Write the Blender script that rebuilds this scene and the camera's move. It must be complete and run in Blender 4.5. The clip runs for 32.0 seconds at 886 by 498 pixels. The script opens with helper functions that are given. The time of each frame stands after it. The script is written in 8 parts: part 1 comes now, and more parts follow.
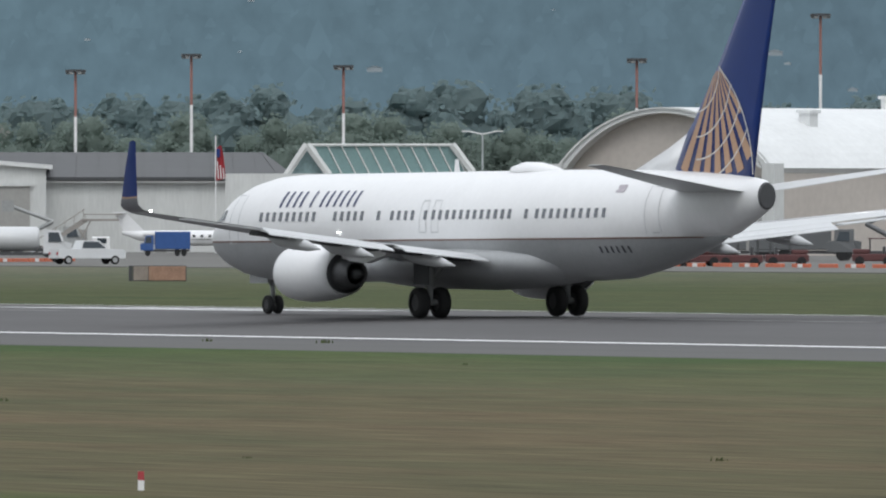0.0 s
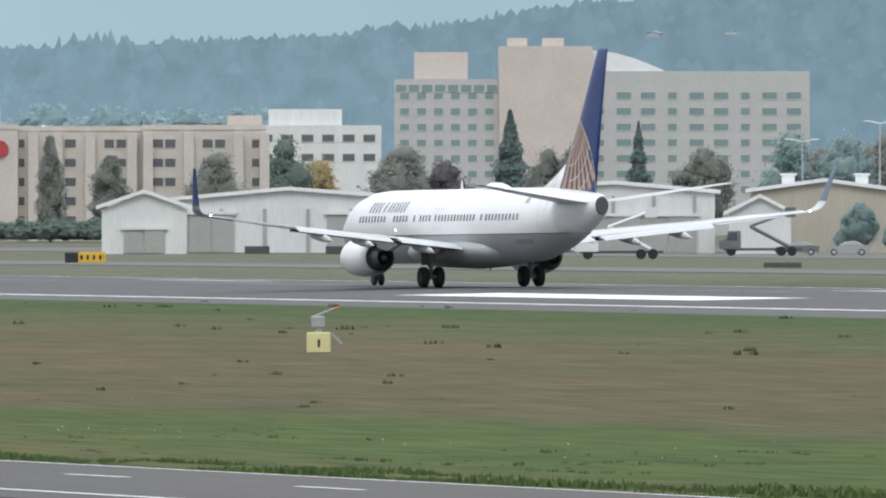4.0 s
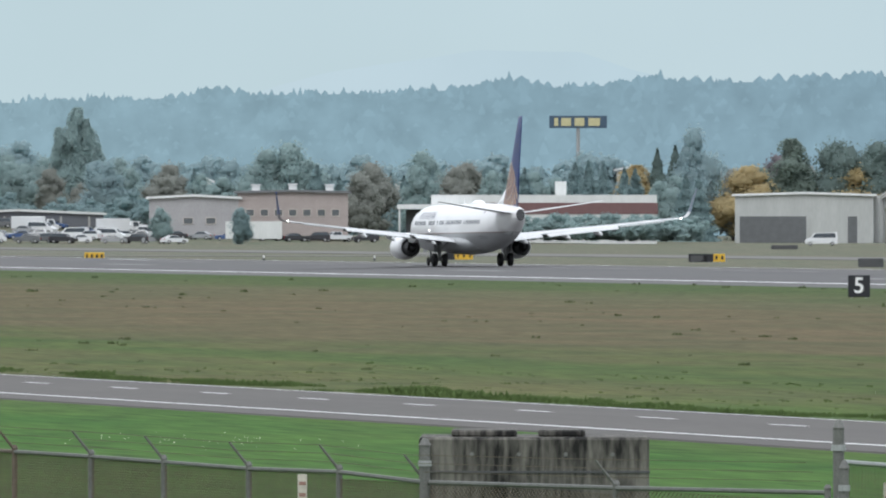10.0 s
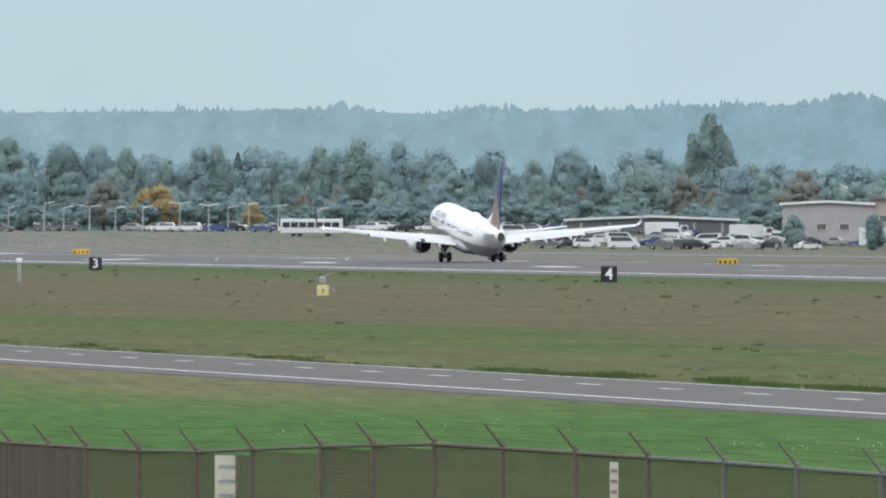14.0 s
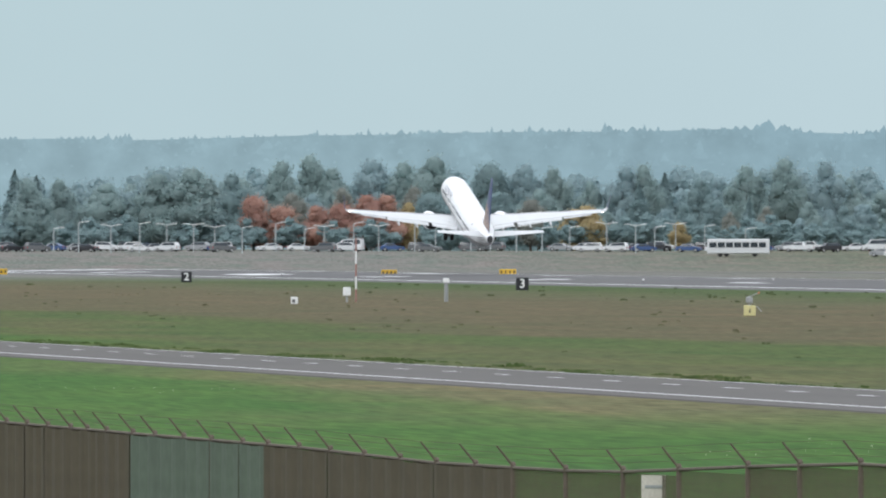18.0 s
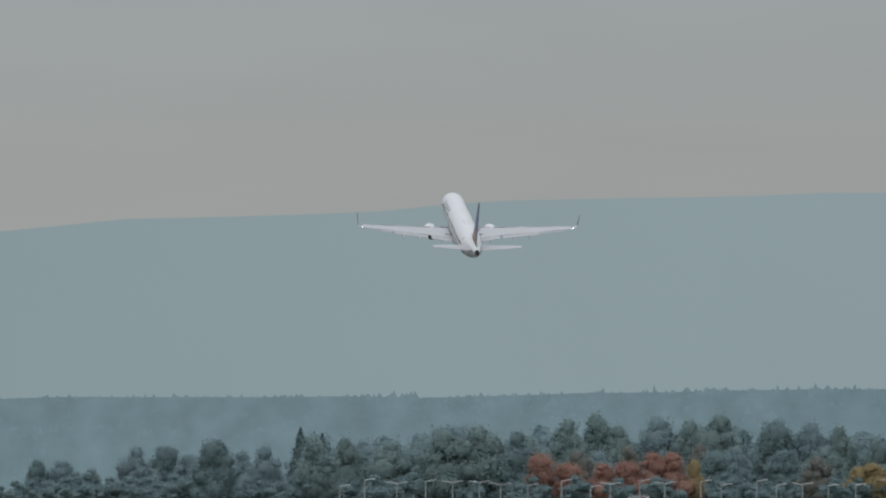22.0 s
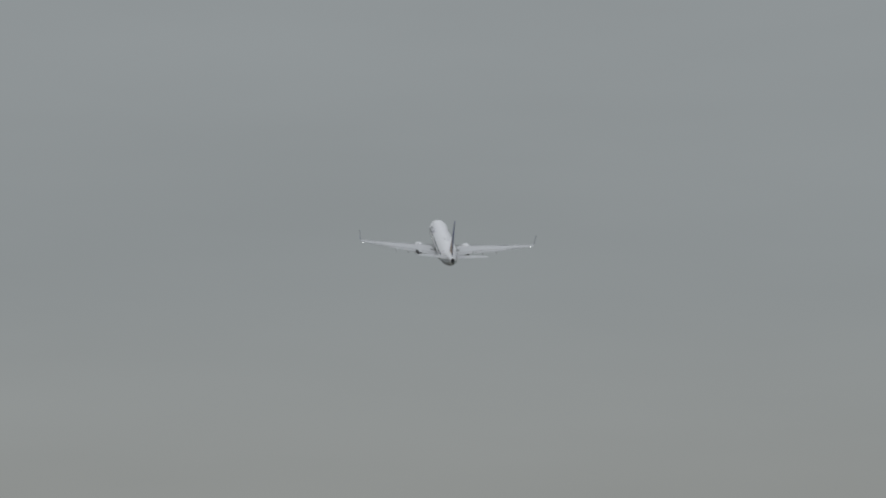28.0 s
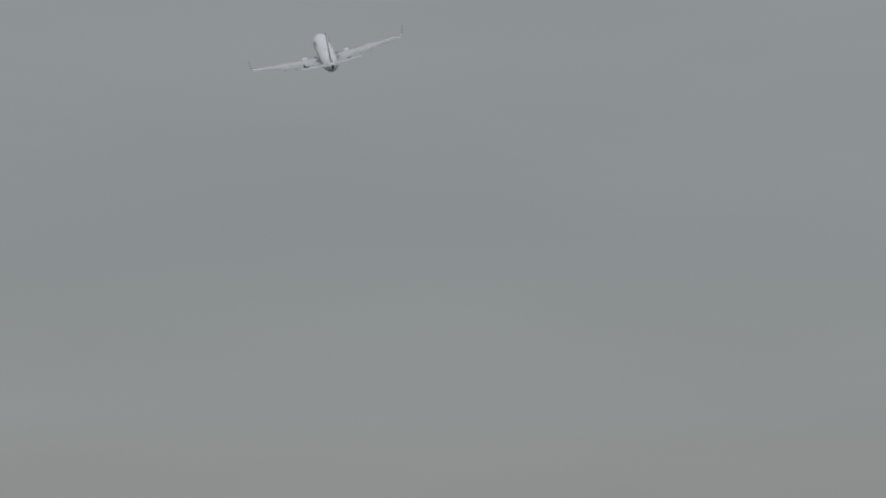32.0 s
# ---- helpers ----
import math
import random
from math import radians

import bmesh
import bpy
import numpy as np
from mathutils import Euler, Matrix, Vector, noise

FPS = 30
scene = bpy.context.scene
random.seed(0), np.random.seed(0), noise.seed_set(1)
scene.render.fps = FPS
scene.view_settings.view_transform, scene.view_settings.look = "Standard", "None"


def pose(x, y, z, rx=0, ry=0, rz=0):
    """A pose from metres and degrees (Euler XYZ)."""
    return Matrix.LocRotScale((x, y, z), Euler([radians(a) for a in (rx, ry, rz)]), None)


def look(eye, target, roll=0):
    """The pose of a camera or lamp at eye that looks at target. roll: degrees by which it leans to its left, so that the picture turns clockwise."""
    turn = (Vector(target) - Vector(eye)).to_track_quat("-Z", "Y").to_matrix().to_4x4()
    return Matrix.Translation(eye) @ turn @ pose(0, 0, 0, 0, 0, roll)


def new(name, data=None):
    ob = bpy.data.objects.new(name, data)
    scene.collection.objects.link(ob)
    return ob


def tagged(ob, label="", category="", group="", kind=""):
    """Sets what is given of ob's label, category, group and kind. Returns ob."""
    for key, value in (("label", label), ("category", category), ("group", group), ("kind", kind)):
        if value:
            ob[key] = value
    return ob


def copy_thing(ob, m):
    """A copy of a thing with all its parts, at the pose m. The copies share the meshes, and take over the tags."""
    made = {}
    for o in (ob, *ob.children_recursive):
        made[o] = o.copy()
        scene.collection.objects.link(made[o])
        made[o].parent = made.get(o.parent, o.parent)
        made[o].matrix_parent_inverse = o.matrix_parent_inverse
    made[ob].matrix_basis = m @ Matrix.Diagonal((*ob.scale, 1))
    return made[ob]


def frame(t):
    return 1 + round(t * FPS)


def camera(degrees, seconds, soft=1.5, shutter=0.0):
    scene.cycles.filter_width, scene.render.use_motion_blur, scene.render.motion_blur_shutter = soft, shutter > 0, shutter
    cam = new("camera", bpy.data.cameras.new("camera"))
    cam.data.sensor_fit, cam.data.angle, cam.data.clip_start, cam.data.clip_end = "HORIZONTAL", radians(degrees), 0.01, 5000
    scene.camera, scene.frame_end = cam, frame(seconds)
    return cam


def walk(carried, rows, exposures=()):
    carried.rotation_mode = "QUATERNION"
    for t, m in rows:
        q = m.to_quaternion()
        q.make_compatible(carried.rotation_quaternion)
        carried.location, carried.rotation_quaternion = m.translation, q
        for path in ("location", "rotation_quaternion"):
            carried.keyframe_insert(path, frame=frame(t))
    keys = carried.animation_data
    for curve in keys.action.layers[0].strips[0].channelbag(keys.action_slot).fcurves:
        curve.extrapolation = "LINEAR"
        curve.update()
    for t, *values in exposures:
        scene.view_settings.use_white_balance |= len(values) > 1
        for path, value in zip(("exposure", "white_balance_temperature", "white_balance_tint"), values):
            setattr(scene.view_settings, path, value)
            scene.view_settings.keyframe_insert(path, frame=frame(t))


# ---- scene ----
cam = camera(3.6807, 32.0, soft=2.1)
walk(cam, [(t, pose(0, 0, 4.5, rx, 0, rz)) for t, rx, rz in (
    (0, 89.8191, -29.2117), (0.3, 89.8229, -28.1703), (0.6, 89.8231, -27.2115), (1, 89.8259, -26.0287),
    (1.4, 89.8300, -24.9570), (1.7, 89.8310, -24.2106), (2, 89.8344, -23.4888), (2.3, 89.8368, -22.7759),
    (2.5, 89.8379, -22.3242), (3, 89.8412, -21.1994), (3.5, 89.8438, -20.1581), (4, 89.8454, -19.2059),
    (4.5, 89.8458, -18.3482), (5.0, 89.8459, -17.5448), (5.5, 89.8493, -16.7995), (6.0, 89.8494, -16.1493),
    (6.5, 89.8501, -15.5561), (7.0, 89.8533, -14.9724), (7.5, 89.8572, -14.4213), (8.0, 89.8621, -13.8880),
    (8.5, 89.8650, -13.3559), (9.0, 89.8685, -12.8540), (9.5, 89.8712, -12.4173), (10.0, 89.8735, -12.0015),
    (10.5, 89.8765, -11.6122), (11.0, 89.8800, -11.2397), (11.5, 89.8852, -10.8939), (12.0, 89.8879, -10.5620),
    (12.5, 89.8914, -10.2501), (13.0, 89.8947, -9.9415), (13.5, 89.8974, -9.6471), (14.0, 89.8986, -9.3700),
    (14.5, 89.9018, -9.1165), (15.0, 89.9056, -8.8682), (15.5, 89.9116, -8.6358), (16, 89.9158, -8.4076),
    (16.5, 89.9203, -8.1886), (17, 89.9306, -7.9806), (17.5, 89.9525, -7.7852), (18.0, 89.9821, -7.5967),
    (18.5, 90.0448, -7.4058), (19.0, 90.1358, -7.2326), (19.5, 90.2544, -7.0665), (20.0, 90.3914, -6.9156),
    (20.5, 90.5478, -6.7828), (21.0, 90.7165, -6.6428), (21.5, 90.8884, -6.5157), (22.0, 91.0523, -6.4088),
    (22.5, 91.2146, -6.2908), (23.0, 91.3964, -6.1966), (23.5, 91.5545, -6.0983), (24.0, 91.7353, -5.9691),
    (24.5, 91.8833, -5.8330), (25.0, 92.0124, -5.7014), (25.5, 92.1227, -5.5840), (26.5, 92.3763, -5.3962),
    (27.5, 92.6159, -5.2505), (28, 92.6558, -5.2013), (28.5, 92.6629, -5.1848), (32, 92.6629, -5.1801),
)], exposures=[(t, e, k, 10) for t, e, k in ((0, -0.36, 6280), (1, -0.15, 6250), (2.5, 0.0, 6220), (5, 0.0, 6200), (9, 0.02, 6170), (18.5, -0.02, 6170), (20.0, -0.36, 6170), (21.0, -0.7, 6170), (22.0, -1.0, 6200), (23.0, -1.15, 6250), (25.4, -1.25, 6300), (32, -1.32, 6300))])

# ---------------------------------------------------------------- light
world = bpy.data.worlds.new("overcast_sky")
scene.world = world
world.use_nodes = True
wn, wl = world.node_tree.nodes, world.node_tree.links
wn.clear()
w_out = wn.new("ShaderNodeOutputWorld")
w_bg = wn.new("ShaderNodeBackground")
w_sky = wn.new("ShaderNodeTexSky")
w_sky.sky_type = "NISHITA"
w_sky.sun_disc = False
w_sky.sun_elevation, w_sky.sun_rotation = radians(38), radians(200)
w_co = wn.new("ShaderNodeTexCoord")
w_sep = wn.new("ShaderNodeSeparateXYZ")
w_ramp = wn.new("ShaderNodeValToRGB")
w_ramp.color_ramp.elements[0].position, w_ramp.color_ramp.elements[0].color = 0.0, (0.60, 0.63, 0.615, 1)
w_ramp.color_ramp.elements[1].position, w_ramp.color_ramp.elements[1].color = 1.0, (1.75, 1.8, 1.85, 1)
for pos, col in ((0.022, (0.69, 0.695, 0.65, 1)), (0.045, (0.648, 0.688, 0.69, 1)), (0.3, (1.1, 1.135, 1.15, 1))):
    w_ramp.color_ramp.elements.new(pos).color = col
w_map = wn.new("ShaderNodeMapping")
w_map.inputs["Scale"].default_value = (14, 14, 70)
w_noise = wn.new("ShaderNodeTexNoise")
w_noise.inputs["Scale"].default_value, w_noise.inputs["Detail"].default_value = 1.0, 4
w_var = wn.new("ShaderNodeMapRange")
w_var.inputs["To Min"].default_value, w_var.inputs["To Max"].default_value = 0.88, 1.12
w_mul = wn.new("ShaderNodeVectorMath")
w_mul.operation = "SCALE"
w_skym = wn.new("ShaderNodeVectorMath")
w_skym.operation = "SCALE"
w_skym.inputs["Scale"].default_value = 0.10
w_mix = wn.new("ShaderNodeMix")
w_mix.data_type = "RGBA"
w_mix.inputs["Factor"].default_value = 0.06
wl.new(w_co.outputs["Generated"], w_sep.inputs[0])
wl.new(w_sep.outputs["Z"], w_ramp.inputs[0])
wl.new(w_co.outputs["Generated"], w_map.inputs[0])
wl.new(w_map.outputs[0], w_noise.inputs[0])
wl.new(w_noise.outputs["Fac"], w_var.inputs["Value"])
wl.new(w_ramp.outputs[0], w_mul.inputs[0])
wl.new(w_var.outputs[0], w_mul.inputs["Scale"])
wl.new(w_sky.outputs[0], w_skym.inputs[0])
wl.new(w_mul.outputs[0], w_mix.inputs["A"])
wl.new(w_skym.outputs[0], w_mix.inputs["B"])
wl.new(w_mix.outputs["Result"], w_bg.inputs[0])
wl.new(w_bg.outputs[0], w_out.inputs[0])
w_bg.inputs["Strength"].default_value = 1.0

sun = new("sun", bpy.data.lights.new("sun", "SUN"))
sun.data.energy, sun.data.angle, sun.data.color = 1.0, radians(25), (1.0, 0.96, 0.9)
sun.matrix_world = look((-300, -600, 700), (0, 0, 0))


# ---------------------------------------------------------------- materials
def mat(name, col, rough=0.7, metal=0.0, var=0.25, scale=1.0, fine=8.0, bump=0.0, spread=0.0, glow=0.0, stretch=(1, 1, 1), tint=None):
    """Principled surface with two scales of variation. spread: variation from piece to piece."""
    m = bpy.data.materials.new(name)
    m.use_nodes = True
    n, l = m.node_tree.nodes, m.node_tree.links
    b = n["Principled BSDF"]
    b.inputs["Roughness"].default_value, b.inputs["Metallic"].default_value = rough, metal
    co = n.new("ShaderNodeTexCoord")
    mp = n.new("ShaderNodeMapping")
    mp.inputs["Scale"].default_value = stretch
    l.new(co.outputs["Object"], mp.inputs[0])
    n1, n2 = n.new("ShaderNodeTexNoise"), n.new("ShaderNodeTexNoise")
    n1.inputs["Scale"].default_value, n1.inputs["Detail"].default_value = scale, 5
    n2.inputs["Scale"].default_value, n2.inputs["Detail"].default_value = scale * fine, 4
    l.new(mp.outputs[0], n1.inputs[0])
    l.new(mp.outputs[0], n2.inputs[0])
    add = n.new("ShaderNodeMath")
    l.new(n1.outputs["Fac"], add.inputs[0])
    l.new(n2.outputs["Fac"], add.inputs[1])
    last = add
    if spread:
        oi = n.new("ShaderNodeObjectInfo")
        geo = n.new("ShaderNodeNewGeometry")
        a2 = n.new("ShaderNodeMath")
        l.new(oi.outputs["Random"], a2.inputs[0])
        l.new(geo.outputs["Random Per Island"], a2.inputs[1])
        a3 = n.new("ShaderNodeMath")
        a3.operation = "MULTIPLY_ADD"
        a3.inputs[1].default_value = spread
        l.new(a2.outputs[0], a3.inputs[0])
        l.new(add.outputs[0], a3.inputs[2])
        last = a3
    rng = n.new("ShaderNodeMapRange")
    rng.inputs["From Min"].default_value, rng.inputs["From Max"].default_value = 0.55, 1.45 + 2 * spread
    l.new(last.outputs[0], rng.inputs["Value"])
    mix = n.new("ShaderNodeMix")
    mix.data_type = "RGBA"
    lo = tuple(c * (1 - var) for c in col)
    hi = tuple(min(1, c * (1 + var)) for c in (tint or col))
    mix.inputs["A"].default_value, mix.inputs["B"].default_value = (*lo, 1), (*hi, 1)
    l.new(rng.outputs[0], mix.inputs["Factor"])
    l.new(mix.outputs["Result"], b.inputs["Base Color"])
    if glow:
        l.new(mix.outputs["Result"], b.inputs["Emission Color"])
        b.inputs["Emission Strength"].default_value = glow
    if bump:
        bp = n.new("ShaderNodeBump")
        bp.inputs["Strength"].default_value = bump
        l.new(n2.outputs["Fac"], bp.inputs["Height"])
        l.new(bp.outputs[0], b.inputs["Normal"])
    return m


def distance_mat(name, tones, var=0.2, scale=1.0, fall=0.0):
    """Far land as a plain glowing backdrop, the haze of distance painted into its colours. tones: colours at a run of
    bearings, as (x over y, colour); fall: how much paler its crest is.
    """
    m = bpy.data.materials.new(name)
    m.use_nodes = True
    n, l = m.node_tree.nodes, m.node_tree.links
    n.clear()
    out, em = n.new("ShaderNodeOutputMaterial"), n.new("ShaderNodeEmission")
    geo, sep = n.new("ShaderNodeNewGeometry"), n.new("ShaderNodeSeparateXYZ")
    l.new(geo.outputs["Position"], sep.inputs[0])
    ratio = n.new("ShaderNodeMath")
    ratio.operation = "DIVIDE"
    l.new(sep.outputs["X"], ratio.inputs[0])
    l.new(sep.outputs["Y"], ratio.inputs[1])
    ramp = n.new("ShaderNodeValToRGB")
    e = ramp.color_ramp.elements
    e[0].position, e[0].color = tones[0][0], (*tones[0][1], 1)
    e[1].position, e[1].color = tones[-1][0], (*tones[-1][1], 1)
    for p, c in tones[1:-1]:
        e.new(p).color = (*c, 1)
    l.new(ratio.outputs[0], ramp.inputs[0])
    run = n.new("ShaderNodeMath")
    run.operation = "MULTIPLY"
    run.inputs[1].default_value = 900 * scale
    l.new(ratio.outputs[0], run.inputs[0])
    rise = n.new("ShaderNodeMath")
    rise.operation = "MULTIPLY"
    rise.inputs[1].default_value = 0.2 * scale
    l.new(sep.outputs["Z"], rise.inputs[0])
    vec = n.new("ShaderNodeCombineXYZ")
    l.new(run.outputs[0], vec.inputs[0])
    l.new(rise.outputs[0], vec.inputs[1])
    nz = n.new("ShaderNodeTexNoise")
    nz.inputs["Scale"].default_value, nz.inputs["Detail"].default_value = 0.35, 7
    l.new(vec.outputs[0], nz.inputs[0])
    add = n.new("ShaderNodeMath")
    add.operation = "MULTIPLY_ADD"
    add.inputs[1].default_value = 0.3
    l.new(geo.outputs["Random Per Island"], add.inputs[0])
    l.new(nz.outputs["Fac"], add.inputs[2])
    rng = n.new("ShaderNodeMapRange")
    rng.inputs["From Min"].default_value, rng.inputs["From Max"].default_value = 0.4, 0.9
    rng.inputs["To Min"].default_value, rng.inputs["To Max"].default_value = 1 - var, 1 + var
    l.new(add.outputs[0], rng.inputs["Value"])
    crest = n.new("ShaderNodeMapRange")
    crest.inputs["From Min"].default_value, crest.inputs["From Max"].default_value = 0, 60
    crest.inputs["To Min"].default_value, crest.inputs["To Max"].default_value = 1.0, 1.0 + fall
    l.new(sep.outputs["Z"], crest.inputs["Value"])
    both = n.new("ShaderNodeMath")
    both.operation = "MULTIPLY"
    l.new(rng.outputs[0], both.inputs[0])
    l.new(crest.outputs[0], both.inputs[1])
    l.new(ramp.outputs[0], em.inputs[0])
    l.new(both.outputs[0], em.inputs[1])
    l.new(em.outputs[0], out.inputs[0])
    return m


def grass_mat():
    """Mown airfield grass: green and dry brown strips along the runway, broken up by noise."""
    m = bpy.data.materials.new("airfield_grass")
    m.use_nodes = True
    n, l = m.node_tree.nodes, m.node_tree.links
    b = n["Principled BSDF"]
    b.inputs["Roughness"].default_value = 0.95
    b.inputs["Specular IOR Level"].default_value = 0.1
    geo = n.new("ShaderNodeNewGeometry")
    sep = n.new("ShaderNodeSeparateXYZ")
    l.new(geo.outputs["Position"], sep.inputs[0])
    mp = n.new("ShaderNodeMapping")
    mp.inputs["Scale"].default_value = (0.05, 0.008, 1)
    l.new(geo.outputs["Position"], mp.inputs[0])
    n1 = n.new("ShaderNodeTexNoise")
    n1.inputs["Scale"].default_value, n1.inputs["Detail"].default_value = 1.0, 6
    l.new(mp.outputs[0], n1.inputs[0])
    mp2 = n.new("ShaderNodeMapping")
    mp2.inputs["Scale"].default_value = (3.2, 0.2, 1)
    l.new(geo.outputs["Position"], mp2.inputs[0])
    n2 = n.new("ShaderNodeTexNoise")
    n2.inputs["Scale"].default_value, n2.inputs["Detail"].default_value, n2.inputs["Roughness"].default_value = 1.0, 3.5, 0.55
    l.new(mp2.outputs[0], n2.inputs[0])
    off = n.new("ShaderNodeMath")
    off.operation = "MULTIPLY_ADD"
    off.inputs[1].default_value = 52
    l.new(n1.outputs["Fac"], off.inputs[0])
    l.new(sep.outputs["X"], off.inputs[2])
    div = n.new("ShaderNodeMapRange")
    div.inputs["From Min"].default_value, div.inputs["From Max"].default_value = 26, 326
    l.new(off.outputs[0], div.inputs["Value"])
    ramp = n.new("ShaderNodeValToRGB")
    e = ramp.color_ramp.elements
    olive = (0.068, 0.08, 0.034, 1)
    e[0].position, e[0].color = 0.0, (0.052, 0.116, 0.022, 1)
    e[1].position, e[1].color = 1.0, olive
    for p, c in ((0.19, (0.052, 0.116, 0.023, 1)), (0.235, (0.07, 0.10, 0.028, 1)), (0.262, (0.088, 0.092, 0.038, 1)), (0.285, (0.066, 0.096, 0.028, 1)), (0.315, (0.068, 0.092, 0.029, 1)), (0.34, (0.098, 0.086, 0.046, 1)), (0.45, (0.110, 0.090, 0.051, 1)), (0.51, (0.103, 0.089, 0.049, 1)), (0.56, (0.096, 0.094, 0.05, 1)), (0.65, (0.064, 0.089, 0.032, 1)), (0.715, (0.058, 0.088, 0.03, 1)), (0.9, olive)):
        e.new(p).color = c
    l.new(div.outputs[0], ramp.inputs[0])
    rng = n.new("ShaderNodeMapRange")
    rng.inputs["From Min"].default_value, rng.inputs["From Max"].default_value = 0.3, 0.7
    rng.inputs["To Min"].default_value, rng.inputs["To Max"].default_value = 0.50, 1.30
    l.new(n2.outputs["Fac"], rng.inputs["Value"])
    mp3 = n.new("ShaderNodeMapping")
    mp3.inputs["Scale"].default_value = (0.16, 0.045, 1)
    l.new(geo.outputs["Position"], mp3.inputs[0])
    n3 = n.new("ShaderNodeTexNoise")
    n3.inputs["Scale"].default_value, n3.inputs["Detail"].default_value = 1.0, 5
    l.new(mp3.outputs[0], n3.inputs[0])
    r3 = n.new("ShaderNodeMapRange")
    r3.inputs["From Min"].default_value, r3.inputs["From Max"].default_value = 0.34, 0.66
    l.new(n3.outputs["Fac"], r3.inputs["Value"])
    pat = n.new("ShaderNodeMix")
    pat.data_type = "RGBA"
    pat.blend_type = "MULTIPLY"
    pat.inputs["Factor"].default_value = 1.0
    two = n.new("ShaderNodeMix")
    two.data_type = "RGBA"
    two.inputs["A"].default_value, two.inputs["B"].default_value = (1.18, 1.08, 1.08, 1), (0.80, 0.93, 0.86, 1)
    l.new(r3.outputs[0], two.inputs["Factor"])
    far = n.new("ShaderNodeMapRange")
    far.inputs["From Min"].default_value, far.inputs["From Max"].default_value = 318, 372
    l.new(sep.outputs["Y"], far.inputs["Value"])
    band = n.new("ShaderNodeValToRGB")
    e2 = band.color_ramp.elements
    e2[0].position, e2[0].color = 0.135, (0, 0, 0, 1)
    e2[1].position, e2[1].color = 0.262, (0, 0, 0, 1)
    for p, v in ((0.165, 0.85), (0.22, 1.0)):
        e2.new(p).color = (v, v, v, 1)
    l.new(div.outputs[0], band.inputs[0])
    both = n.new("ShaderNodeMath")
    both.operation = "MULTIPLY"
    l.new(far.outputs[0], both.inputs[0])
    l.new(band.outputs[0], both.inputs[1])
    worn = n.new("ShaderNodeMix")
    worn.data_type = "RGBA"
    stop = n.new("ShaderNodeMapRange")
    stop.inputs["From Min"].default_value, stop.inputs["From Max"].default_value = 560, 450
    l.new(sep.outputs["Y"], stop.inputs["Value"])
    patch = n.new("ShaderNodeMath")
    patch.operation = "MULTIPLY"
    l.new(both.outputs[0], patch.inputs[0])
    l.new(stop.outputs[0], patch.inputs[1])
    l.new(patch.outputs[0], worn.inputs["Factor"])
    l.new(ramp.outputs[0], worn.inputs["A"])
    worn.inputs["B"].default_value = (0.135, 0.118, 0.062, 1)
    # ground towards and past the runway's end turns greyer
    far_y = n.new("ShaderNodeMapRange")
    far_y.inputs["From Min"].default_value, far_y.inputs["From Max"].default_value = 1650, 1950
    l.new(sep.outputs["Y"], far_y.inputs["Value"])
    far_grey = n.new("ShaderNodeMix")
    far_grey.data_type = "RGBA"
    over = n.new("ShaderNodeMapRange")
    over.inputs["From Min"].default_value, over.inputs["From Max"].default_value = 400, 310
    l.new(sep.outputs["X"], over.inputs["Value"])
    end = n.new("ShaderNodeMath")
    end.operation = "MULTIPLY"
    l.new(far_y.outputs[0], end.inputs[0])
    l.new(over.outputs[0], end.inputs[1])
    l.new(end.outputs[0], far_grey.inputs["Factor"])
    # ground on the runway's far side turns paler farther along
    side = n.new("ShaderNodeMapRange")
    side.inputs["From Min"].default_value, side.inputs["From Max"].default_value = 273, 277
    l.new(sep.outputs["X"], side.inputs["Value"])
    along = n.new("ShaderNodeMapRange")
    along.inputs["From Min"].default_value, along.inputs["From Max"].default_value = 640, 900
    l.new(sep.outputs["Y"], along.inputs["Value"])
    pale_f = n.new("ShaderNodeMath")
    pale_f.operation = "MULTIPLY"
    l.new(side.outputs[0], pale_f.inputs[0])
    l.new(along.outputs[0], pale_f.inputs[1])
    pale_mix = n.new("ShaderNodeMix")
    pale_mix.data_type = "RGBA"
    l.new(pale_f.outputs[0], pale_mix.inputs["Factor"])
    l.new(worn.outputs["Result"], pale_mix.inputs["A"])
    pale_mix.inputs["B"].default_value = (0.135, 0.135, 0.10, 1)
    l.new(pale_mix.outputs["Result"], far_grey.inputs["A"])
    far_grey.inputs["B"].default_value = (0.165, 0.16, 0.147, 1)
    l.new(far_grey.outputs["Result"], pat.inputs["A"])
    l.new(two.outputs["Result"], pat.inputs["B"])
    sc = n.new("ShaderNodeVectorMath")
    sc.operation = "SCALE"
    l.new(pat.outputs["Result"], sc.inputs[0])
    l.new(rng.outputs[0], sc.inputs["Scale"])
    l.new(sc.outputs[0], b.inputs["Base Color"])
    return m


GRASS = grass_mat()
ASPHALT = mat("runway_asphalt", (0.077, 0.074, 0.075), 0.85, var=0.22, scale=0.06, fine=14, stretch=(3, 0.25, 1), bump=0.1)
ROAD = mat("road_asphalt", (0.079, 0.072, 0.067), 0.88, var=0.18, scale=0.12, fine=14, stretch=(3, 0.3, 1))
SHOULDER = mat("shoulder_asphalt", (0.084, 0.082, 0.08), 0.88, var=0.2, scale=0.08, fine=12, stretch=(3, 0.25, 1), bump=0.1)
CONCRETE_PAVE = mat("apron_concrete", (0.12, 0.116, 0.108), 0.85, var=0.2, scale=0.05, fine=10)
PAINT = mat("road_paint", (0.78, 0.78, 0.78), 0.6, var=0.12, scale=0.5)
WHITE = mat("white_gloss_paint", (0.80, 0.80, 0.81), 0.28, var=0.04, scale=0.6)
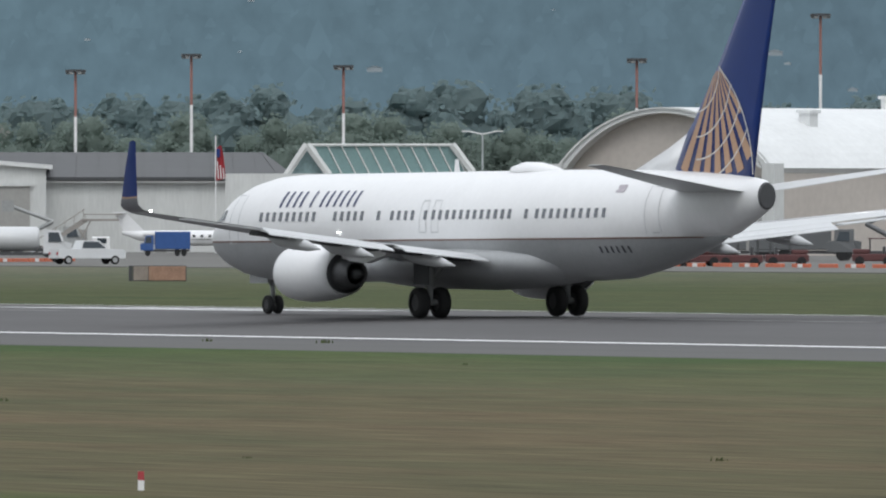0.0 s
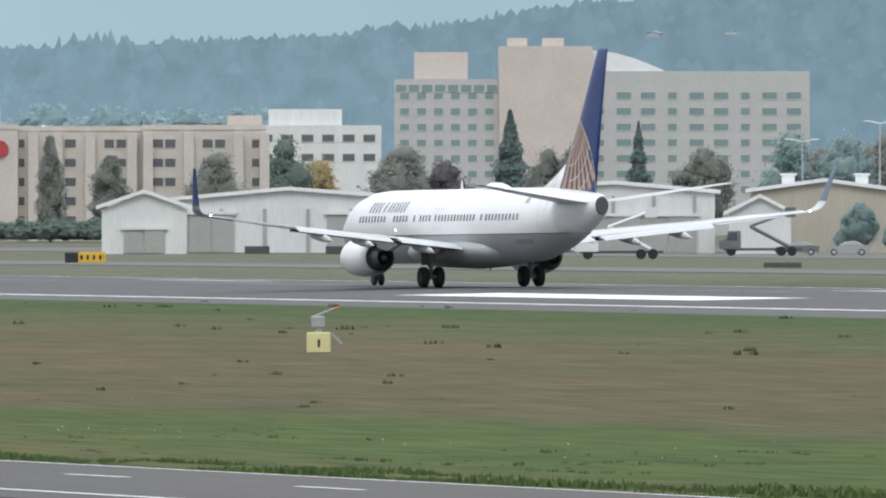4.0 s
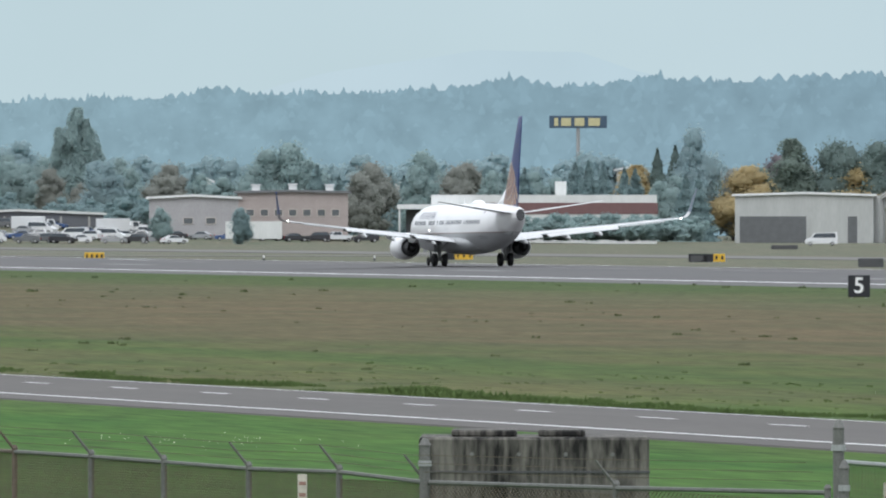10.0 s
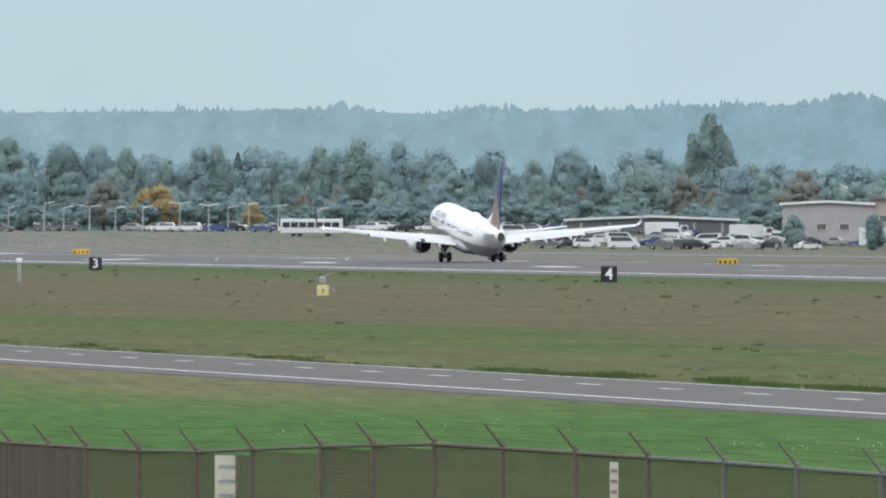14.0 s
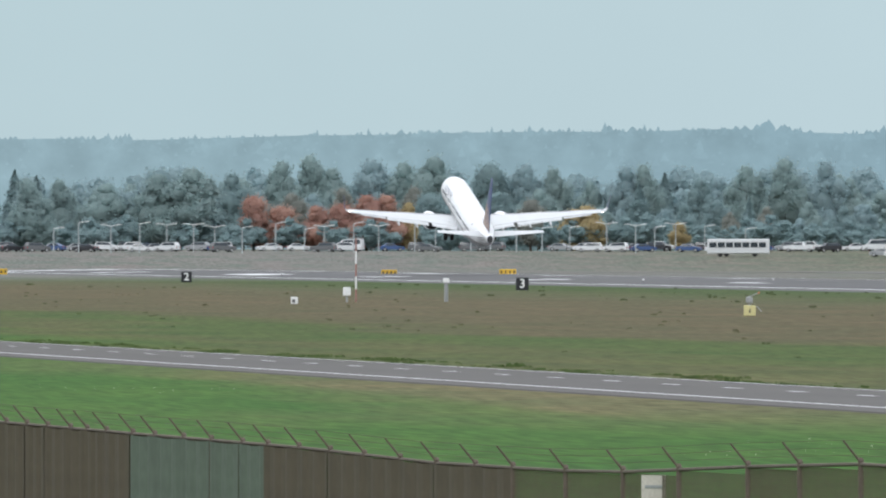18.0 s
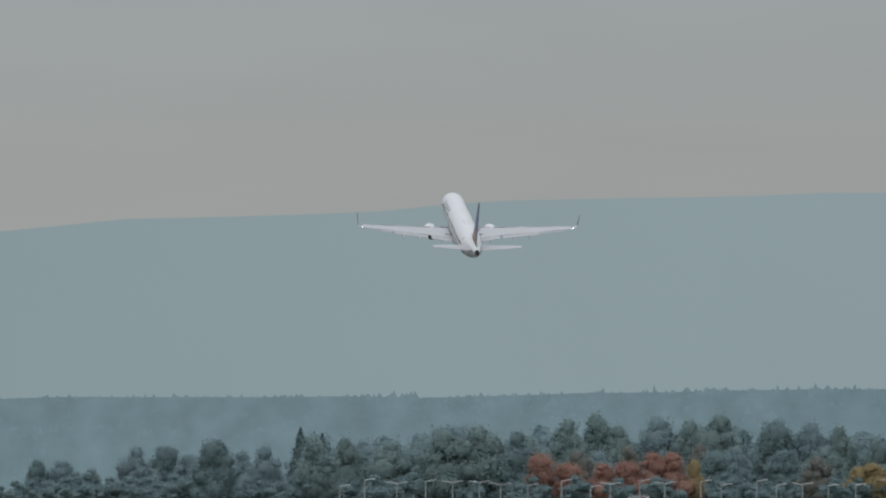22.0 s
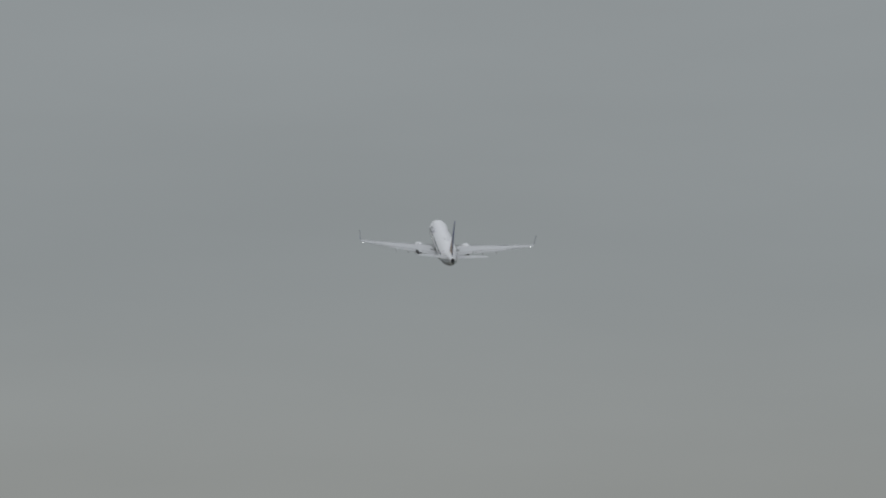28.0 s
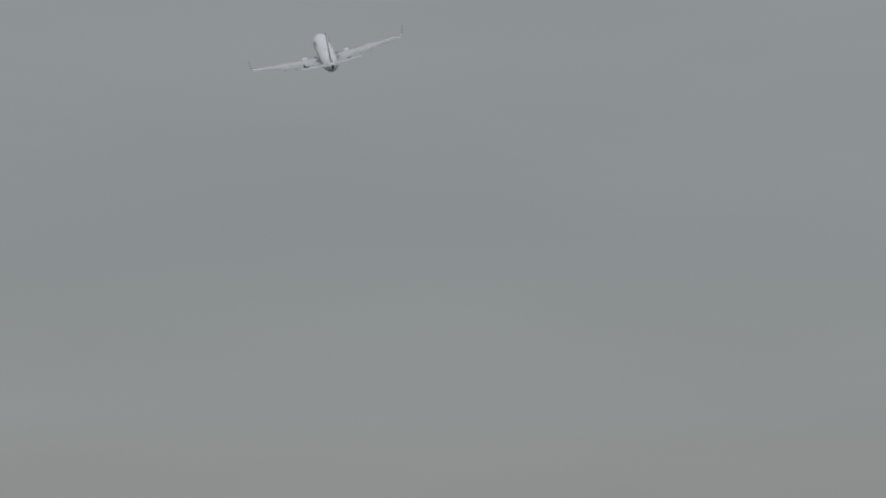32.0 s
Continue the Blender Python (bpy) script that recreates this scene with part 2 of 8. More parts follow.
BELLY = mat("grey_belly_paint", (0.36, 0.37, 0.38), 0.35, var=0.1, scale=0.8)
GOLD = mat("gold_paint", (0.46, 0.29, 0.19), 0.4, var=0.08, scale=1)
NAVY = mat("navy_paint", (0.010, 0.032, 0.165), 0.3, var=0.06, scale=1)
WINGGREY = mat("wing_grey_paint", (0.55, 0.56, 0.57), 0.35, var=0.08, scale=0.8)
DARKGREY = mat("dark_grey_paint", (0.06, 0.062, 0.066), 0.5, var=0.2, scale=2)
BLACK = mat("black_rubber", (0.012, 0.012, 0.013), 0.75, var=0.2, scale=4)
METAL = mat("bare_metal", (0.55, 0.55, 0.56), 0.35, 0.9, var=0.1, scale=3)
STEEL = mat("galvanised_steel", (0.33, 0.34, 0.34), 0.6, 0.3, var=0.2, scale=6)
GLASS = mat("dark_glass", (0.03, 0.04, 0.05), 0.1, var=0.1, scale=1)
TEAL = mat("teal_roof_glass", (0.2, 0.31, 0.31), 0.2, var=0.15, scale=0.5)


def lamp_mat(name, col, power):
    m = bpy.data.materials.new(name)
    m.use_nodes = True
    b = m.node_tree.nodes["Principled BSDF"]
    b.inputs["Base Color"].default_value = (*col, 1)
    b.inputs["Emission Color"].default_value = (*col, 1)
    b.inputs["Emission Strength"].default_value = power
    return m


LAMP_WHITE = lamp_mat("lit_white_lamp", (1, 1, 0.95), 16)


# ---------------------------------------------------------------- helpers
def mesh(name, bm, material, smooth=False):
    me = bpy.data.meshes.new(name)
    bm.to_mesh(me)
    bm.free()
    me.materials.append(material)
    if smooth:
        me.polygons.foreach_set("use_smooth", [True] * len(me.polygons))
    return me


def thing(name, bm, material, m=None, label="", category="", group="", kind="", smooth=False):
    ob = new(name, mesh(name, bm, material, smooth) if bm else None)
    if m is not None:
        ob.matrix_basis = m
    return tagged(ob, label, category, group, kind)


def part(name, bm, material, parent, label="", smooth=False, m=None):
    """One mesh object under a thing or a part. bm may be a mesh that is shared."""
    ob = new(name, bm if isinstance(bm, bpy.types.Mesh) else mesh(name, bm, material, smooth))
    ob.parent = parent
    if m is not None:
        ob.matrix_basis = m
    return tagged(ob, label)


VIEW_SCALE = 0.9385  # scale on distances from the camera, set to fit its view through this lens


def site(deg, r, z=0.0, yaw=0.0):
    """A place by its bearing from the runway's line and its scaled distance from the camera, chosen to fit the camera's
    view; its own x runs to the right, y away.
    """
    a = radians(deg)
    return pose(r * VIEW_SCALE * math.sin(a), r * VIEW_SCALE * math.cos(a), z, 0, 0, -deg + yaw)


def box(bm, x0, x1, y0, y1, z0, z1, bev=0.0):
    vs = [bm.verts.new((x, y, z)) for z in (z0, z1) for x, y in ((x0, y0), (x1, y0), (x1, y1), (x0, y1))]
    fs = [bm.faces.new([vs[i] for i in f]) for f in ((3, 2, 1, 0), (4, 5, 6, 7), (0, 1, 5, 4), (1, 2, 6, 5), (2, 3, 7, 6), (3, 0, 4, 7))]
    if bev:
        es = list({e for f in fs for e in f.edges})
        bmesh.ops.bevel(bm, geom=es, offset=bev, segments=1, affect="EDGES")
    return bm


def bx(x0, x1, y0, y1, z0, z1, bev=0.0):
    return box(bmesh.new(), x0, x1, y0, y1, z0, z1, bev)


def prism(bm, pts, y0, y1):
    """An outline in x, z drawn out along y."""
    a = [bm.verts.new((x, y0, z)) for x, z in pts]
    b = [bm.verts.new((x, y1, z)) for x, z in pts]
    n = len(pts)
    bm.faces.new(a)
    bm.faces.new(b[::-1])
    for i in range(n):
        bm.faces.new((a[i], b[i], b[(i + 1) % n], a[(i + 1) % n]))
    bmesh.ops.recalc_face_normals(bm, faces=bm.faces)
    return bm


def rod(bm, p, q, r, n=8, r2=None):
    p, q = Vector(p), Vector(q)
    r2 = r if r2 is None else r2
    d = (q - p).normalized()
    u = d.orthogonal().normalized()
    v = d.cross(u)
    rings = []
    for c, rr in ((p, r), (q, r2)):
        rings.append([bm.verts.new(c + (u * math.cos(k * 2 * math.pi / n) + v * math.sin(k * 2 * math.pi / n)) * rr) for k in range(n)])
    for k in range(n):
        bm.faces.new((rings[0][k], rings[0][(k + 1) % n], rings[1][(k + 1) % n], rings[1][k]))
    bm.faces.new(rings[0][::-1])
    bm.faces.new(rings[1])
    return bm


def loft(bm, rings, closed=True, cap=True):
    """Skins rings of points, each a list of vectors."""
    vs = [[bm.verts.new(p) for p in r] for r in rings]
    n = len(vs[0])
    for a, b in zip(vs, vs[1:]):
        for k in range(n if closed else n - 1):
            bm.faces.new((a[k], a[(k + 1) % n], b[(k + 1) % n], b[k]))
    if cap:
        bm.faces.new(vs[0][::-1])
        bm.faces.new(vs[-1])
    bmesh.ops.recalc_face_normals(bm, faces=bm.faces)
    return bm


def ground_z(x, y):
    """Level airfield; beyond the runway's end the land is raised, by bearing, so that the car parks fit the camera's
    view.
    """
    b = math.atan2(x, y)
    k = min(1, max(0, (math.hypot(x, y) - 2300) / 200)) * min(1, max(0, (0.224 - b) / 0.053))
    return 3.3 * k * k * (3 - 2 * k)
# ---------------------------------------------------------------- airfield
def build_ground():
    bm = bmesh.new()
    xs = [-2500, -1200, -600, -300, -100, 0] + list(range(60, 1000, 60)) + list(range(1000, 5001, 200))
    ys = [-900, -300] + list(range(0, 2300, 200)) + list(range(2300, 2800, 25)) + list(range(2800, 5101, 200))
    g = [[bm.verts.new((x, y, ground_z(x, y))) for x in xs] for y in ys]
    for a, b in zip(g, g[1:]):
        for k in range(len(xs) - 1):
            bm.faces.new((a[k], a[k + 1], b[k + 1], b[k]))
    thing("ground", bm, GRASS, label="mown airfield grass in green and dry brown strips", category="ground", kind="structure", smooth=True)


def strip(bm, x0, x1, y0, y1, z0, z1=None):
    """A thin flat slab; z may differ at its two sides."""
    z1 = z0 if z1 is None else z1
    top = [bm.verts.new(p) for p in ((x0, y0, z0), (x1, y0, z1), (x1, y1, z1), (x0, y1, z0))]
    bm.faces.new(top)
    return bm


RUNWAY_END = 2283


def crown(x):
    """Height of the cambered runway at x; its two unequal slopes are shaped to fit the camera's view."""
    return 0.45 - (246 - x) * 0.0165 if x < 246 else 0.45 - (x - 246) * 0.0062


def build_runway():
    bm = bmesh.new()
    prof = [(218.6, -0.2), (218.6, 0.02), (222, crown(222)), (246, 0.45), (270, crown(270)), (273.4, 0.24), (274.5, -0.2)]
    prism(bm, prof, -700, RUNWAY_END + 8)
    thing("runway", bm, ASPHALT, label="dark grey asphalt runway with a slight camber", category="runway", kind="structure")
    bm = bmesh.new()
    loft(bm, [[Vector((x - 0.5, y, -0.2)), Vector((x, y, 0.02)), Vector((218.58, y, 0.03)), Vector((218.58, y, -0.2))] for y, x in ((-700, 204.8), (430, 204.8), (520, 208), (640, 211.5), (RUNWAY_END + 8, 212))])
    thing("runway_shoulder", bm, SHOULDER, label="worn grey asphalt shoulder beside the runway edge line", category="runway", kind="structure")
    up = 0.012

    def mark(name, x0, x1, y0, y1, label, paint=None):
        thing(name, strip(bmesh.new(), x0, x1, y0, y1, crown(x0) + up, crown(x1) + up), paint or PAINT, label=label, category="marking", kind="structure", group="runway markings")

    for x in (221.6, 269.4):
        mark("runway_edge_line", x, x + 0.9, -650, RUNWAY_END - 6, "white painted runway edge line")
    worn = mat("worn_road_paint", (0.20, 0.20, 0.20), 0.8, var=0.3, scale=0.4)
    y = -200
    while y < RUNWAY_END - 80:
        for x in (245.5, 246):
            mark("centre_line_stripe", x, x + 0.5, y, y + 36, "worn white runway centre line stripe", worn)
        y += 60.9
    T = RUNWAY_END
    for y, n in ((473, 3), (775, 1), (931, 2), (1083, 1), (1236, 1), (T - 175, 3), (T - 480, 2), (T - 632, 2), (T - 785, 1), (T - 937, 1)):
        for k in range(n):
            for s in (-1, 1):
                x = 246 + s * ((13.2 if y == 775 else 10.5) + 3.0 * k)
                old = 900 < y < 1300
                mark("touchdown_bar", x - 0.9, x + 0.9, y, y + 22.8, "worn touchdown zone bar" if old else "white touchdown zone bar", worn if old else None)
    for y in (626, T - 351):
        for s in (-1, 1):
            x = 246 + s * 12
            mark("aiming_point_bar", x - 3, x + 3, y, y + 45, "broad white aiming point bar")
    for k in range(12):
        x = 246 + (k - 5.5) * 3.4
        mark("threshold_bar", x - 0.9, x + 0.9, T - 52, T - 8, "white threshold stripe")


def road_x(y):
    """Centre of the service road: it draws slowly nearer to the camera's side, less so far ahead."""
    return 69.8 - (min(y, 327) - 216) * 0.0295 - max(0, min(y, 640) - 327) * 0.0235 - max(0, y - 640) * 0.012


def build_service_road():
    bm = bmesh.new()
    ys = list(range(-200, 1401, 20))
    ring = [[Vector((road_x(y) + dx, y, z)) for dx, z in ((-5.7, -0.1), (-5.6, 0.04), (-4.6, 0.055), (0, 0.12), (4.6, 0.055), (4.75, -0.1))] for y in ys]
    loft(bm, ring, closed=False, cap=False)
    thing("service_road", bm, ROAD, label="grey asphalt perimeter service road between grass verges", category="road", kind="structure")
    for s in (-4.1, 4.1):
        bm = bmesh.new()
        loft(bm, [[Vector((road_x(y) + s + d, y, 0.12 - abs(s + d) * 0.0145 + 0.012)) for d in (-0.09, 0.09)] for y in ys], closed=False, cap=False)
        thing("road_edge_line", bm, PAINT, label="thin white service road edge line", category="marking", kind="structure")
    for k in range(100):
        y = 94.8 + k * 11.03
        bm = bmesh.new()
        loft(bm, [[Vector((road_x(v) + d, v, 0.13)) for d in (-0.09, 0.09)] for v in (y, y + 3.05)], closed=False, cap=False)
        thing("lane_dash", bm, PAINT, label="white dash on the service road", category="marking", kind="structure", group="lane dashes")


def build_far_paving():
    def slab(name, x0, x1, y0, y1, z, label):
        thing(name, bx(x0, x1, y0, y1, z - 0.15, z), CONCRETE_PAVE, label=label, category="paving", kind="structure")
    slab("taxiway", 352, 376, 760, 2240, 0.06, "grey concrete taxiway beyond the runway")
    slab("apron", 470, 1100, 470, 1640, 0.05, "wide grey concrete apron before the hangars")
    for y in (1110, 1600, 2180):
        slab("connecting_taxiway", 274.6, 351.9, y, y + 28, 0.05, "short grey concrete connecting taxiway")


build_ground()
build_runway()
build_service_road()
build_far_paving()


# ---------------------------------------------------------------- distance
def ridge_profile(keys, a):
    for (a0, h0), (a1, h1) in zip(keys, keys[1:]):
        if a <= a1:
            k = max(0.0, (a - a0) / (a1 - a0))
            return h0 + (h1 - h0) * k
    return keys[-1][1]


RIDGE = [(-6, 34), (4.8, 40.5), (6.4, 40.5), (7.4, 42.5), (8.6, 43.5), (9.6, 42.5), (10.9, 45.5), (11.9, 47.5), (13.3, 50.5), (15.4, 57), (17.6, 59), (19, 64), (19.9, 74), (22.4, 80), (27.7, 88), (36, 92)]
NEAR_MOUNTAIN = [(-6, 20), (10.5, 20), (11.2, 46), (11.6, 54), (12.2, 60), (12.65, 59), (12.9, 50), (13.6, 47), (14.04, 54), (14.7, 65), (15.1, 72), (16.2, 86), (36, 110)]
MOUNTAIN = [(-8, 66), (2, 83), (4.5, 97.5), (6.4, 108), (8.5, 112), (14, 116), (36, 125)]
# haze is painted in: the emitted colours pale by bearing
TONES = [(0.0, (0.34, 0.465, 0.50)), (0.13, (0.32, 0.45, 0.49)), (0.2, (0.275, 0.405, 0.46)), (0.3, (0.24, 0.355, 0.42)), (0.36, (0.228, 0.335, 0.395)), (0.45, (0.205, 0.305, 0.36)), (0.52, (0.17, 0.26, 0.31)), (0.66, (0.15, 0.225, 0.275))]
HILL_MAT = distance_mat("hill_with_painted_haze", TONES, 0.13, 1.3, -0.08)
TREE_FAR_MAT = distance_mat("conifers_with_painted_haze", TONES, 0.10, 1.3, -0.08)
FOOTHILL_MAT = distance_mat("foothill_with_painted_haze", [(0.0, (0.54, 0.65, 0.675)), (0.2, (0.54, 0.655, 0.69)), (0.26, (0.47, 0.60, 0.645)), (0.32, (0.40, 0.535, 0.59)), (0.66, (0.3, 0.42, 0.48))], 0.04, 0.25)
MOUNTAIN_MAT = distance_mat("mountain_with_painted_haze", [(0.0, (0.46, 0.585, 0.595)), (0.12, (0.52, 0.645, 0.66)), (0.24, (0.55, 0.665, 0.685)), (0.32, (0.50, 0.62, 0.66)), (0.66, (0.36, 0.48, 0.54))], 0.03, 0.1)


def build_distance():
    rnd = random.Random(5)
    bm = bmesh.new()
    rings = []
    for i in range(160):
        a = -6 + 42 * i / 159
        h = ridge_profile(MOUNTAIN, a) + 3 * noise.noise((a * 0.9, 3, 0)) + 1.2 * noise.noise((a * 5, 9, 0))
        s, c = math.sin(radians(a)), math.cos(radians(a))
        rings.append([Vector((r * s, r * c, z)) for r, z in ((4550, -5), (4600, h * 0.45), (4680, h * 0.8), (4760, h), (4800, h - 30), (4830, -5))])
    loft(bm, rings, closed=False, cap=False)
    thing("mountain_backdrop", bm, MOUNTAIN_MAT, label="glowing mountain ridge backdrop painted pale for haze", category="backdrop", kind="structure", smooth=True)
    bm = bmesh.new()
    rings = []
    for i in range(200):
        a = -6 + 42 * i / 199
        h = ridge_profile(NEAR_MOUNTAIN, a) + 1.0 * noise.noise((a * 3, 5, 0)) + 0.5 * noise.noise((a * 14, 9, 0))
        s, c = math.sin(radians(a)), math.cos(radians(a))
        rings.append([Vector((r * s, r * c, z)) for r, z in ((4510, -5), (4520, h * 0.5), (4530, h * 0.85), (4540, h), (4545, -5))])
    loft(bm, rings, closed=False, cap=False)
    thing("foothill_backdrop", bm, FOOTHILL_MAT, label="glowing foothill with painted haze between wooded ridge and mountain", category="backdrop", kind="structure", smooth=True)
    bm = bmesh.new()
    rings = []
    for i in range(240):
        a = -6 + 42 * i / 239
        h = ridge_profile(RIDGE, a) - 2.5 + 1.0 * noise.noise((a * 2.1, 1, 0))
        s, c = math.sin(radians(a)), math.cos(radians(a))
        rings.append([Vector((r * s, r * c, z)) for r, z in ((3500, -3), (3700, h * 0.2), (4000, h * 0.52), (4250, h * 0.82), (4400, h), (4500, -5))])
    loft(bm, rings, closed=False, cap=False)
    thing("hill_backdrop", bm, HILL_MAT, label="glowing wooded hillside painted blue for haze", category="backdrop", kind="structure", smooth=True)
    # conifers on the hillside
    verts, faces = [], []
    for i in range(14000):
        a = rnd.uniform(-2, 35)
        u = rnd.random() ** 0.8
        if i % 3 == 0:
            u = rnd.uniform(0.93, 1.02)
        r = 3700 + 700 * u
        hr = ridge_profile(RIDGE, a) - 2.5 + 1.0 * noise.noise((a * 2.1, 1, 0))
        k = (0.2 + 0.32 * (r - 3700) / 300) if r < 4000 else (0.52 + 0.3 * (r - 4000) / 250) if r < 4250 else (0.82 + 0.18 * (r - 4250) / 150)
        z = hr * min(1, k) - 1.0
        size = min(1.1, 0.6 + max(0.0, a - 6) * 0.07)
        grove = max(0.0, noise.noise((a * 3.3, u * 4, 7)) + 0.15)
        h = rnd.uniform(1.2, 2.8) * size * (1 + 1.6 * grove)
        if a > 17 and u < 0.93 and rnd.random() < 0.35:
            h *= 2.0
        w = h * rnd.uniform(0.3, 0.7)
        if rnd.random() < 0.1 + 0.2 * grove:
            h, w = h * rnd.uniform(1.1, 1.55), h * rnd.uniform(0.25, 0.4)
        cx, cy = r * math.sin(radians(a)), r * math.cos(radians(a))
        base = len(verts)
        for zz, ww in ((z, w * 0.8), (z + h * 0.35, w), (z + h * 0.7, w * 0.55)):
            for q in range(5):
                t = q * 2 * math.pi / 5 + i
                verts.append((cx + ww * math.cos(t), cy + ww * math.sin(t), zz + rnd.uniform(-0.1, 0.1) * h))
        verts.append((cx, cy, z + h))
        for ring in (0, 5):
            for q in range(5):
                faces.append((base + ring + q, base + ring + (q + 1) % 5, base + ring + 5 + (q + 1) % 5, base + ring + 5 + q))
        for q in range(5):
            faces.append((base + 10 + q, base + 10 + (q + 1) % 5, base + 15))
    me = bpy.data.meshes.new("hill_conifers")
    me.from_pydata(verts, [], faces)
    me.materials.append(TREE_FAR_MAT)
    tagged(new("hill_conifers", me), "glowing conifers on the far hillside, painted blue-grey for haze", "trees", kind="stuff")


build_distance()
# ---------------------------------------------------------------- airliner
# Its own space: origin on the ground between the main wheels, nose towards +y.
BODY = [(0, 0.06, 0.06, 2.82), (0.25, 0.46, 0.42, 2.86), (0.8, 0.86, 0.82, 2.92), (1.6, 1.2, 1.2, 3.02), (2.6, 1.48, 1.56, 3.13), (3.8, 1.7, 1.8, 3.22),
        (5.2, 1.84, 1.95, 3.28), (6.8, 1.88, 2, 3.3), (27, 1.88, 2, 3.3), (29, 1.87, 1.98, 3.29), (30.8, 1.8, 1.94, 3.31), (32.6, 1.68, 1.8, 3.44), (34.4, 1.48, 1.6, 3.6),
        (36.2, 1.22, 1.34, 3.79), (37.8, 0.95, 1.09, 3.96), (39.2, 0.66, 0.8, 4.14), (40, 0.48, 0.6, 4.24), (40.3, 0.37, 0.49, 4.25)]
NOSE_Y = 21.1
TITLE = mat("title_blue", (0.04, 0.05, 0.13), 0.4, var=0.05)
RIM = mat("dark_wheel_rim", (0.07, 0.07, 0.073), 0.7, 0.2, var=0.3, scale=6)
LINE_Z = 2.82


def body_at(y):
    s = NOSE_Y - y
    for a, b in zip(BODY, BODY[1:]):
        if s <= b[0]:
            k = max(0, (s - a[0]) / (b[0] - a[0]))
            return [a[i] + (b[i] - a[i]) * k for i in (1, 2, 3)]
    return list(BODY[-1][1:])


def skin_x(y, z):
    w, h, zc = body_at(y)
    return w * math.sqrt(max(0.0, 1 - ((z - zc) / h) ** 2))


def body_rings(upper):
    rings = []
    ss = sorted(set([b[0] for b in BODY] + [0.1, 0.5, 1.2, 2.1, 3.2, 4.5, 6.0] + list(range(8, 40, 2))))
    for s in ss:
        y = NOSE_Y - s
        w, h, zc = body_at(y)
        split = max(-1.0, min(1.0, (LINE_Z - zc) / h))
        a0 = math.asin(split)
        a, b = (a0, math.pi - a0) if upper else (math.pi - a0, 2 * math.pi + a0)
        n = 30 if upper else 16
        rings.append([Vector((w * math.cos(a + (b - a) * k / n), y, zc + h * math.sin(a + (b - a) * k / n))) for k in range(n + 1)])
    return rings


def foil(x, le, chord, z, thick, up=None, n=9, inc=0.0):
    """A wing section across x (or, with up, of a fin), leading edge at y = le."""
    pts = []
    for k in range(2 * n):
        if k < n:
            u, s = k / n, 1
        else:
            u, s = (2 * n - k) / n, -1
        t = thick * chord * (1.48 * math.sqrt(u) - 0.63 * u - 1.76 * u * u + 1.42 * u ** 3 - 0.51 * u ** 4) * 1.0
        y = le - u * chord
        if up is None:
            pts.append(Vector((x, y, z - u * chord * inc + s * t * (1.1 if s > 0 else 0.75))))
        else:
            pts.append(Vector((x + s * t, y, up)))
    return pts


def wheel(parent, x, y, r, w, name="wheel"):
    bm = bmesh.new()
    prof = [(-w / 2, r * 0.55), (-w / 2, r * 0.82), (-w * 0.38, r * 0.96), (-w * 0.2, r), (w * 0.2, r), (w * 0.38, r * 0.96), (w / 2, r * 0.82), (w / 2, r * 0.55)]
    rings = [[Vector((px, pr * math.cos(t), r + pr * math.sin(t))) for px, pr in prof] for t in (k * 2 * math.pi / 24 for k in range(25))]
    loft(bm, rings, closed=False, cap=False)
    tyre = part("tyre", bm, BLACK, parent, "black rubber tyre", smooth=True, m=Matrix.Translation((x, y, 0)))
    bm = bmesh.new()
    rod(bm, (-w * 0.4, 0, r), (w * 0.4, 0, r), r * 0.56, 16)
    part("rim", bm, RIM, tyre, "dull grey wheel rim")
    return tyre


def gear_main(root, side):
    bm = bmesh.new()
    rod(bm, (0, 0, 0.55), (0, 0, 2.35), 0.13, 10)
    rod(bm, (0, 0, 1.1), (0, 0, 2.5), 0.19, 10)
    rod(bm, (0, 0, 1.3), (-side * 1.1, 0.15, 2.4), 0.09, 8)
    rod(bm, (0, 0, 1.5), (0, 1.1, 2.4), 0.08, 8)
    rod(bm, (-0.5, 0, 0.56), (0.5, 0, 0.56), 0.12, 8)
    leg = part("main_gear", bm, STEEL, root, "steel main landing gear leg", smooth=True)
    bm = bmesh.new()
    box(bm, side * 0.33, side * 0.36, -0.55, 0.55, 1.2, 2.4)
    part("gear_door", bm, DARKGREY, leg)
    for dx in (-0.43, 0.43):
        wheel(leg, dx, 0, 0.56, 0.42)
    return leg


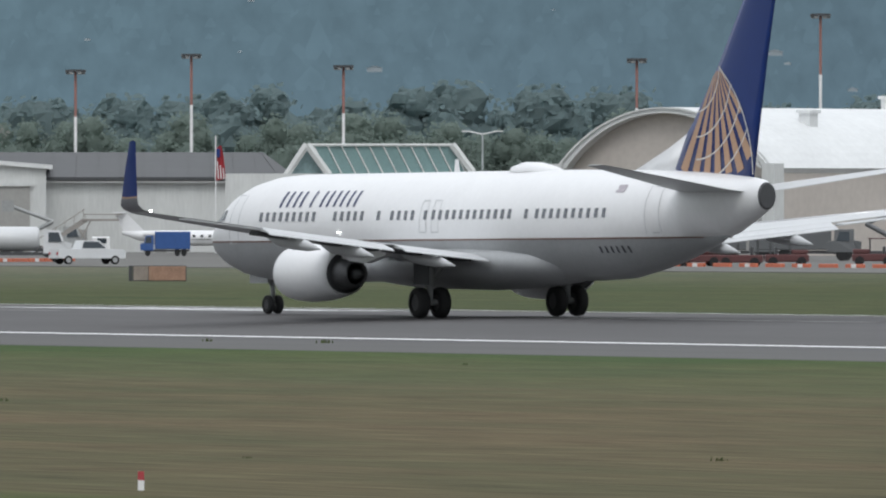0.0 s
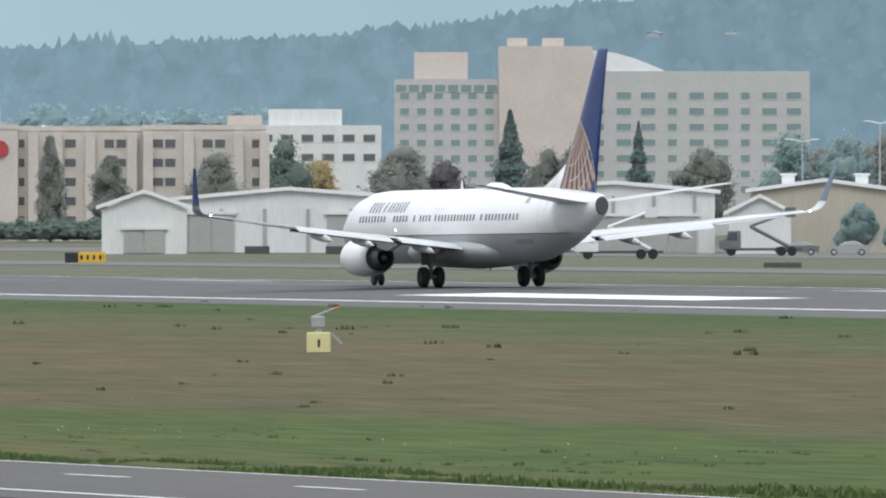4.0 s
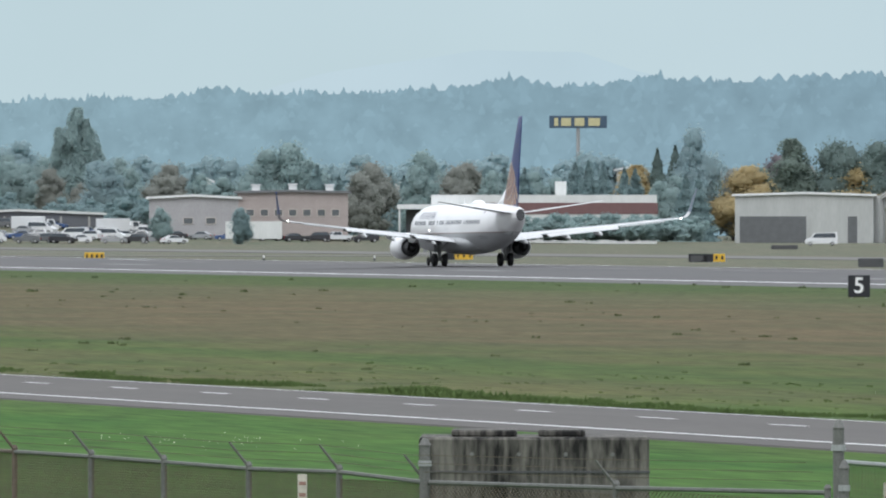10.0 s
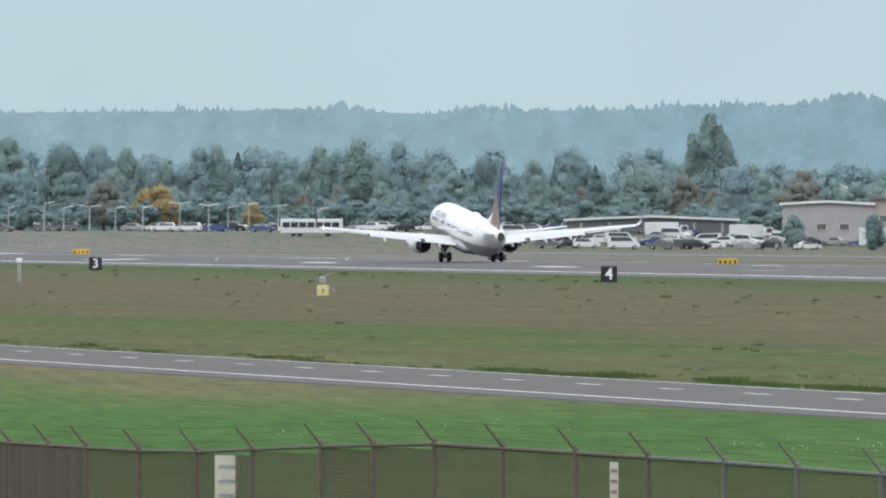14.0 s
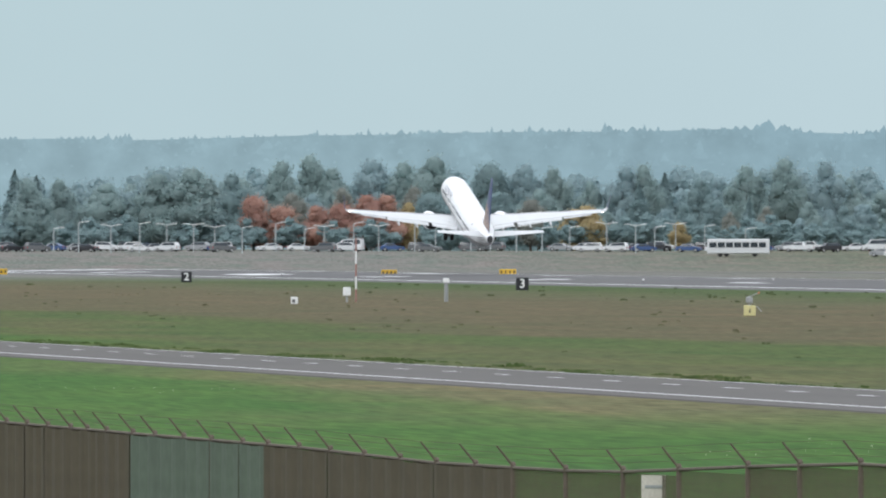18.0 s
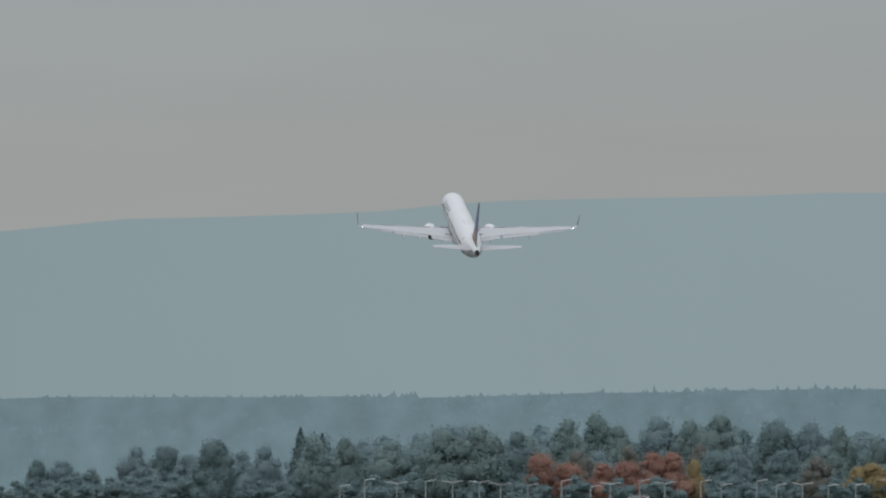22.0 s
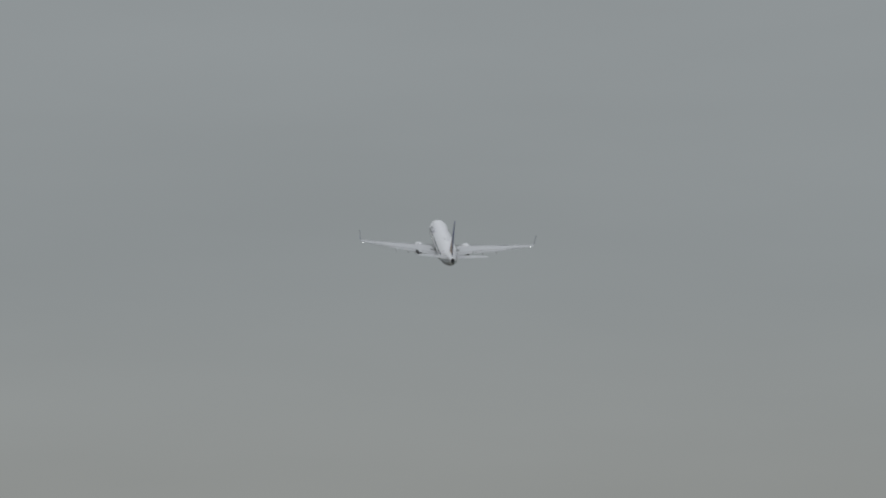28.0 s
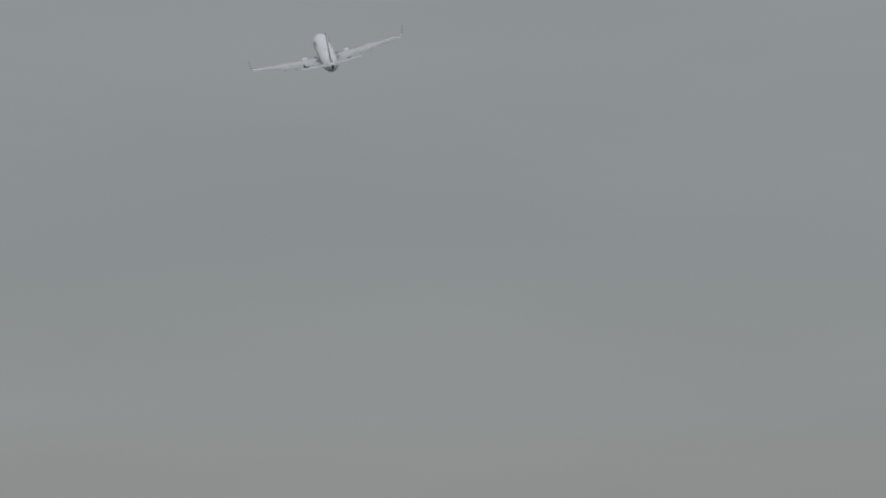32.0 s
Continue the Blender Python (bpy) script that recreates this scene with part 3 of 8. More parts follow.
def engine(root, side):
    x = side * 4.83
    prof = [(6.35, 0.86), (6.5, 0.92), (6.42, 1.0), (6.0, 1.08), (5.2, 1.13), (4.2, 1.1), (3.3, 0.98), (2.75, 0.86), (2.72, 0.8)]
    bm = bmesh.new()
    n = 32
    rings = []
    for yy, r in prof:
        rings.append([Vector((r * math.cos(k * 2 * math.pi / n), yy, 1.62 + r * (math.sin(k * 2 * math.pi / n) if math.sin(k * 2 * math.pi / n) > 0 else 0.9 * math.sin(k * 2 * math.pi / n)))) for k in range(n)])
    loft(bm, rings, cap=False)
    nac = part("engine_nacelle", bm, WHITE, root, "white engine nacelle", smooth=True, m=Matrix.Translation((x, 0, 0)))
    bm = bmesh.new()
    loft(bm, [[Vector((r * math.cos(k * 2 * math.pi / n), yy, 1.62 + r * 0.97 * math.sin(k * 2 * math.pi / n))) for k in range(n)] for yy, r in ((2.74, 0.81), (3.4, 0.84), (3.6, 0.5))], cap=True)
    part("fan_duct", bm, DARKGREY, nac, "dark fan duct", smooth=True)
    bm = bmesh.new()
    loft(bm, [[Vector((r * math.cos(k * 2 * math.pi / n), yy, 1.62 + r * math.sin(k * 2 * math.pi / n))) for k in range(n)] for yy, r in ((3.5, 0.6), (2.6, 0.58), (1.9, 0.46), (1.85, 0.42), (2.1, 0.36))], cap=False)
    part("core_nozzle", bm, mat("burnt_metal", (0.12, 0.12, 0.125), 0.5, 0.6, var=0.25, scale=3), nac, "burnt metal core nozzle", smooth=True)
    bm = bmesh.new()
    rod(bm, (0, 2.2, 1.62), (0, 1.45, 1.62), 0.34, 16, 0.05)
    part("exhaust_cone", bm, DARKGREY, nac, smooth=True)
    bm = bmesh.new()
    loft(bm, [[Vector((r * math.cos(k * 2 * math.pi / n), yy, 1.62 + r * math.sin(k * 2 * math.pi / n))) for k in range(n)] for yy, r in ((6.36, 0.87), (5.9, 0.8), (5.85, 0.1))], cap=True)
    part("fan", bm, DARKGREY, nac, "dark fan face", smooth=True)
    bm = bmesh.new()
    loft(bm, [[Vector((sx * 0.16, yy, z)) for sx, z in ((-1, z0), (1, z0), (1, z1), (-1, z1))] for yy, z0, z1 in ((5.2, 2.62, 2.74), (3.6, 2.2, 2.9), (1.0, 2.0, 2.6), (-0.6, 2.3, 2.45))])
    part("pylon", bm, WHITE, nac)


def wing(root, side):
    secs = [(1.0, 5.9, 8.0, 2.1, 0.135), (1.9, 5.3, 7.4, 2.2, 0.13), (5.8, 2.75, 4.95, 2.62, 0.115), (11.5, -0.45, 3.2, 3.18, 0.105), (16.7, -3.35, 1.75, 3.73, 0.1), (17.1, -3.7, 1.45, 3.78, 0.09)]
    bm = bmesh.new()
    loft(bm, [foil(side * x, le, ch, z, th * 0.48, inc=0.018) for x, le, ch, z, th in secs])
    w = part("wing", bm, WINGGREY, root, "light grey swept wing", smooth=True)
    # bright leading edge
    bm = bmesh.new()
    for a, b in zip(secs[1:], secs[2:]):
        p, q = Vector((side * a[0], a[1] - 0.02, a[3] + 0.02)), Vector((side * b[0], b[1] - 0.02, b[3] + 0.02))
        rod(bm, p, q, 0.045 * a[2] ** 0.6, 8, 0.045 * b[2] ** 0.6)
    part("slat", bm, METAL, w, "polished leading edge slats", smooth=True)
    # flaps let down for take-off: a main and an aft element behind a gap, its shade a dark-painted solid strip
    for x0, x1, y0, y1, c0, c1 in ((2.1, 5.5, -1.95, -2.05, 1.05, 0.9), (6.0, 11.8, -2.15, -3.7, 0.85, 0.62)):
        z0 = 2.2 + (x0 - 1.9) * 0.103 - 0.14
        z1 = 2.2 + (x1 - 1.9) * 0.103 - 0.11
        ends = ((x0, y0, z0, c0), (x1, y1, z1, c1))
        part("flap_gap_shade", loft(bmesh.new(), [[Vector((side * x, y + 0.7, z + 0.02)), Vector((side * x, y - 0.05, z - 0.03)), Vector((side * x, y + 0.3, z - 0.2)), Vector((side * x, y + 0.9, z - 0.2))] for x, y, z, c in ends]), DARKGREY, w, "solid strip painted dark as the shade ahead of the flap")
        flap = part("flap", loft(bmesh.new(), [[Vector((side * x, y + 0.15, z - 0.06)), Vector((side * x, y - 0.05, z + 0.07)), Vector((side * x, y - c * 0.7, z - 0.07)), Vector((side * x, y - c * 0.7, z - 0.11)), Vector((side * x, y - c * 0.3, z - 0.1))] for x, y, z, c in ends]), WINGGREY, w, "pale flap lowered for take-off")
        part("aft_flap", loft(bmesh.new(), [[Vector((side * x, y - c * 0.74, z - 0.13)), Vector((side * x, y - c * 0.78, z - 0.08)), Vector((side * x, y - c * 1.05, z - 0.18)), Vector((side * x, y - c * 1.05, z - 0.21)), Vector((side * x, y - c * 0.9, z - 0.18))] for x, y, z, c in ends]), WINGGREY, flap, "pale aft flap")
    bm = bmesh.new()
    loft(bm, [[Vector((side * x, y + 0.1, z + 0.04)), Vector((side * x, y - c, z)), Vector((side * x, y - c, z - 0.04)), Vector((side * x, y + 0.1, z - 0.05))] for x, y, z, c in ((12.0, -3.85, 3.1, 0.55), (15.6, -4.75, 3.51, 0.4))])
    part("aileron", bm, WINGGREY, w)
    for x, y in ((4.0, -2.2), (7.6, -2.7), (10.2, -3.5)):
        z = 2.2 + (x - 1.9) * 0.103
        bm = bmesh.new()
        loft(bm, [[Vector((side * x + 0.19 * r * math.cos(t), yy, zz + 0.25 * r * math.sin(t))) for t in (k * 2 * math.pi / 8 for k in range(8))]
                  for yy, zz, r in ((y + 2.4, z - 0.16, 0.2), (y + 1.5, z - 0.32, 0.9), (y + 0.3, z - 0.44, 1.0), (y - 0.8, z - 0.56, 0.75), (y - 1.7, z - 0.68, 0.08))])
        part("flap_track_fairing", bm, WINGGREY, w, smooth=True)
    # blended winglet: navy outside, paler inside
    def blade(secs_, name, outside, inside, label):
        for k, paint in ((1, outside), (-1, inside)):
            bm_ = bmesh.new()
            loft(bm_, [[Vector((side * x, le, z)), Vector((side * (x + k * 0.04), le - ch * 0.35, z - k * 0.03)), Vector((side * x, le - ch, z))] for x, le, ch, z in secs_], closed=False, cap=False)
            if side * k < 0:
                bmesh.ops.reverse_faces(bm_, faces=bm_.faces)
            part(name, bm_, paint, w, label if k > 0 else "pale inner face of the winglet", smooth=True)

    blade([(17.05, -3.65, 1.5, 3.77), (17.38, -3.85, 1.42, 3.84), (17.62, -4.05, 1.34, 4.0), (17.72, -4.27, 1.24, 4.18), (17.75, -4.36, 1.2, 4.26)], "winglet_base", WINGLET_GREY, WINGGREY, "curved grey winglet root")
    blade([(17.75, -4.36, 1.2, 4.26), (17.765, -4.41, 1.18, 4.31)], "winglet_line", GOLD, WINGGREY, "thin gold line on the winglet")
    blade([(17.765, -4.41, 1.18, 4.31), (17.98, -5.1, 0.82, 5.3), (18.17, -5.8, 0.46, 6.22), (18.18, -5.9, 0.3, 6.26)], "winglet", NAVY, WINGLET_PALE, "upright navy blue winglet")
    bm = bmesh.new()
    bmesh.ops.create_icosphere(bm, subdivisions=2, radius=0.045)
    part("tip_light", bm, LAMP_WHITE, w, "lit white wing tip light", m=Matrix.Translation((side * 17.0, -5.15, 3.78)))
    return w


WINGS = []
WINGLET_GREY = mat("winglet_root_grey", (0.2, 0.2, 0.22), 0.4, var=0.1)
WINGLET_PALE = mat("winglet_inner_blue_grey", (0.12, 0.155, 0.21), 0.4, var=0.1)


def build_airliner():
    root = tagged(new("airliner"), "white twin-jet airliner with grey belly and navy blue fin", "airplane")
    fus = part("fuselage", loft(bmesh.new(), body_rings(True), closed=False, cap=False), WHITE, root, "glossy white fuselage", smooth=True)
    part("belly", loft(bmesh.new(), body_rings(False), closed=False, cap=False), BELLY, root, "grey painted belly", smooth=True)
    # gold cheat line
    bm = bmesh.new()
    for s in (-1, 1):
        ys = [20.2 - 0.8 * k for k in range(46)]
        loft(bm, [[Vector((s * (skin_x(y, LINE_Z + d) + 0.012), y, LINE_Z + d)) for d in (-0.03, 0.03)] for y in ys], closed=False, cap=False)
    part("cheat_line", bm, mat("brown_gold_line", (0.2, 0.12, 0.1), 0.5, var=0.1), fus, "thin dull gold line along the side")
    # wing root fairing
    bm = bmesh.new()
    rings = []
    for y, w, h in ((8.2, 1.2, 0.5), (7, 1.75, 0.75), (5, 2.0, 0.9), (0, 2.08, 0.98), (-3, 2.0, 0.9), (-5, 1.8, 0.75), (-6.8, 1.2, 0.45)):
        rings.append([Vector((w * math.cos(t), y, 1.95 + h * math.sin(t))) for t in (k * 2 * math.pi / 20 for k in range(20))])
    loft(bm, rings)
    part("wing_fairing", bm, BELLY, root, smooth=True)
    # cabin windows
    pane = bx(-0.03, 0.03, -0.09, 0.09, -0.17, 0.17)
    win = mesh("cabin_window", pane, mat("cabin_window_glass", (0.14, 0.15, 0.17), 0.2, var=0.2))
    groups = [(14.65, 9), (8.93, 5), (5.62, 1), (4.6, 4), (2.1, 1), (1.51, 12), (-5.32, 1), (-6.1, 10)]
    for y0, n in groups:
        for k in range(n):
            y = y0 - 0.51 * k
            for s in (-1, 1):
                z = 3.73
                w, h, zc = body_at(y)
                tilt = math.degrees(math.asin((z - zc) / h)) * s
                part("cabin_window", win, None, fus, m=pose(s * skin_x(y, z), y, z, 0, -tilt, 0))
    # cockpit glazing
    for s in (-1, 1):
        for y0, y1, z0, z1 in ((19.6, 19.15, 3.5, 3.85), (19.1, 18.6, 3.55, 4.0), (18.55, 18.15, 3.6, 4.0)):
            quad = [(y0, z0), (y1, z0), (y1, z1), (y0 - 0.12, z1)]
            bm = bmesh.new()
            bm.faces.new([bm.verts.new((s * (skin_x(y, z) + 0.02), y, z)) for y, z in quad])
            part("cockpit_window", bm, GLASS, fus, "dark cockpit window")
    # doors
    for y, w0, z0, z1 in ((17.0, 0.86, 2.75, 4.55), (-13.6, 0.8, 3.0, 4.65), (2.25, 0.5, 3.1, 4.25), (1.35, 0.5, 3.1, 4.25)):
        for s in (-1, 1):
            bm = bmesh.new()
            n = 8
            for e in range(2):
                yy = y + (e - 0.5) * w0
                loft(bm, [[Vector((s * (skin_x(yy, z0 + (z1 - z0) * k / n) + 0.012), yy + d, z0 + (z1 - z0) * k / n)) for d in (-0.02, 0.02)] for k in range(n + 1)], closed=False, cap=False)
            for zz in (z0, z1):
                bm.faces.new([bm.verts.new((s * (skin_x(y, zz + d) + 0.012), y + e * w0 / 2, zz + d)) for e, d in ((-1, -0.02), (1, -0.02), (1, 0.02), (-1, 0.02))])
            part("door", bm, WINGGREY, fus, "cabin door outline")
    # airline title and marks as plain bars
    for s in (-1, 1):
        for k in range(6):
            y = 13.05 - 1.03 * k if s < 0 else 7.9 + 1.03 * k
            lean = 0.16
            n = 4
            a = (-1 if s < 0 else 1)
            for mid, w in (((0, 0.16),) if k == 2 else ((-0.25, 0.17), (0.25, 0.17))):
                bm = bmesh.new()
                loft(bm, [[Vector((s * (skin_x(y, z) + 0.015), y + a * (mid + ww) + a * lean * (z - 4.39), z)) for ww in (-w / 2, w / 2)] for z in (4.08 + 0.58 * q / n for q in range(n + 1))], closed=False, cap=False)
                part("title_bar", bm, TITLE, fus)
        for k in range(6):
            y = -10.2 - 0.33 * k
            bm = bmesh.new()
            bm.faces.new([bm.verts.new((s * (skin_x(y, z) + 0.015), yy, z)) for yy, z in ((y - 0.07, 2.3), (y + 0.07, 2.3), (y + 0.07, 2.54), (y - 0.07, 2.54))])
            part("registration_bar", bm, mat("registration_grey", (0.09, 0.09, 0.11), 0.5, var=0.05), fus)
        bm = bmesh.new()
        bm.faces.new([bm.verts.new((s * (skin_x(-11.3, z) + 0.015), yy, z)) for yy, z in ((-11.6, 4.45), (-11.0, 4.45), (-11.0, 4.72), (-11.6, 4.72))])
        part("flag_mark", bm, mat("faded_flag_grey", (0.42, 0.38, 0.42), 0.5, var=0.3, scale=9), fus, "small pale flag mark")
    # satellite dome, aerials, beacon
    bm = bmesh.new()
    rings = []
    for y, w, h in ((-1.2, 0.05, 0.02), (-1.6, 0.42, 0.26), (-2.2, 0.5, 0.36), (-3.2, 0.48, 0.34), (-4.2, 0.3, 0.18), (-4.9, 0.05, 0.02)):
        rings.append([Vector((w * math.cos(t), y, 5.25 + h * math.sin(t))) for t in (k * math.pi / 10 for k in range(11))])
    loft(bm, rings, closed=False, cap=False)
    part("antenna_dome", bm, WHITE, fus, "white satellite antenna dome", smooth=True)
    for y, z, d in ((3.0, 5.25, 1), (-1.5, 1.35, -1)):
        bm = bmesh.new()
        loft(bm, [[Vector((dx, y + dy, zz)) for dx, dy in ((-0.02, 0), (0, 0.15 * kk), (0.02, 0), (0, -0.15 * kk))] for zz, kk in ((z, 1.6), (z + d * 0.5, 0.8))])
        part("blade_aerial", bm, WHITE, fus)
    bm = bmesh.new()
    bmesh.ops.create_icosphere(bm, subdivisions=2, radius=0.036)
    part("side_light", bm, LAMP_WHITE, fus, "lit white light at the wing root", m=Matrix.Translation((-1.9, 8.58, 3.13)))
    bm = bmesh.new()
    loft(bm, [[Vector((w_ * math.cos(a), y, 4.25 + h_ * math.sin(a))) for a in (k * math.pi / 10 for k in range(20))] for y, w_, h_ in ((-19.1, 0.36, 0.48), (-19.21, 0.365, 0.485), (-19.27, 0.32, 0.43))])
    part("tail_exhaust", bm, DARKGREY, fus, "dark tail exhaust")
    # fin
    bm = bmesh.new()
    fin_secs = [(4.9, -12.0, 6.35, 0.05), (6.9, -14.13, 4.7, 0.05), (9, -16.02, 3.32, 0.055), (11.2, -17.75, 2.2, 0.06), (12.4, -18.7, 1.6, 0.055), (12.5, -18.95, 1.25, 0.03)]
    loft(bm, [foil(0, le, ch, 0, th, up=z) for z, le, ch, th in fin_secs])
    fin = part("fin", bm, NAVY, root, "navy blue tail fin", smooth=True)
    bm = bmesh.new()
    loft(bm, [[Vector((-wd, y, 4.95)), Vector((0, y, zz)), Vector((wd, y, 4.95))] for y, wd, zz in ((-9.9, 0.02, 5.2), (-11.0, 0.08, 5.55), (-12.4, 0.14, 6.0), (-13.7, 0.17, 6.5), (-14.2, 0.12, 6.2))])
    part("dorsal_fin", bm, WHITE, root, "white dorsal fin fillet", smooth=True)

    def fin_edge(z):
        for a, b in zip(fin_secs, fin_secs[1:]):
            if z <= b[0]:
                k = (z - a[0]) / (b[0] - a[0])
                return a[1] + (b[1] - a[1]) * k, a[2] + (b[2] - a[2]) * k
        return fin_secs[-1][1:3]

    def fin_x(y, z):
        le, ch = fin_edge(z)
        u = min(1, max(0, (le - y) / ch))
        return 0.05 * ch * max(0, 1.48 * math.sqrt(u) - 0.63 * u - 1.76 * u * u + 1.42 * u ** 3 - 0.51 * u ** 4)

    # the globe: gold fields between meridians that fan out below the pole, ringed by pale lines
    py, pz = -15.98, 8.98
    ring_paint = mat("pale_line_paint", (0.62, 0.60, 0.57), 0.4, var=0.05)

    def on_fin(s, ang, r, lift):
        y, z = py + r * math.sin(ang), pz - r * math.cos(ang)
        le, ch = fin_edge(max(5.05, z))
        if z < 5.0 or y > le - 0.05 or y < le - ch + 0.04 or math.hypot(y + 13.9, z - 5.0) > 4.47:
            return None
        return Vector((s * (fin_x(y, z) + lift), y, z))

    def band(cells, s, lift):
        bm = bmesh.new()
        for quad in cells:
            ps = [on_fin(s, a, r, lift) for a, r in quad]
            if all(ps):
                bm.faces.new([bm.verts.new(p) for p in ps])
        bmesh.ops.remove_doubles(bm, verts=bm.verts, dist=0.001)
        return bm

    for s in (-1, 1):
        for k in range(9):
            a0 = radians(-46 + k * 10.5)
            a1 = a0 + radians(6.3)
            field = band([((a0, 0.3 + 0.16 * q), (a1, 0.3 + 0.16 * q), (a1, 0.46 + 0.16 * q), (a0, 0.46 + 0.16 * q)) for q in range(36)], s, 0.012)
            if field.faces:
                part("globe_field", field, GOLD, fin, "gold segment of a globe")
            else:
                field.free()
        for cy, cz, r in ((-14.6, 8.8, 1.5), (-14.6, 8.8, 2.4), (-14.6, 8.8, 3.2), (-14.6, 8.8, 4.0), (-13.9, 5.0, 4.37)):
            cells = []
            for k in range(90):
                quad = []
                for aa, rr in ((2 * k, r), (2 * k + 2, r), (2 * k + 2, r + 0.06), (2 * k, r + 0.06)):
                    dy, dz = cy - rr * math.sin(radians(aa)) - py, pz - cz + rr * math.cos(radians(aa))
                    quad.append((math.atan2(dy, dz), math.hypot(dy, dz)))
                cells.append(quad)
            ring = band(cells, s, 0.02)
            if ring.faces:
                part("globe_ring", ring, ring_paint, fin, "pale ring over the globe")
            else:
                ring.free()
    # tailplane
    for side in (-1, 1):
        bm = bmesh.new()
        loft(bm, [foil(side * x, le, ch, z, 0.034) for x, le, ch, z in ((0.4, -14.3, 4.2, 4.4), (1.3, -14.9, 3.8, 4.5), (6.9, -18.6, 1.5, 5.35), (7.05, -18.9, 1.2, 5.37))])
        part("tailplane", bm, WINGGREY, root, "light grey tailplane", smooth=True)
        WINGS.append(wing(root, side))
        engine(root, side)
    legs = []
    for side in (-1, 1):
        leg = gear_main(root, side)
        leg.matrix_basis = Matrix.Translation((side * 2.86, 0, 0))
        legs.append(leg)
    bm = bmesh.new()
    rod(bm, (0, 0, 0.36), (0, 0, 1.9), 0.09, 10)
    rod(bm, (0, 0, 0.9), (0, 0.8, 1.9), 0.06, 8)
    rod(bm, (-0.25, 0, 0.36), (0.25, 0, 0.36), 0.06, 8)
    nose = part("nose_gear", bm, STEEL, root, "steel nose landing gear leg", smooth=True, m=Matrix.Translation((0, 17.17, 0)))
    for dx in (-0.2, 0.2):
        wheel(nose, dx, 0, 0.35, 0.22)
    bm = bmesh.new()
    for s in (-1, 1):
        box(bm, s * 0.42 - 0.02, s * 0.42 + 0.02, -0.4, 1.0, 1.15, 1.75)
    part("nose_gear_door", bm, BELLY, nose)
    return root, legs, nose


AIRLINER, MAIN_GEAR, NOSE_GEAR = build_airliner()


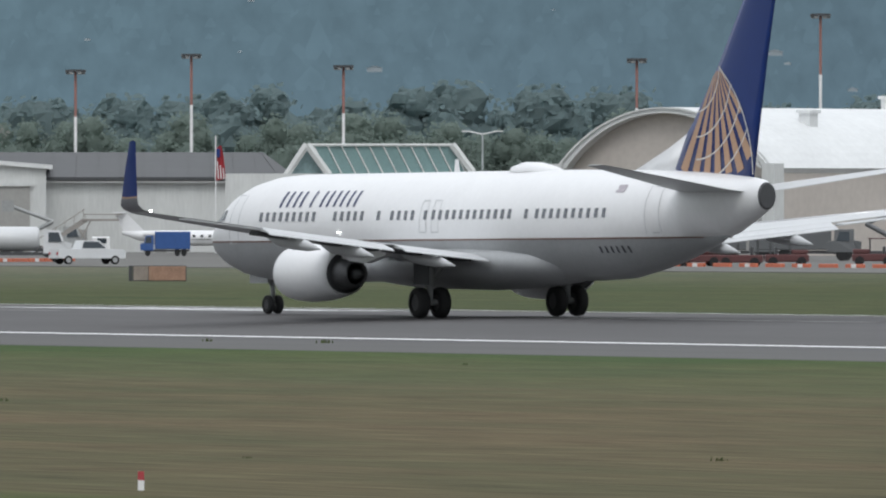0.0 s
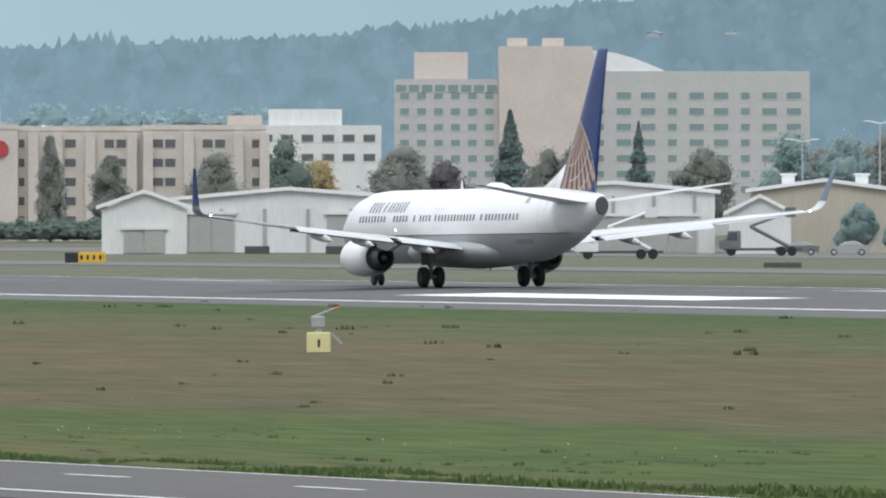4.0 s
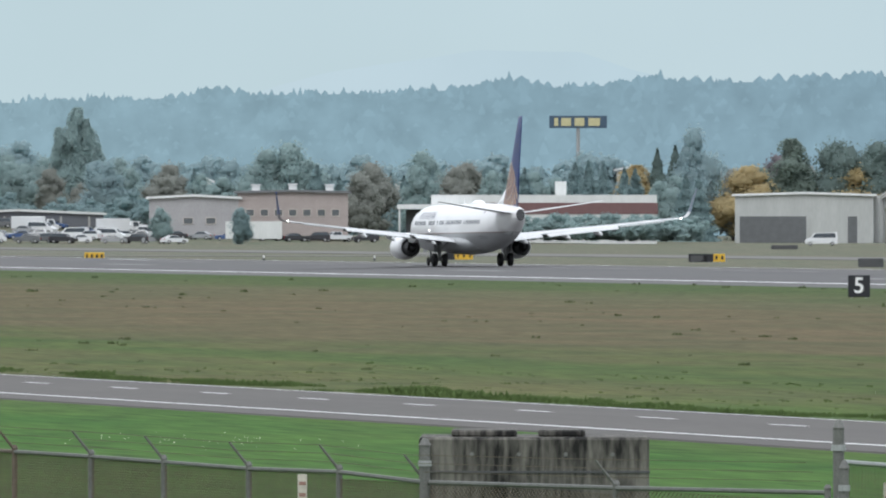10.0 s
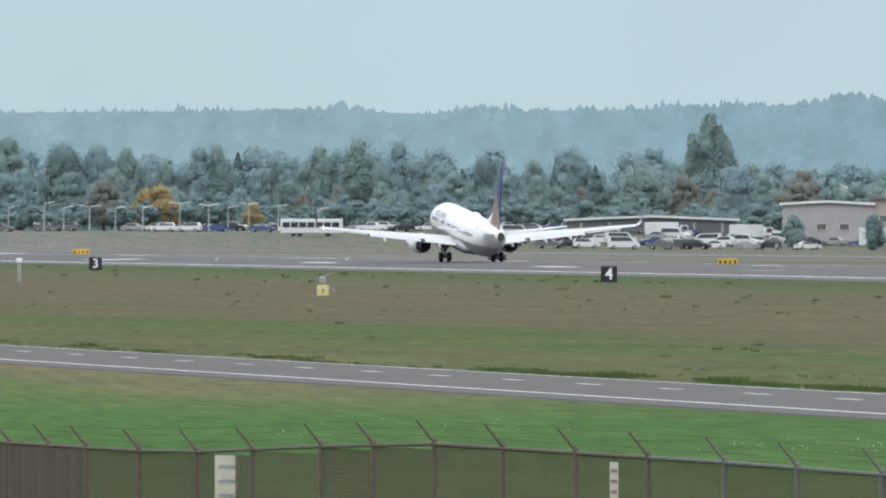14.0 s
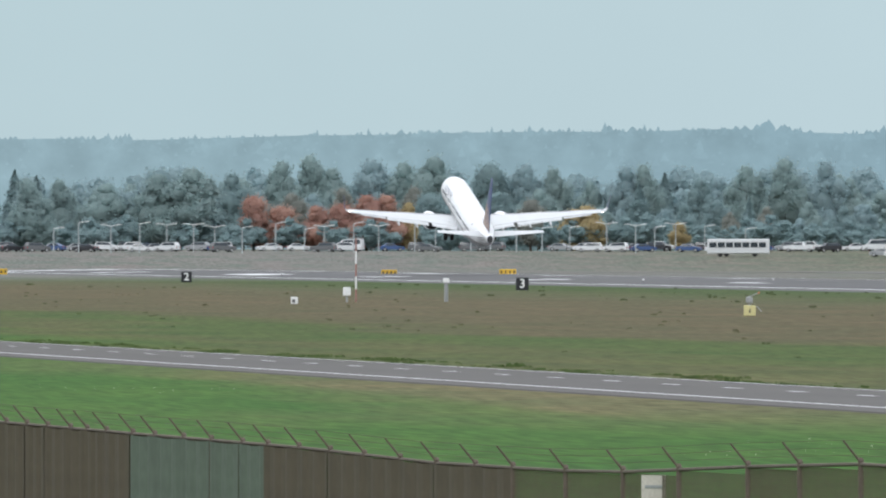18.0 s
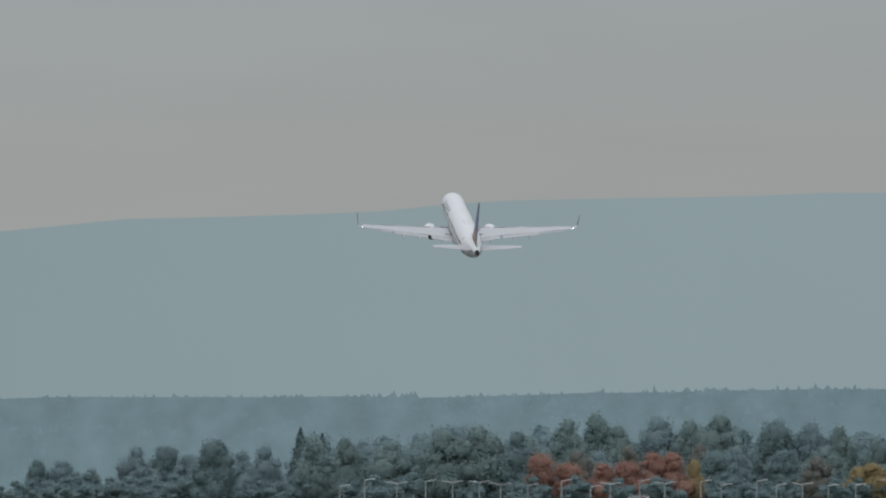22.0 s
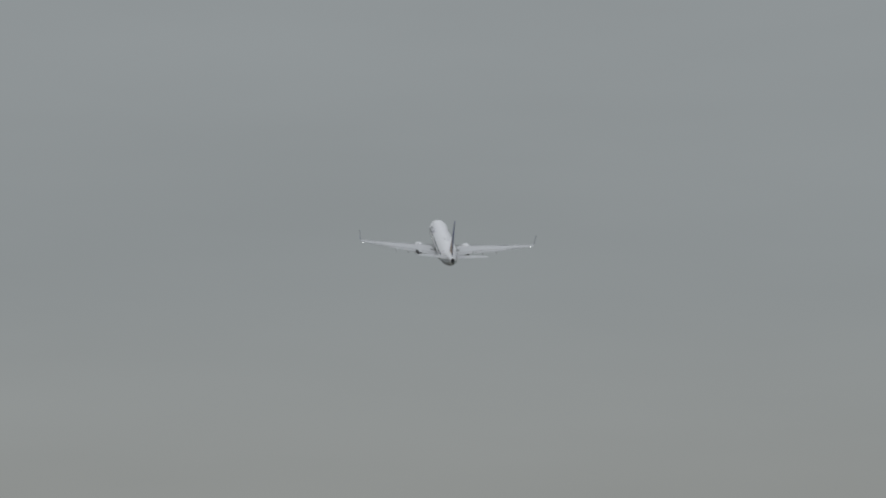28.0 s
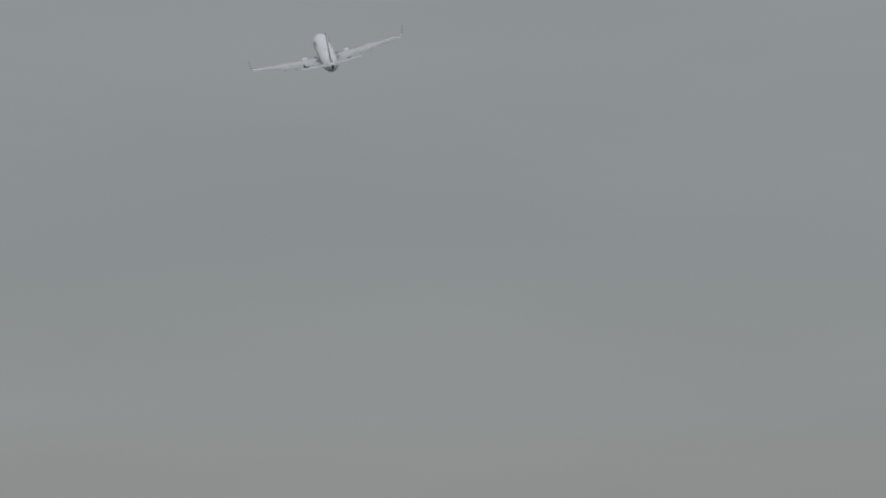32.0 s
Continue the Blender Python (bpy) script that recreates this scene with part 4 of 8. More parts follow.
def motions():
    walk(AIRLINER, [(t, pose(x, y, z, pitch, roll, yaw)) for t, x, y, z, pitch, roll, yaw in (
    (0, 246.0, 435.8, 0.45, -0.4, -0.4, 0.0), (0.5, 246.0, 466.2, 0.45, -0.4, -0.4, 0.0), (1, 246.0, 497.4, 0.45, -0.4, -0.4, 0.0),
    (1.5, 246.0, 529.1, 0.45, -0.4, -0.4, 0.0), (2, 246.0, 560.8, 0.45, -0.4, -0.4, 0.0), (2.5, 246.0, 593.4, 0.45, -0.4, -0.4, 0.0),
    (4.5, 246.0, 735.8, 0.45, -0.4, -0.4, 0.0), (5, 246.0, 771.0, 0.45, -0.4, -0.4, 0.0), (5.5, 246.0, 806.8, 0.45, -0.4, -0.4, 0.0),
    (6, 246.0, 842.7, 0.45, -0.4, -0.4, 0.0), (6.5, 246.0, 879.1, 0.45, -0.4, -0.4, 0.0), (7, 246.0, 916.1, 0.45, -0.4, -0.4, 0.0),
    (7.5, 246.0, 953.2, 0.45, -0.4, -0.4, 0.0), (8, 246.0, 990.9, 0.45, -0.4, -0.4, 0.0), (8.5, 246.0, 1028.9, 0.45, -0.4, -0.4, 0.0),
    (9, 246.0, 1067.4, 0.45, -0.4, -0.4, 0.0), (9.5, 246.0, 1106.0, 0.45, -0.4, -0.4, 0.0), (10, 246.0, 1145.1, 0.45, -0.36, -0.4, 0.0),
    (10.5, 246.0, 1184.9, 0.45, 0.43, -0.4, 0.0), (11, 246.0, 1224.6, 0.45, 1.52, -0.4, 0.0), (11.5, 246.0, 1265.0, 0.45, 2.26, -0.4, 0.0),
    (12, 246.0, 1305.5, 0.45, 3.0, -0.4, 0.0), (12.5, 246.0, 1346.2, 0.45, 3.4, -0.4, 0.0), (14, 246, 1472.1, 0.45, 4.5, -0.4, 0.0),
    (14.5, 246, 1514.0, 0.45, 4.85, -0.4, 0.0), (15, 246, 1555.1, 0.45, 5.2, -0.4, 0.0), (15.5, 246, 1598.0, 0.45, 6.0, -0.4, 0.0),
    (17.5, 246, 1772.5, 3.32, 10.7, -0.1, 0.0), (18, 246, 1817.4, 5.09, 12.2, 0.0, 0.0), (18.5, 246, 1862.0, 7.8, 13.31, 0.0, 0.0),
    (19, 246, 1906.7, 11.34, 14.43, 0.0, 0.0), (19.5, 246.55, 1954.9, 15.68, 14.64, 0.0, 0.0), (20, 247.1, 2003.1, 20.79, 14.85, 0.0, 0.0),
    (20.5, 247.65, 2050.1, 26.37, 14.79, 0.0, 0.0), (21, 248.2, 2097.5, 32.3, 14.72, 0.0, 0.0), (21.5, 248.75, 2144.5, 38.6, 15.01, 0.0, 0.0),
    (22, 249.3, 2190.7, 44.98, 15.3, 0.35, 0.0), (22.5, 249.85, 2239.5, 51.73, 15.07, 0.8, 0.0), (23, 250.4, 2282.8, 58.99, 14.83, 0.9, 0.0),
    (23.5, 250.95, 2325.8, 65.46, 14.5, 1, 0.0), (24, 251.5, 2377.5, 72.78, 14.33, 1.37, 0.0), (24.5, 252.05, 2438.7, 79.95, 14.17, 1.73, 0.0),
    (25, 252.6, 2502.3, 87.37, 14.0, 2.1, 0.0), (25.5, 253, 2556.0, 93.69, 14.1, 2.02, 0.0), (27.5, 253, 2730.5, 124.28, 14.5, 1.7, 0.0),
    (28, 253, 2777.2, 131.3, 14.6, 1.5, 0), (28.5, 253.28, 2820.4, 138.38, 14.6, 0.4, -0.1), (29, 254.05, 2863.6, 146.35, 14.6, -0.7, -0.4),
    (29.5, 254.64, 2906.7, 154.22, 14.6, -2.55, -1.2), (30, 255.69, 2949.9, 161.8, 14.6, -4.0, -2.1), (30.5, 256.43, 2993.1, 169.43, 14.6, -6.9, -2.9),
    (31, 256.93, 3036.2, 176.82, 14.6, -9.6, -3.4), (31.5, 257.35, 3079.5, 184.05, 14.6, -11.5, -3.4), (32, 257.27, 3122.7, 191.23, 14.6, -13.4, -3.2),
    )])
    for leg, side in zip(MAIN_GEAR, (-1, 1)):
        hinge = Vector((side * 2.86, 0, 2.4))
        rows = []
        for t, a in ((0, 0), (19.4, 0), (20.4, 25), (21.4, 60), (22.4, 84), (32, 84)):
            rows.append((t, Matrix.Translation(hinge) @ pose(0, 0, 0, 0, side * a, 0) @ Matrix.Translation((0, 0, -2.4))))
        walk(leg, rows)
    # the wings bend up as they take the weight; bend and early raise are set to fit the camera's view
    for w_, side in zip(WINGS, (-1, 1)):
        rows = []
        for t, a, up in ((0, 0, 0.15), (10, 0, 0.15), (14, 1.0, 0.15), (16.5, 2.6, 0.1), (18, 4.2, 0.05), (20, 4.3, 0), (23, 3.7, 0), (32, 3.4, 0)):
            hinge = Vector((side * 1.9, 0, 2.2))
            rows.append((t, Matrix.Translation(hinge + Vector((0, 0, up))) @ pose(0, 0, 0, 0, -side * a, 0) @ Matrix.Translation(-hinge)))
        walk(w_, rows)
    rows = []
    for t, a in ((0, 0), (19.4, 0), (20.4, 25), (21.4, 60), (22.4, 84), (32, 84)):
        rows.append((t, Matrix.Translation((0, 17.17, 2.02)) @ pose(0, 0, 0, a, 0, 0) @ Matrix.Translation((0, 0, -1.9))))
    walk(NOSE_GEAR, rows)
# ---------------------------------------------------------------- buildings beyond the field
WALL_WHITE = mat("white_metal_siding", (0.62, 0.63, 0.62), 0.55, var=0.12, scale=0.3, stretch=(2, 2, 0.3))
WALL_PALE = mat("pale_grey_siding", (0.42, 0.43, 0.42), 0.6, var=0.14, scale=0.3, stretch=(2, 2, 0.3))
# dark paint for wall panels that stand in for shaded interiors
INTERIOR_SHADE = mat("interior_shade_paint", (0.12, 0.125, 0.13), 0.8, var=0.2)
WALL_GREY = mat("grey_metal_siding", (0.115, 0.12, 0.135), 0.55, var=0.07, scale=0.3, stretch=(2, 2, 0.3))
WALL_TAN = mat("tan_plaster", (0.52, 0.475, 0.435), 0.85, var=0.1, scale=0.2)
WALL_PINK = mat("pinkish_plaster", (0.53, 0.465, 0.43), 0.85, var=0.1, scale=0.2)
WALL_BEIGE = mat("beige_ribbed_siding", (0.40, 0.37, 0.30), 0.65, var=0.12, scale=0.3, stretch=(3, 3, 0.2))
WALL_BROWN = mat("brown_brick_wall", (0.36, 0.31, 0.295), 0.85, var=0.15, scale=0.5)
ROOF_CREAM = mat("cream_sheet_roof", (0.55, 0.54, 0.49), 0.6, var=0.12, scale=0.2)
ROOF_PALE = mat("pale_sheet_roof", (0.70, 0.71, 0.71), 0.5, var=0.08, scale=0.2)
ROOF_DARK = mat("dark_sheet_roof", (0.06, 0.062, 0.066), 0.6, var=0.15, scale=0.2)
ROOF_GREY = mat("grey_sheet_roof", (0.16, 0.165, 0.175), 0.6, var=0.15, scale=0.2)
DOOR_GREY = mat("grey_door_panel", (0.34, 0.335, 0.32), 0.55, var=0.1, scale=0.4)
WIN_DARK = mat("shaded_window_glass", (0.11, 0.12, 0.13), 0.15, var=0.25, scale=0.5)
WIN_TEAL = mat("teal_window_glass", (0.19, 0.27, 0.28), 0.15, var=0.25, scale=0.5)
RED = mat("red_enamel", (0.40, 0.05, 0.06), 0.4, var=0.1)
YELLOW = mat("yellow_enamel", (0.62, 0.38, 0.03), 0.5, var=0.12, scale=2)
ORANGE = mat("orange_plastic", (0.55, 0.15, 0.08), 0.6, var=0.15, scale=1)
BLUE = mat("blue_enamel", (0.03, 0.09, 0.28), 0.5, var=0.15)

WIN_MESH = {}


def window(parent, x, z, w, h, y=0.0, glass=None, frame_mat=None):
    """A window: a thin frame and a pane set back in it, shared between equal sizes."""
    glass = glass or WIN_DARK
    key = (round(w, 2), round(h, 2), glass.name)
    if key not in WIN_MESH:
        fr = bmesh.new()
        t = min(0.12, w * 0.12)
        for a in ((-w / 2, -w / 2 + t, 0, h), (w / 2 - t, w / 2, 0, h), (-w / 2 + t, w / 2 - t, 0, t), (-w / 2 + t, w / 2 - t, h - t, h)):
            box(fr, a[0], a[1], -0.06, 0.1, a[2], a[3])
        WIN_MESH[key] = (mesh("window", fr, frame_mat or WALL_TAN), mesh("pane", bx(-w / 2 + t, w / 2 - t, -0.01, 0.06, t, h - t), glass))
    f, g = WIN_MESH[key]
    fr = part("window", f, None, parent, m=Matrix.Translation((x, y, z)))
    part("pane", g, None, fr)


def gable(w, h0, h1, d, peak=0.5, over=0.6, t=0.35):
    """Two roof slabs over a box w wide and d deep."""
    px = -w / 2 + w * peak
    bm = bmesh.new()
    prism(bm, [(-w / 2 - over, h0 - 0.05), (px, h1), (w / 2 + over, h0 - 0.05), (w / 2 + over, h0 + t), (px, h1 + t + 0.05), (-w / 2 - over, h0 + t)], -over, d + over)
    return bm


def shed(name, m, w, h0, h1, d, wall, roof, label, peak=0.5, doors=(), posts=0, vents=0, windows=()):
    """A hangar or shed: gabled walls, roof slabs, panelled doors."""
    px = -w / 2 + w * peak
    root = thing(name, None, None, m, label, "building")
    part("wall", prism(bmesh.new(), [(-w / 2, 0), (w / 2, 0), (w / 2, h0), (px, h1), (-w / 2, h0)], 0, d), wall, root)
    part("roof", gable(w, h0, h1, d, peak), roof, root)
    for x0, x1, zz, n in doors:
        for k in range(n):
            a, b = x0 + (x1 - x0) * k / n, x0 + (x1 - x0) * (k + 1) / n
            part("door_panel", bx(a + 0.06, b - 0.06, -0.18 - 0.1 * (k % 2), -0.05 - 0.1 * (k % 2), 0.1, zz), DOOR_GREY, root)
        part("door_header", bx(x0 - 0.3, x1 + 0.3, -0.4, -0.01, zz, zz + 0.35), DOOR_GREY if wall is WALL_GREY else WALL_WHITE, root)
    for k in range(posts):
        x = -w / 2 + w * (k + 0.5) / posts
        part("wall_post", bx(x - 0.2, x + 0.2, -0.25, -0.01, 0, h0 - 0.3), DOOR_GREY, root)
    for k in range(vents):
        x = -w / 2 + w * (k + 0.5) / vents
        zr = h0 + (h1 - h0) * (1 - abs(x - px) / max(px + w / 2, w / 2 - px)) + 0.3
        bm = box(bmesh.new(), x - 0.7, x + 0.7, d * 0.4, d * 0.4 + 1.4, zr - 0.2, zr + 1.0)
        box(bm, x - 0.9, x + 0.9, d * 0.4 - 0.2, d * 0.4 + 1.6, zr + 1.0, zr + 1.2)
        part("roof_vent", bm, ROOF_PALE, root)
    for x, z, ww, hh in windows:
        window(root, x, z, ww, hh, y=-0.06)
    return root


def vault(name, m, w, h, spring, L, wall, roof, label, doors=True, vents=0, lunette=False):
    """A barrel-vaulted hangar whose arched front faces its own -y."""
    n = 28
    rise = h - spring
    R = (w * w / 4 + rise * rise) / (2 * rise)
    a0 = math.asin(w / 2 / R)
    arc = [(R * math.sin(-a0 + 2 * a0 * k / n), spring + R * math.cos(-a0 + 2 * a0 * k / n) - (R - rise)) for k in range(n + 1)]
    root = thing(name, None, None, m, label, "building")
    inner = [(x * 0.97, z - 0.35) for x, z in arc]
    bm = prism(bmesh.new(), [(-w / 2 * 0.97, 0)] + inner + [(w / 2 * 0.97, 0)], 1.2, L)
    part("wall", bm, wall, root)
    bm = bmesh.new()
    rings = []
    for y in [0, 0.6] + [L * k / 8 for k in range(1, 9)]:
        rings.append([Vector((x, y, z)) for x, z in arc] + [Vector((x * 0.97, y, z - 0.45)) for x, z in arc[::-1]])
    loft(bm, rings)
    part("roof", bm, roof, root, smooth=False)
    for r0 in (1.0, 0.93):
        bm = bmesh.new()
        loft(bm, [[Vector((x * r0, -0.25, (z - spring) * r0 + spring)), Vector((x * r0, 0.3, (z - spring) * r0 + spring)), Vector((x * (r0 - 0.025), 0.3, (z - spring) * (r0 - 0.025) + spring)), Vector((x * (r0 - 0.025), -0.25, (z - spring) * (r0 - 0.025) + spring))] for x, z in arc])
        part("arch_trim", bm, WALL_WHITE, root)
    for s in (-1, 1):
        part("front_pier", bx(s * w / 2 - 0.7, s * w / 2 + 0.7, -0.4, 1.0, 0, spring + 0.4), WALL_WHITE, root)
    if doors:
        for k in range(8):
            a = -w * 0.44 + w * 0.88 * k / 8
            part("door_panel", bx(a + 0.05, a + w * 0.11 - 0.05, 0.85 - 0.12 * (k % 2), 1.05 - 0.12 * (k % 2), 0.05, spring * 0.9), DOOR_GREY, root)
    if lunette:
        part("lunette", prism(bmesh.new(), [(x * 0.93, (z - spring) * 0.9 + spring - 0.4) for x, z in arc], 1.0, 1.18), DOOR_GREY, root, "grey glazed arch over the doors")
        for k in range(13):
            x = w * 0.9 * ((k + 0.5) / 13 - 0.5)
            zr = spring + (math.sqrt(max(0, R * R - x * x)) - (R - rise)) * 0.9 - 0.4
            part("mullion", bx(x - 0.09, x + 0.09, 0.85, 0.99, spring - 0.6, zr), WALL_PALE, root)
        part("door_beam", bx(-w * 0.475, w * 0.475, 0.7, 1.15, spring - 2.0, spring - 0.6), WALL_PALE, root)
        for f0, f1 in ((0.11, 0.155), (0.517, 0.58), (0.655, 0.724), (0.735, 0.785), (0.80, 0.86)):
            part("doorway", bx(w * (f0 - 0.5), w * (f1 - 0.5), 1.0, 1.17, 0.05, 5.4), INTERIOR_SHADE, root, "dark panel painted as the shade in a doorway")
        for k in range(6):
            part("roof_vent", bx(w * 0.1 - 0.6, w * 0.1 + 0.6, L * (k + 0.5) / 6 - 0.6, L * (k + 0.5) / 6 + 0.6, h - 0.4, h + 0.35), ROOF_PALE, root)
    for k in range(vents):
        for s, zz in ((0.0, 1.0), (0.55, 0.72)):
            x, y = s * w / 2, L * (k + 0.6) / (vents + 0.6)
            zr = spring + math.sqrt(max(0, R * R - x * x)) - (R - rise)
            bm = box(bmesh.new(), x - 0.6, x + 0.6, y - 0.6, y + 0.6, zr - 0.3, zr + 0.9)
            box(bm, x - 0.8, x + 0.8, y - 0.8, y + 0.8, zr + 0.9, zr + 1.2)
            part("roof_vent", bm, ROOF_PALE, root)
    return root


# -- beside the apron, around the first bearings
vault("arched_hangar", site(30.127, 1300, 0, -38), 24, 13.20, 7.8, 75, WALL_TAN, ROOF_PALE, "arched hangar with tan front and white barrel roof", vents=3)


def build_terminal():
    root = thing("terminal", None, None, site(28.948, 1335), "low white terminal with an upright teal glass slab for its roof", "building")
    part("wall", bx(-14, 9.4, 0, 22, 0, 7.4), WALL_WHITE, root)
    z0, z1 = 7.4, 9.95
    # glass and frames stand upright, slanted to fit the camera's view of the roof
    roof = part("glass_roof", prism(bmesh.new(), [(-4.7, z0), (7.87, z0), (6.6, z1 - 0.1), (-6.0, z1 - 0.1)], 1.0, 1.3), TEAL, root, "upright teal glass slab outlined as the camera sees the roof")
    for k in range(11):
        u = k / 10
        part("glazing_bar", rod(bmesh.new(), (-4.7 + 12.57 * u, 0.9, z0), (-6.0 + 12.6 * u, 0.9, z1), 0.07, 6), WALL_WHITE, roof)
    part("gable_glass", prism(bmesh.new(), [(-8.3, z0 - 0.2), (-4.7, z0 - 0.2), (-6.5, z1 - 0.1)], 1.35, 1.6), WIN_TEAL, root, "dark teal glass gable")
    bm = bmesh.new()
    rod(bm, (-8.5, 0.6, z0 - 0.2), (-6.6, 0.6, z1 + 0.1), 0.33, 6)
    rod(bm, (-6.6, 0.6, z1 + 0.1), (-4.6, 0.6, z0 - 0.1), 0.36, 6)
    part("gable_frame", bm, WALL_WHITE, root, "white gable frame")
    part("gable_frame", rod(bmesh.new(), (6.6, 0.6, z1 + 0.1), (8.5, 0.6, z0 + 0.1), 0.36, 6), WALL_WHITE, root, "white gable frame")
    part("ridge_beam", rod(bmesh.new(), (-6.6, 0.8, z1 + 0.05), (6.7, 0.8, z1 + 0.05), 0.13, 6), WALL_WHITE, root)
    part("roof_back", bx(-5.5, 6.4, 1.7, 5, z0, z1 - 0.5), ROOF_GREY, root)


build_terminal()


def side_on_hangar(name, m, w, h0, h1, d, label, panels):
    """A hangar whose eaves face the field: a panelled wall under a roof slope that rises away."""
    root = thing(name, None, None, m, label, "building")
    part("wall", bx(-w / 2, w / 2, 0, d, 0, h0), WALL_WHITE, root)
    bm = bmesh.new()
    loft(bm, [[Vector((x, -0.8, h0 + 0.02)), Vector((x, -0.8, h0 + 0.35)), Vector((x + hip, d * 0.5, h1)), Vector((x, d + 0.8, h0 + 0.35)), Vector((x, d + 0.8, h0 + 0.02))] for x, hip in ((-w / 2 - 0.6, 0.4), (w / 2 + 0.6, -3.0))])
    part("roof", bm, ROOF_DARK, root, "dark grey sheet roof")
    for k in range(14):
        x = -w / 2 + w * (k + 0.5) / 14
        part("roof_seam", rod(bmesh.new(), (x, -0.75, h0 + 0.39), (min(x, w / 2 - 2.6), d * 0.5, h1 + 0.04), 0.03, 4), ROOF_DARK, root)
    part("gutter", bx(-w / 2 - 0.6, w / 2 + 0.6, -1.0, -0.82, h0 + 0.05, h0 + 0.3), DARKGREY, root)
    for k in range(panels):
        a, b = -w / 2 + w * (k + 0.08) / panels, -w / 2 + w * (k + 0.92) / panels
        part("door_panel", bx(a, b, -0.14 - 0.08 * (k % 2), -0.03, 0.1, h0 * 0.72), DOOR_GREY, root)
    part("eaves_band", bx(-w / 2 - 0.6, w / 2 + 0.6, -0.81, -0.4, h0 - 0.2, h0 - 0.02), WALL_WHITE, root)
    for k, (x, ww, zz) in enumerate(((-5.5, 1.2, 2.2), (2.2, 1.0, 2.1), (8.0, 3.2, 3.0))):
        part("wall_door", bx(x, x + ww, -0.12, -0.01, 0.05, zz), DOOR_GREY, root)
    part("wall_vent", bx(-11.2, -10.0, -0.1, -0.01, h0 - 1.1, h0 - 0.8), DOOR_GREY, root)


side_on_hangar("grey_roofed_hangar", site(27.920, 1400), 30.15, 6.85, 9.66, 45, "long white hangar under a dark grey roof", 0)
shed("white_gabled_hangar", site(27.011, 1380), 24.95, 7.95, 8.96, 30, WALL_WHITE, ROOF_PALE, "white gabled hangar with tall panelled doors", doors=((-11.5, 11, 6.3, 5),))
shed("small_white_hangar", site(26.112, 1365), 15.75, 6.23, 6.65, 18, WALL_WHITE, ROOF_GREY, "small white hangar with a dark flat roof", doors=((-6, 6.5, 4.6, 4),))


def build_charter_hangar():
    w = 75.05
    h0, h1 = 12.14, 14.19
    root = shed("charter_hangar", site(25.252, 1440), w, h0, h1, 60, WALL_GREY, ROOF_PALE, "large dark grey hangar with a pale roof edge", peak=0.64, doors=((-10.2, 30.5, 8.82, 5),))
    part("side_annex", bx(-w / 2 - 7.2, -w / 2 - 0.01, 3, 30, 0, 8.93), WALL_GREY, root)
    part("front_annex", bx(-w / 2 - 5, -w / 2 + 15.4, -6, -0.02, 0, 4.78), WALL_GREY, root)
    part("annex_roof_edge", bx(-w / 2 - 5.3, -w / 2 + 15.7, -6.4, -0.02, 4.78 + 0.01, 4.78 + 0.35), WALL_WHITE, root)
    px = -w / 2 + w * 0.64
    rings = []
    for k in range(17):
        u = k / 16
        x, z = -w / 2 - 0.6 + (px + w / 2 + 0.6) * u, h0 + 0.36 + (h1 - h0 + 0.06) * u
        # bowed rise, shaped to fit the camera's view of the roof
        rise = 0.95 * math.sin(math.pi * min(1, u + 0.02)) ** 0.7
        rings.append([Vector((x, -0.6, z)), Vector((x, 14, z + rise)), Vector((x, 14, z + rise - 0.2)), Vector((x, -0.6, z - 0.04))])
    part("roof_slope", loft(bmesh.new(), rings), ROOF_PALE, root, "pale roof slope behind the eaves, bowed to fit the camera's view")
    part("dark_fascia", prism(bmesh.new(), [(px, h1 - 0.02), (w / 2 + 0.62, h0 - 0.07), (w / 2 + 0.62, h0 + 0.37), (px, h1 + 0.42)], -0.66, -0.605), WALL_GREY, root)
    # company name as slanted plain bars over a red swoosh
    zt = 8.21
    for k in range(11):
        x = -w / 2 + 6.31 + k * 0.63
        bm = bmesh.new()
        prism(bm, [(x, zt), (x + 0.42, zt), (x + 0.62, zt + 1.7), (x + 0.2, zt + 1.7)], -0.16, -0.02)
        part("sign_bar", bm, PAINT, root)
    bm = bmesh.new()
    prism(bm, [(-w / 2 + 5.9, zt - 1.7), (-w / 2 + 7.0, zt - 0.5), (-w / 2 + 13.1, zt - 0.15), (-w / 2 + 12.6, zt - 1.1)], -0.14, -0.02)
    part("sign_swoosh", bm, RED, root, "red swoosh under the name")
    part("sign_panel", bx(-w / 2 + 17.2, -w / 2 + 19.2, -0.16, -0.02, 9.3, 10.4), PAINT, root, "small white sign panel")
    part("sign_panel", bx(-w / 2 + 16.9, -w / 2 + 17.3, -0.2, -0.02, 9.3, 10.4), RED, root)
    for k in range(2):
        part("number_board", bx(-w / 2 + 17.7 + 0.75 * k, -w / 2 + 18.3 + 0.75 * k, -0.14, -0.02, 7.1, 8.9), PAINT if k == 0 else GLASS, root)
    for x, z in ((-w / 2 + 18.8, 12.2), (-10.8, 9.3)):
        part("wall_lamp", bx(x - 0.3, x + 0.3, -0.5, -0.02, z, z + 0.4, 0.05), WALL_WHITE, root)
    for x in (-8.3, -6.6, -5):
        window(root, x, 1.4, 1.4, 0.9, y=-0.32)


build_charter_hangar()

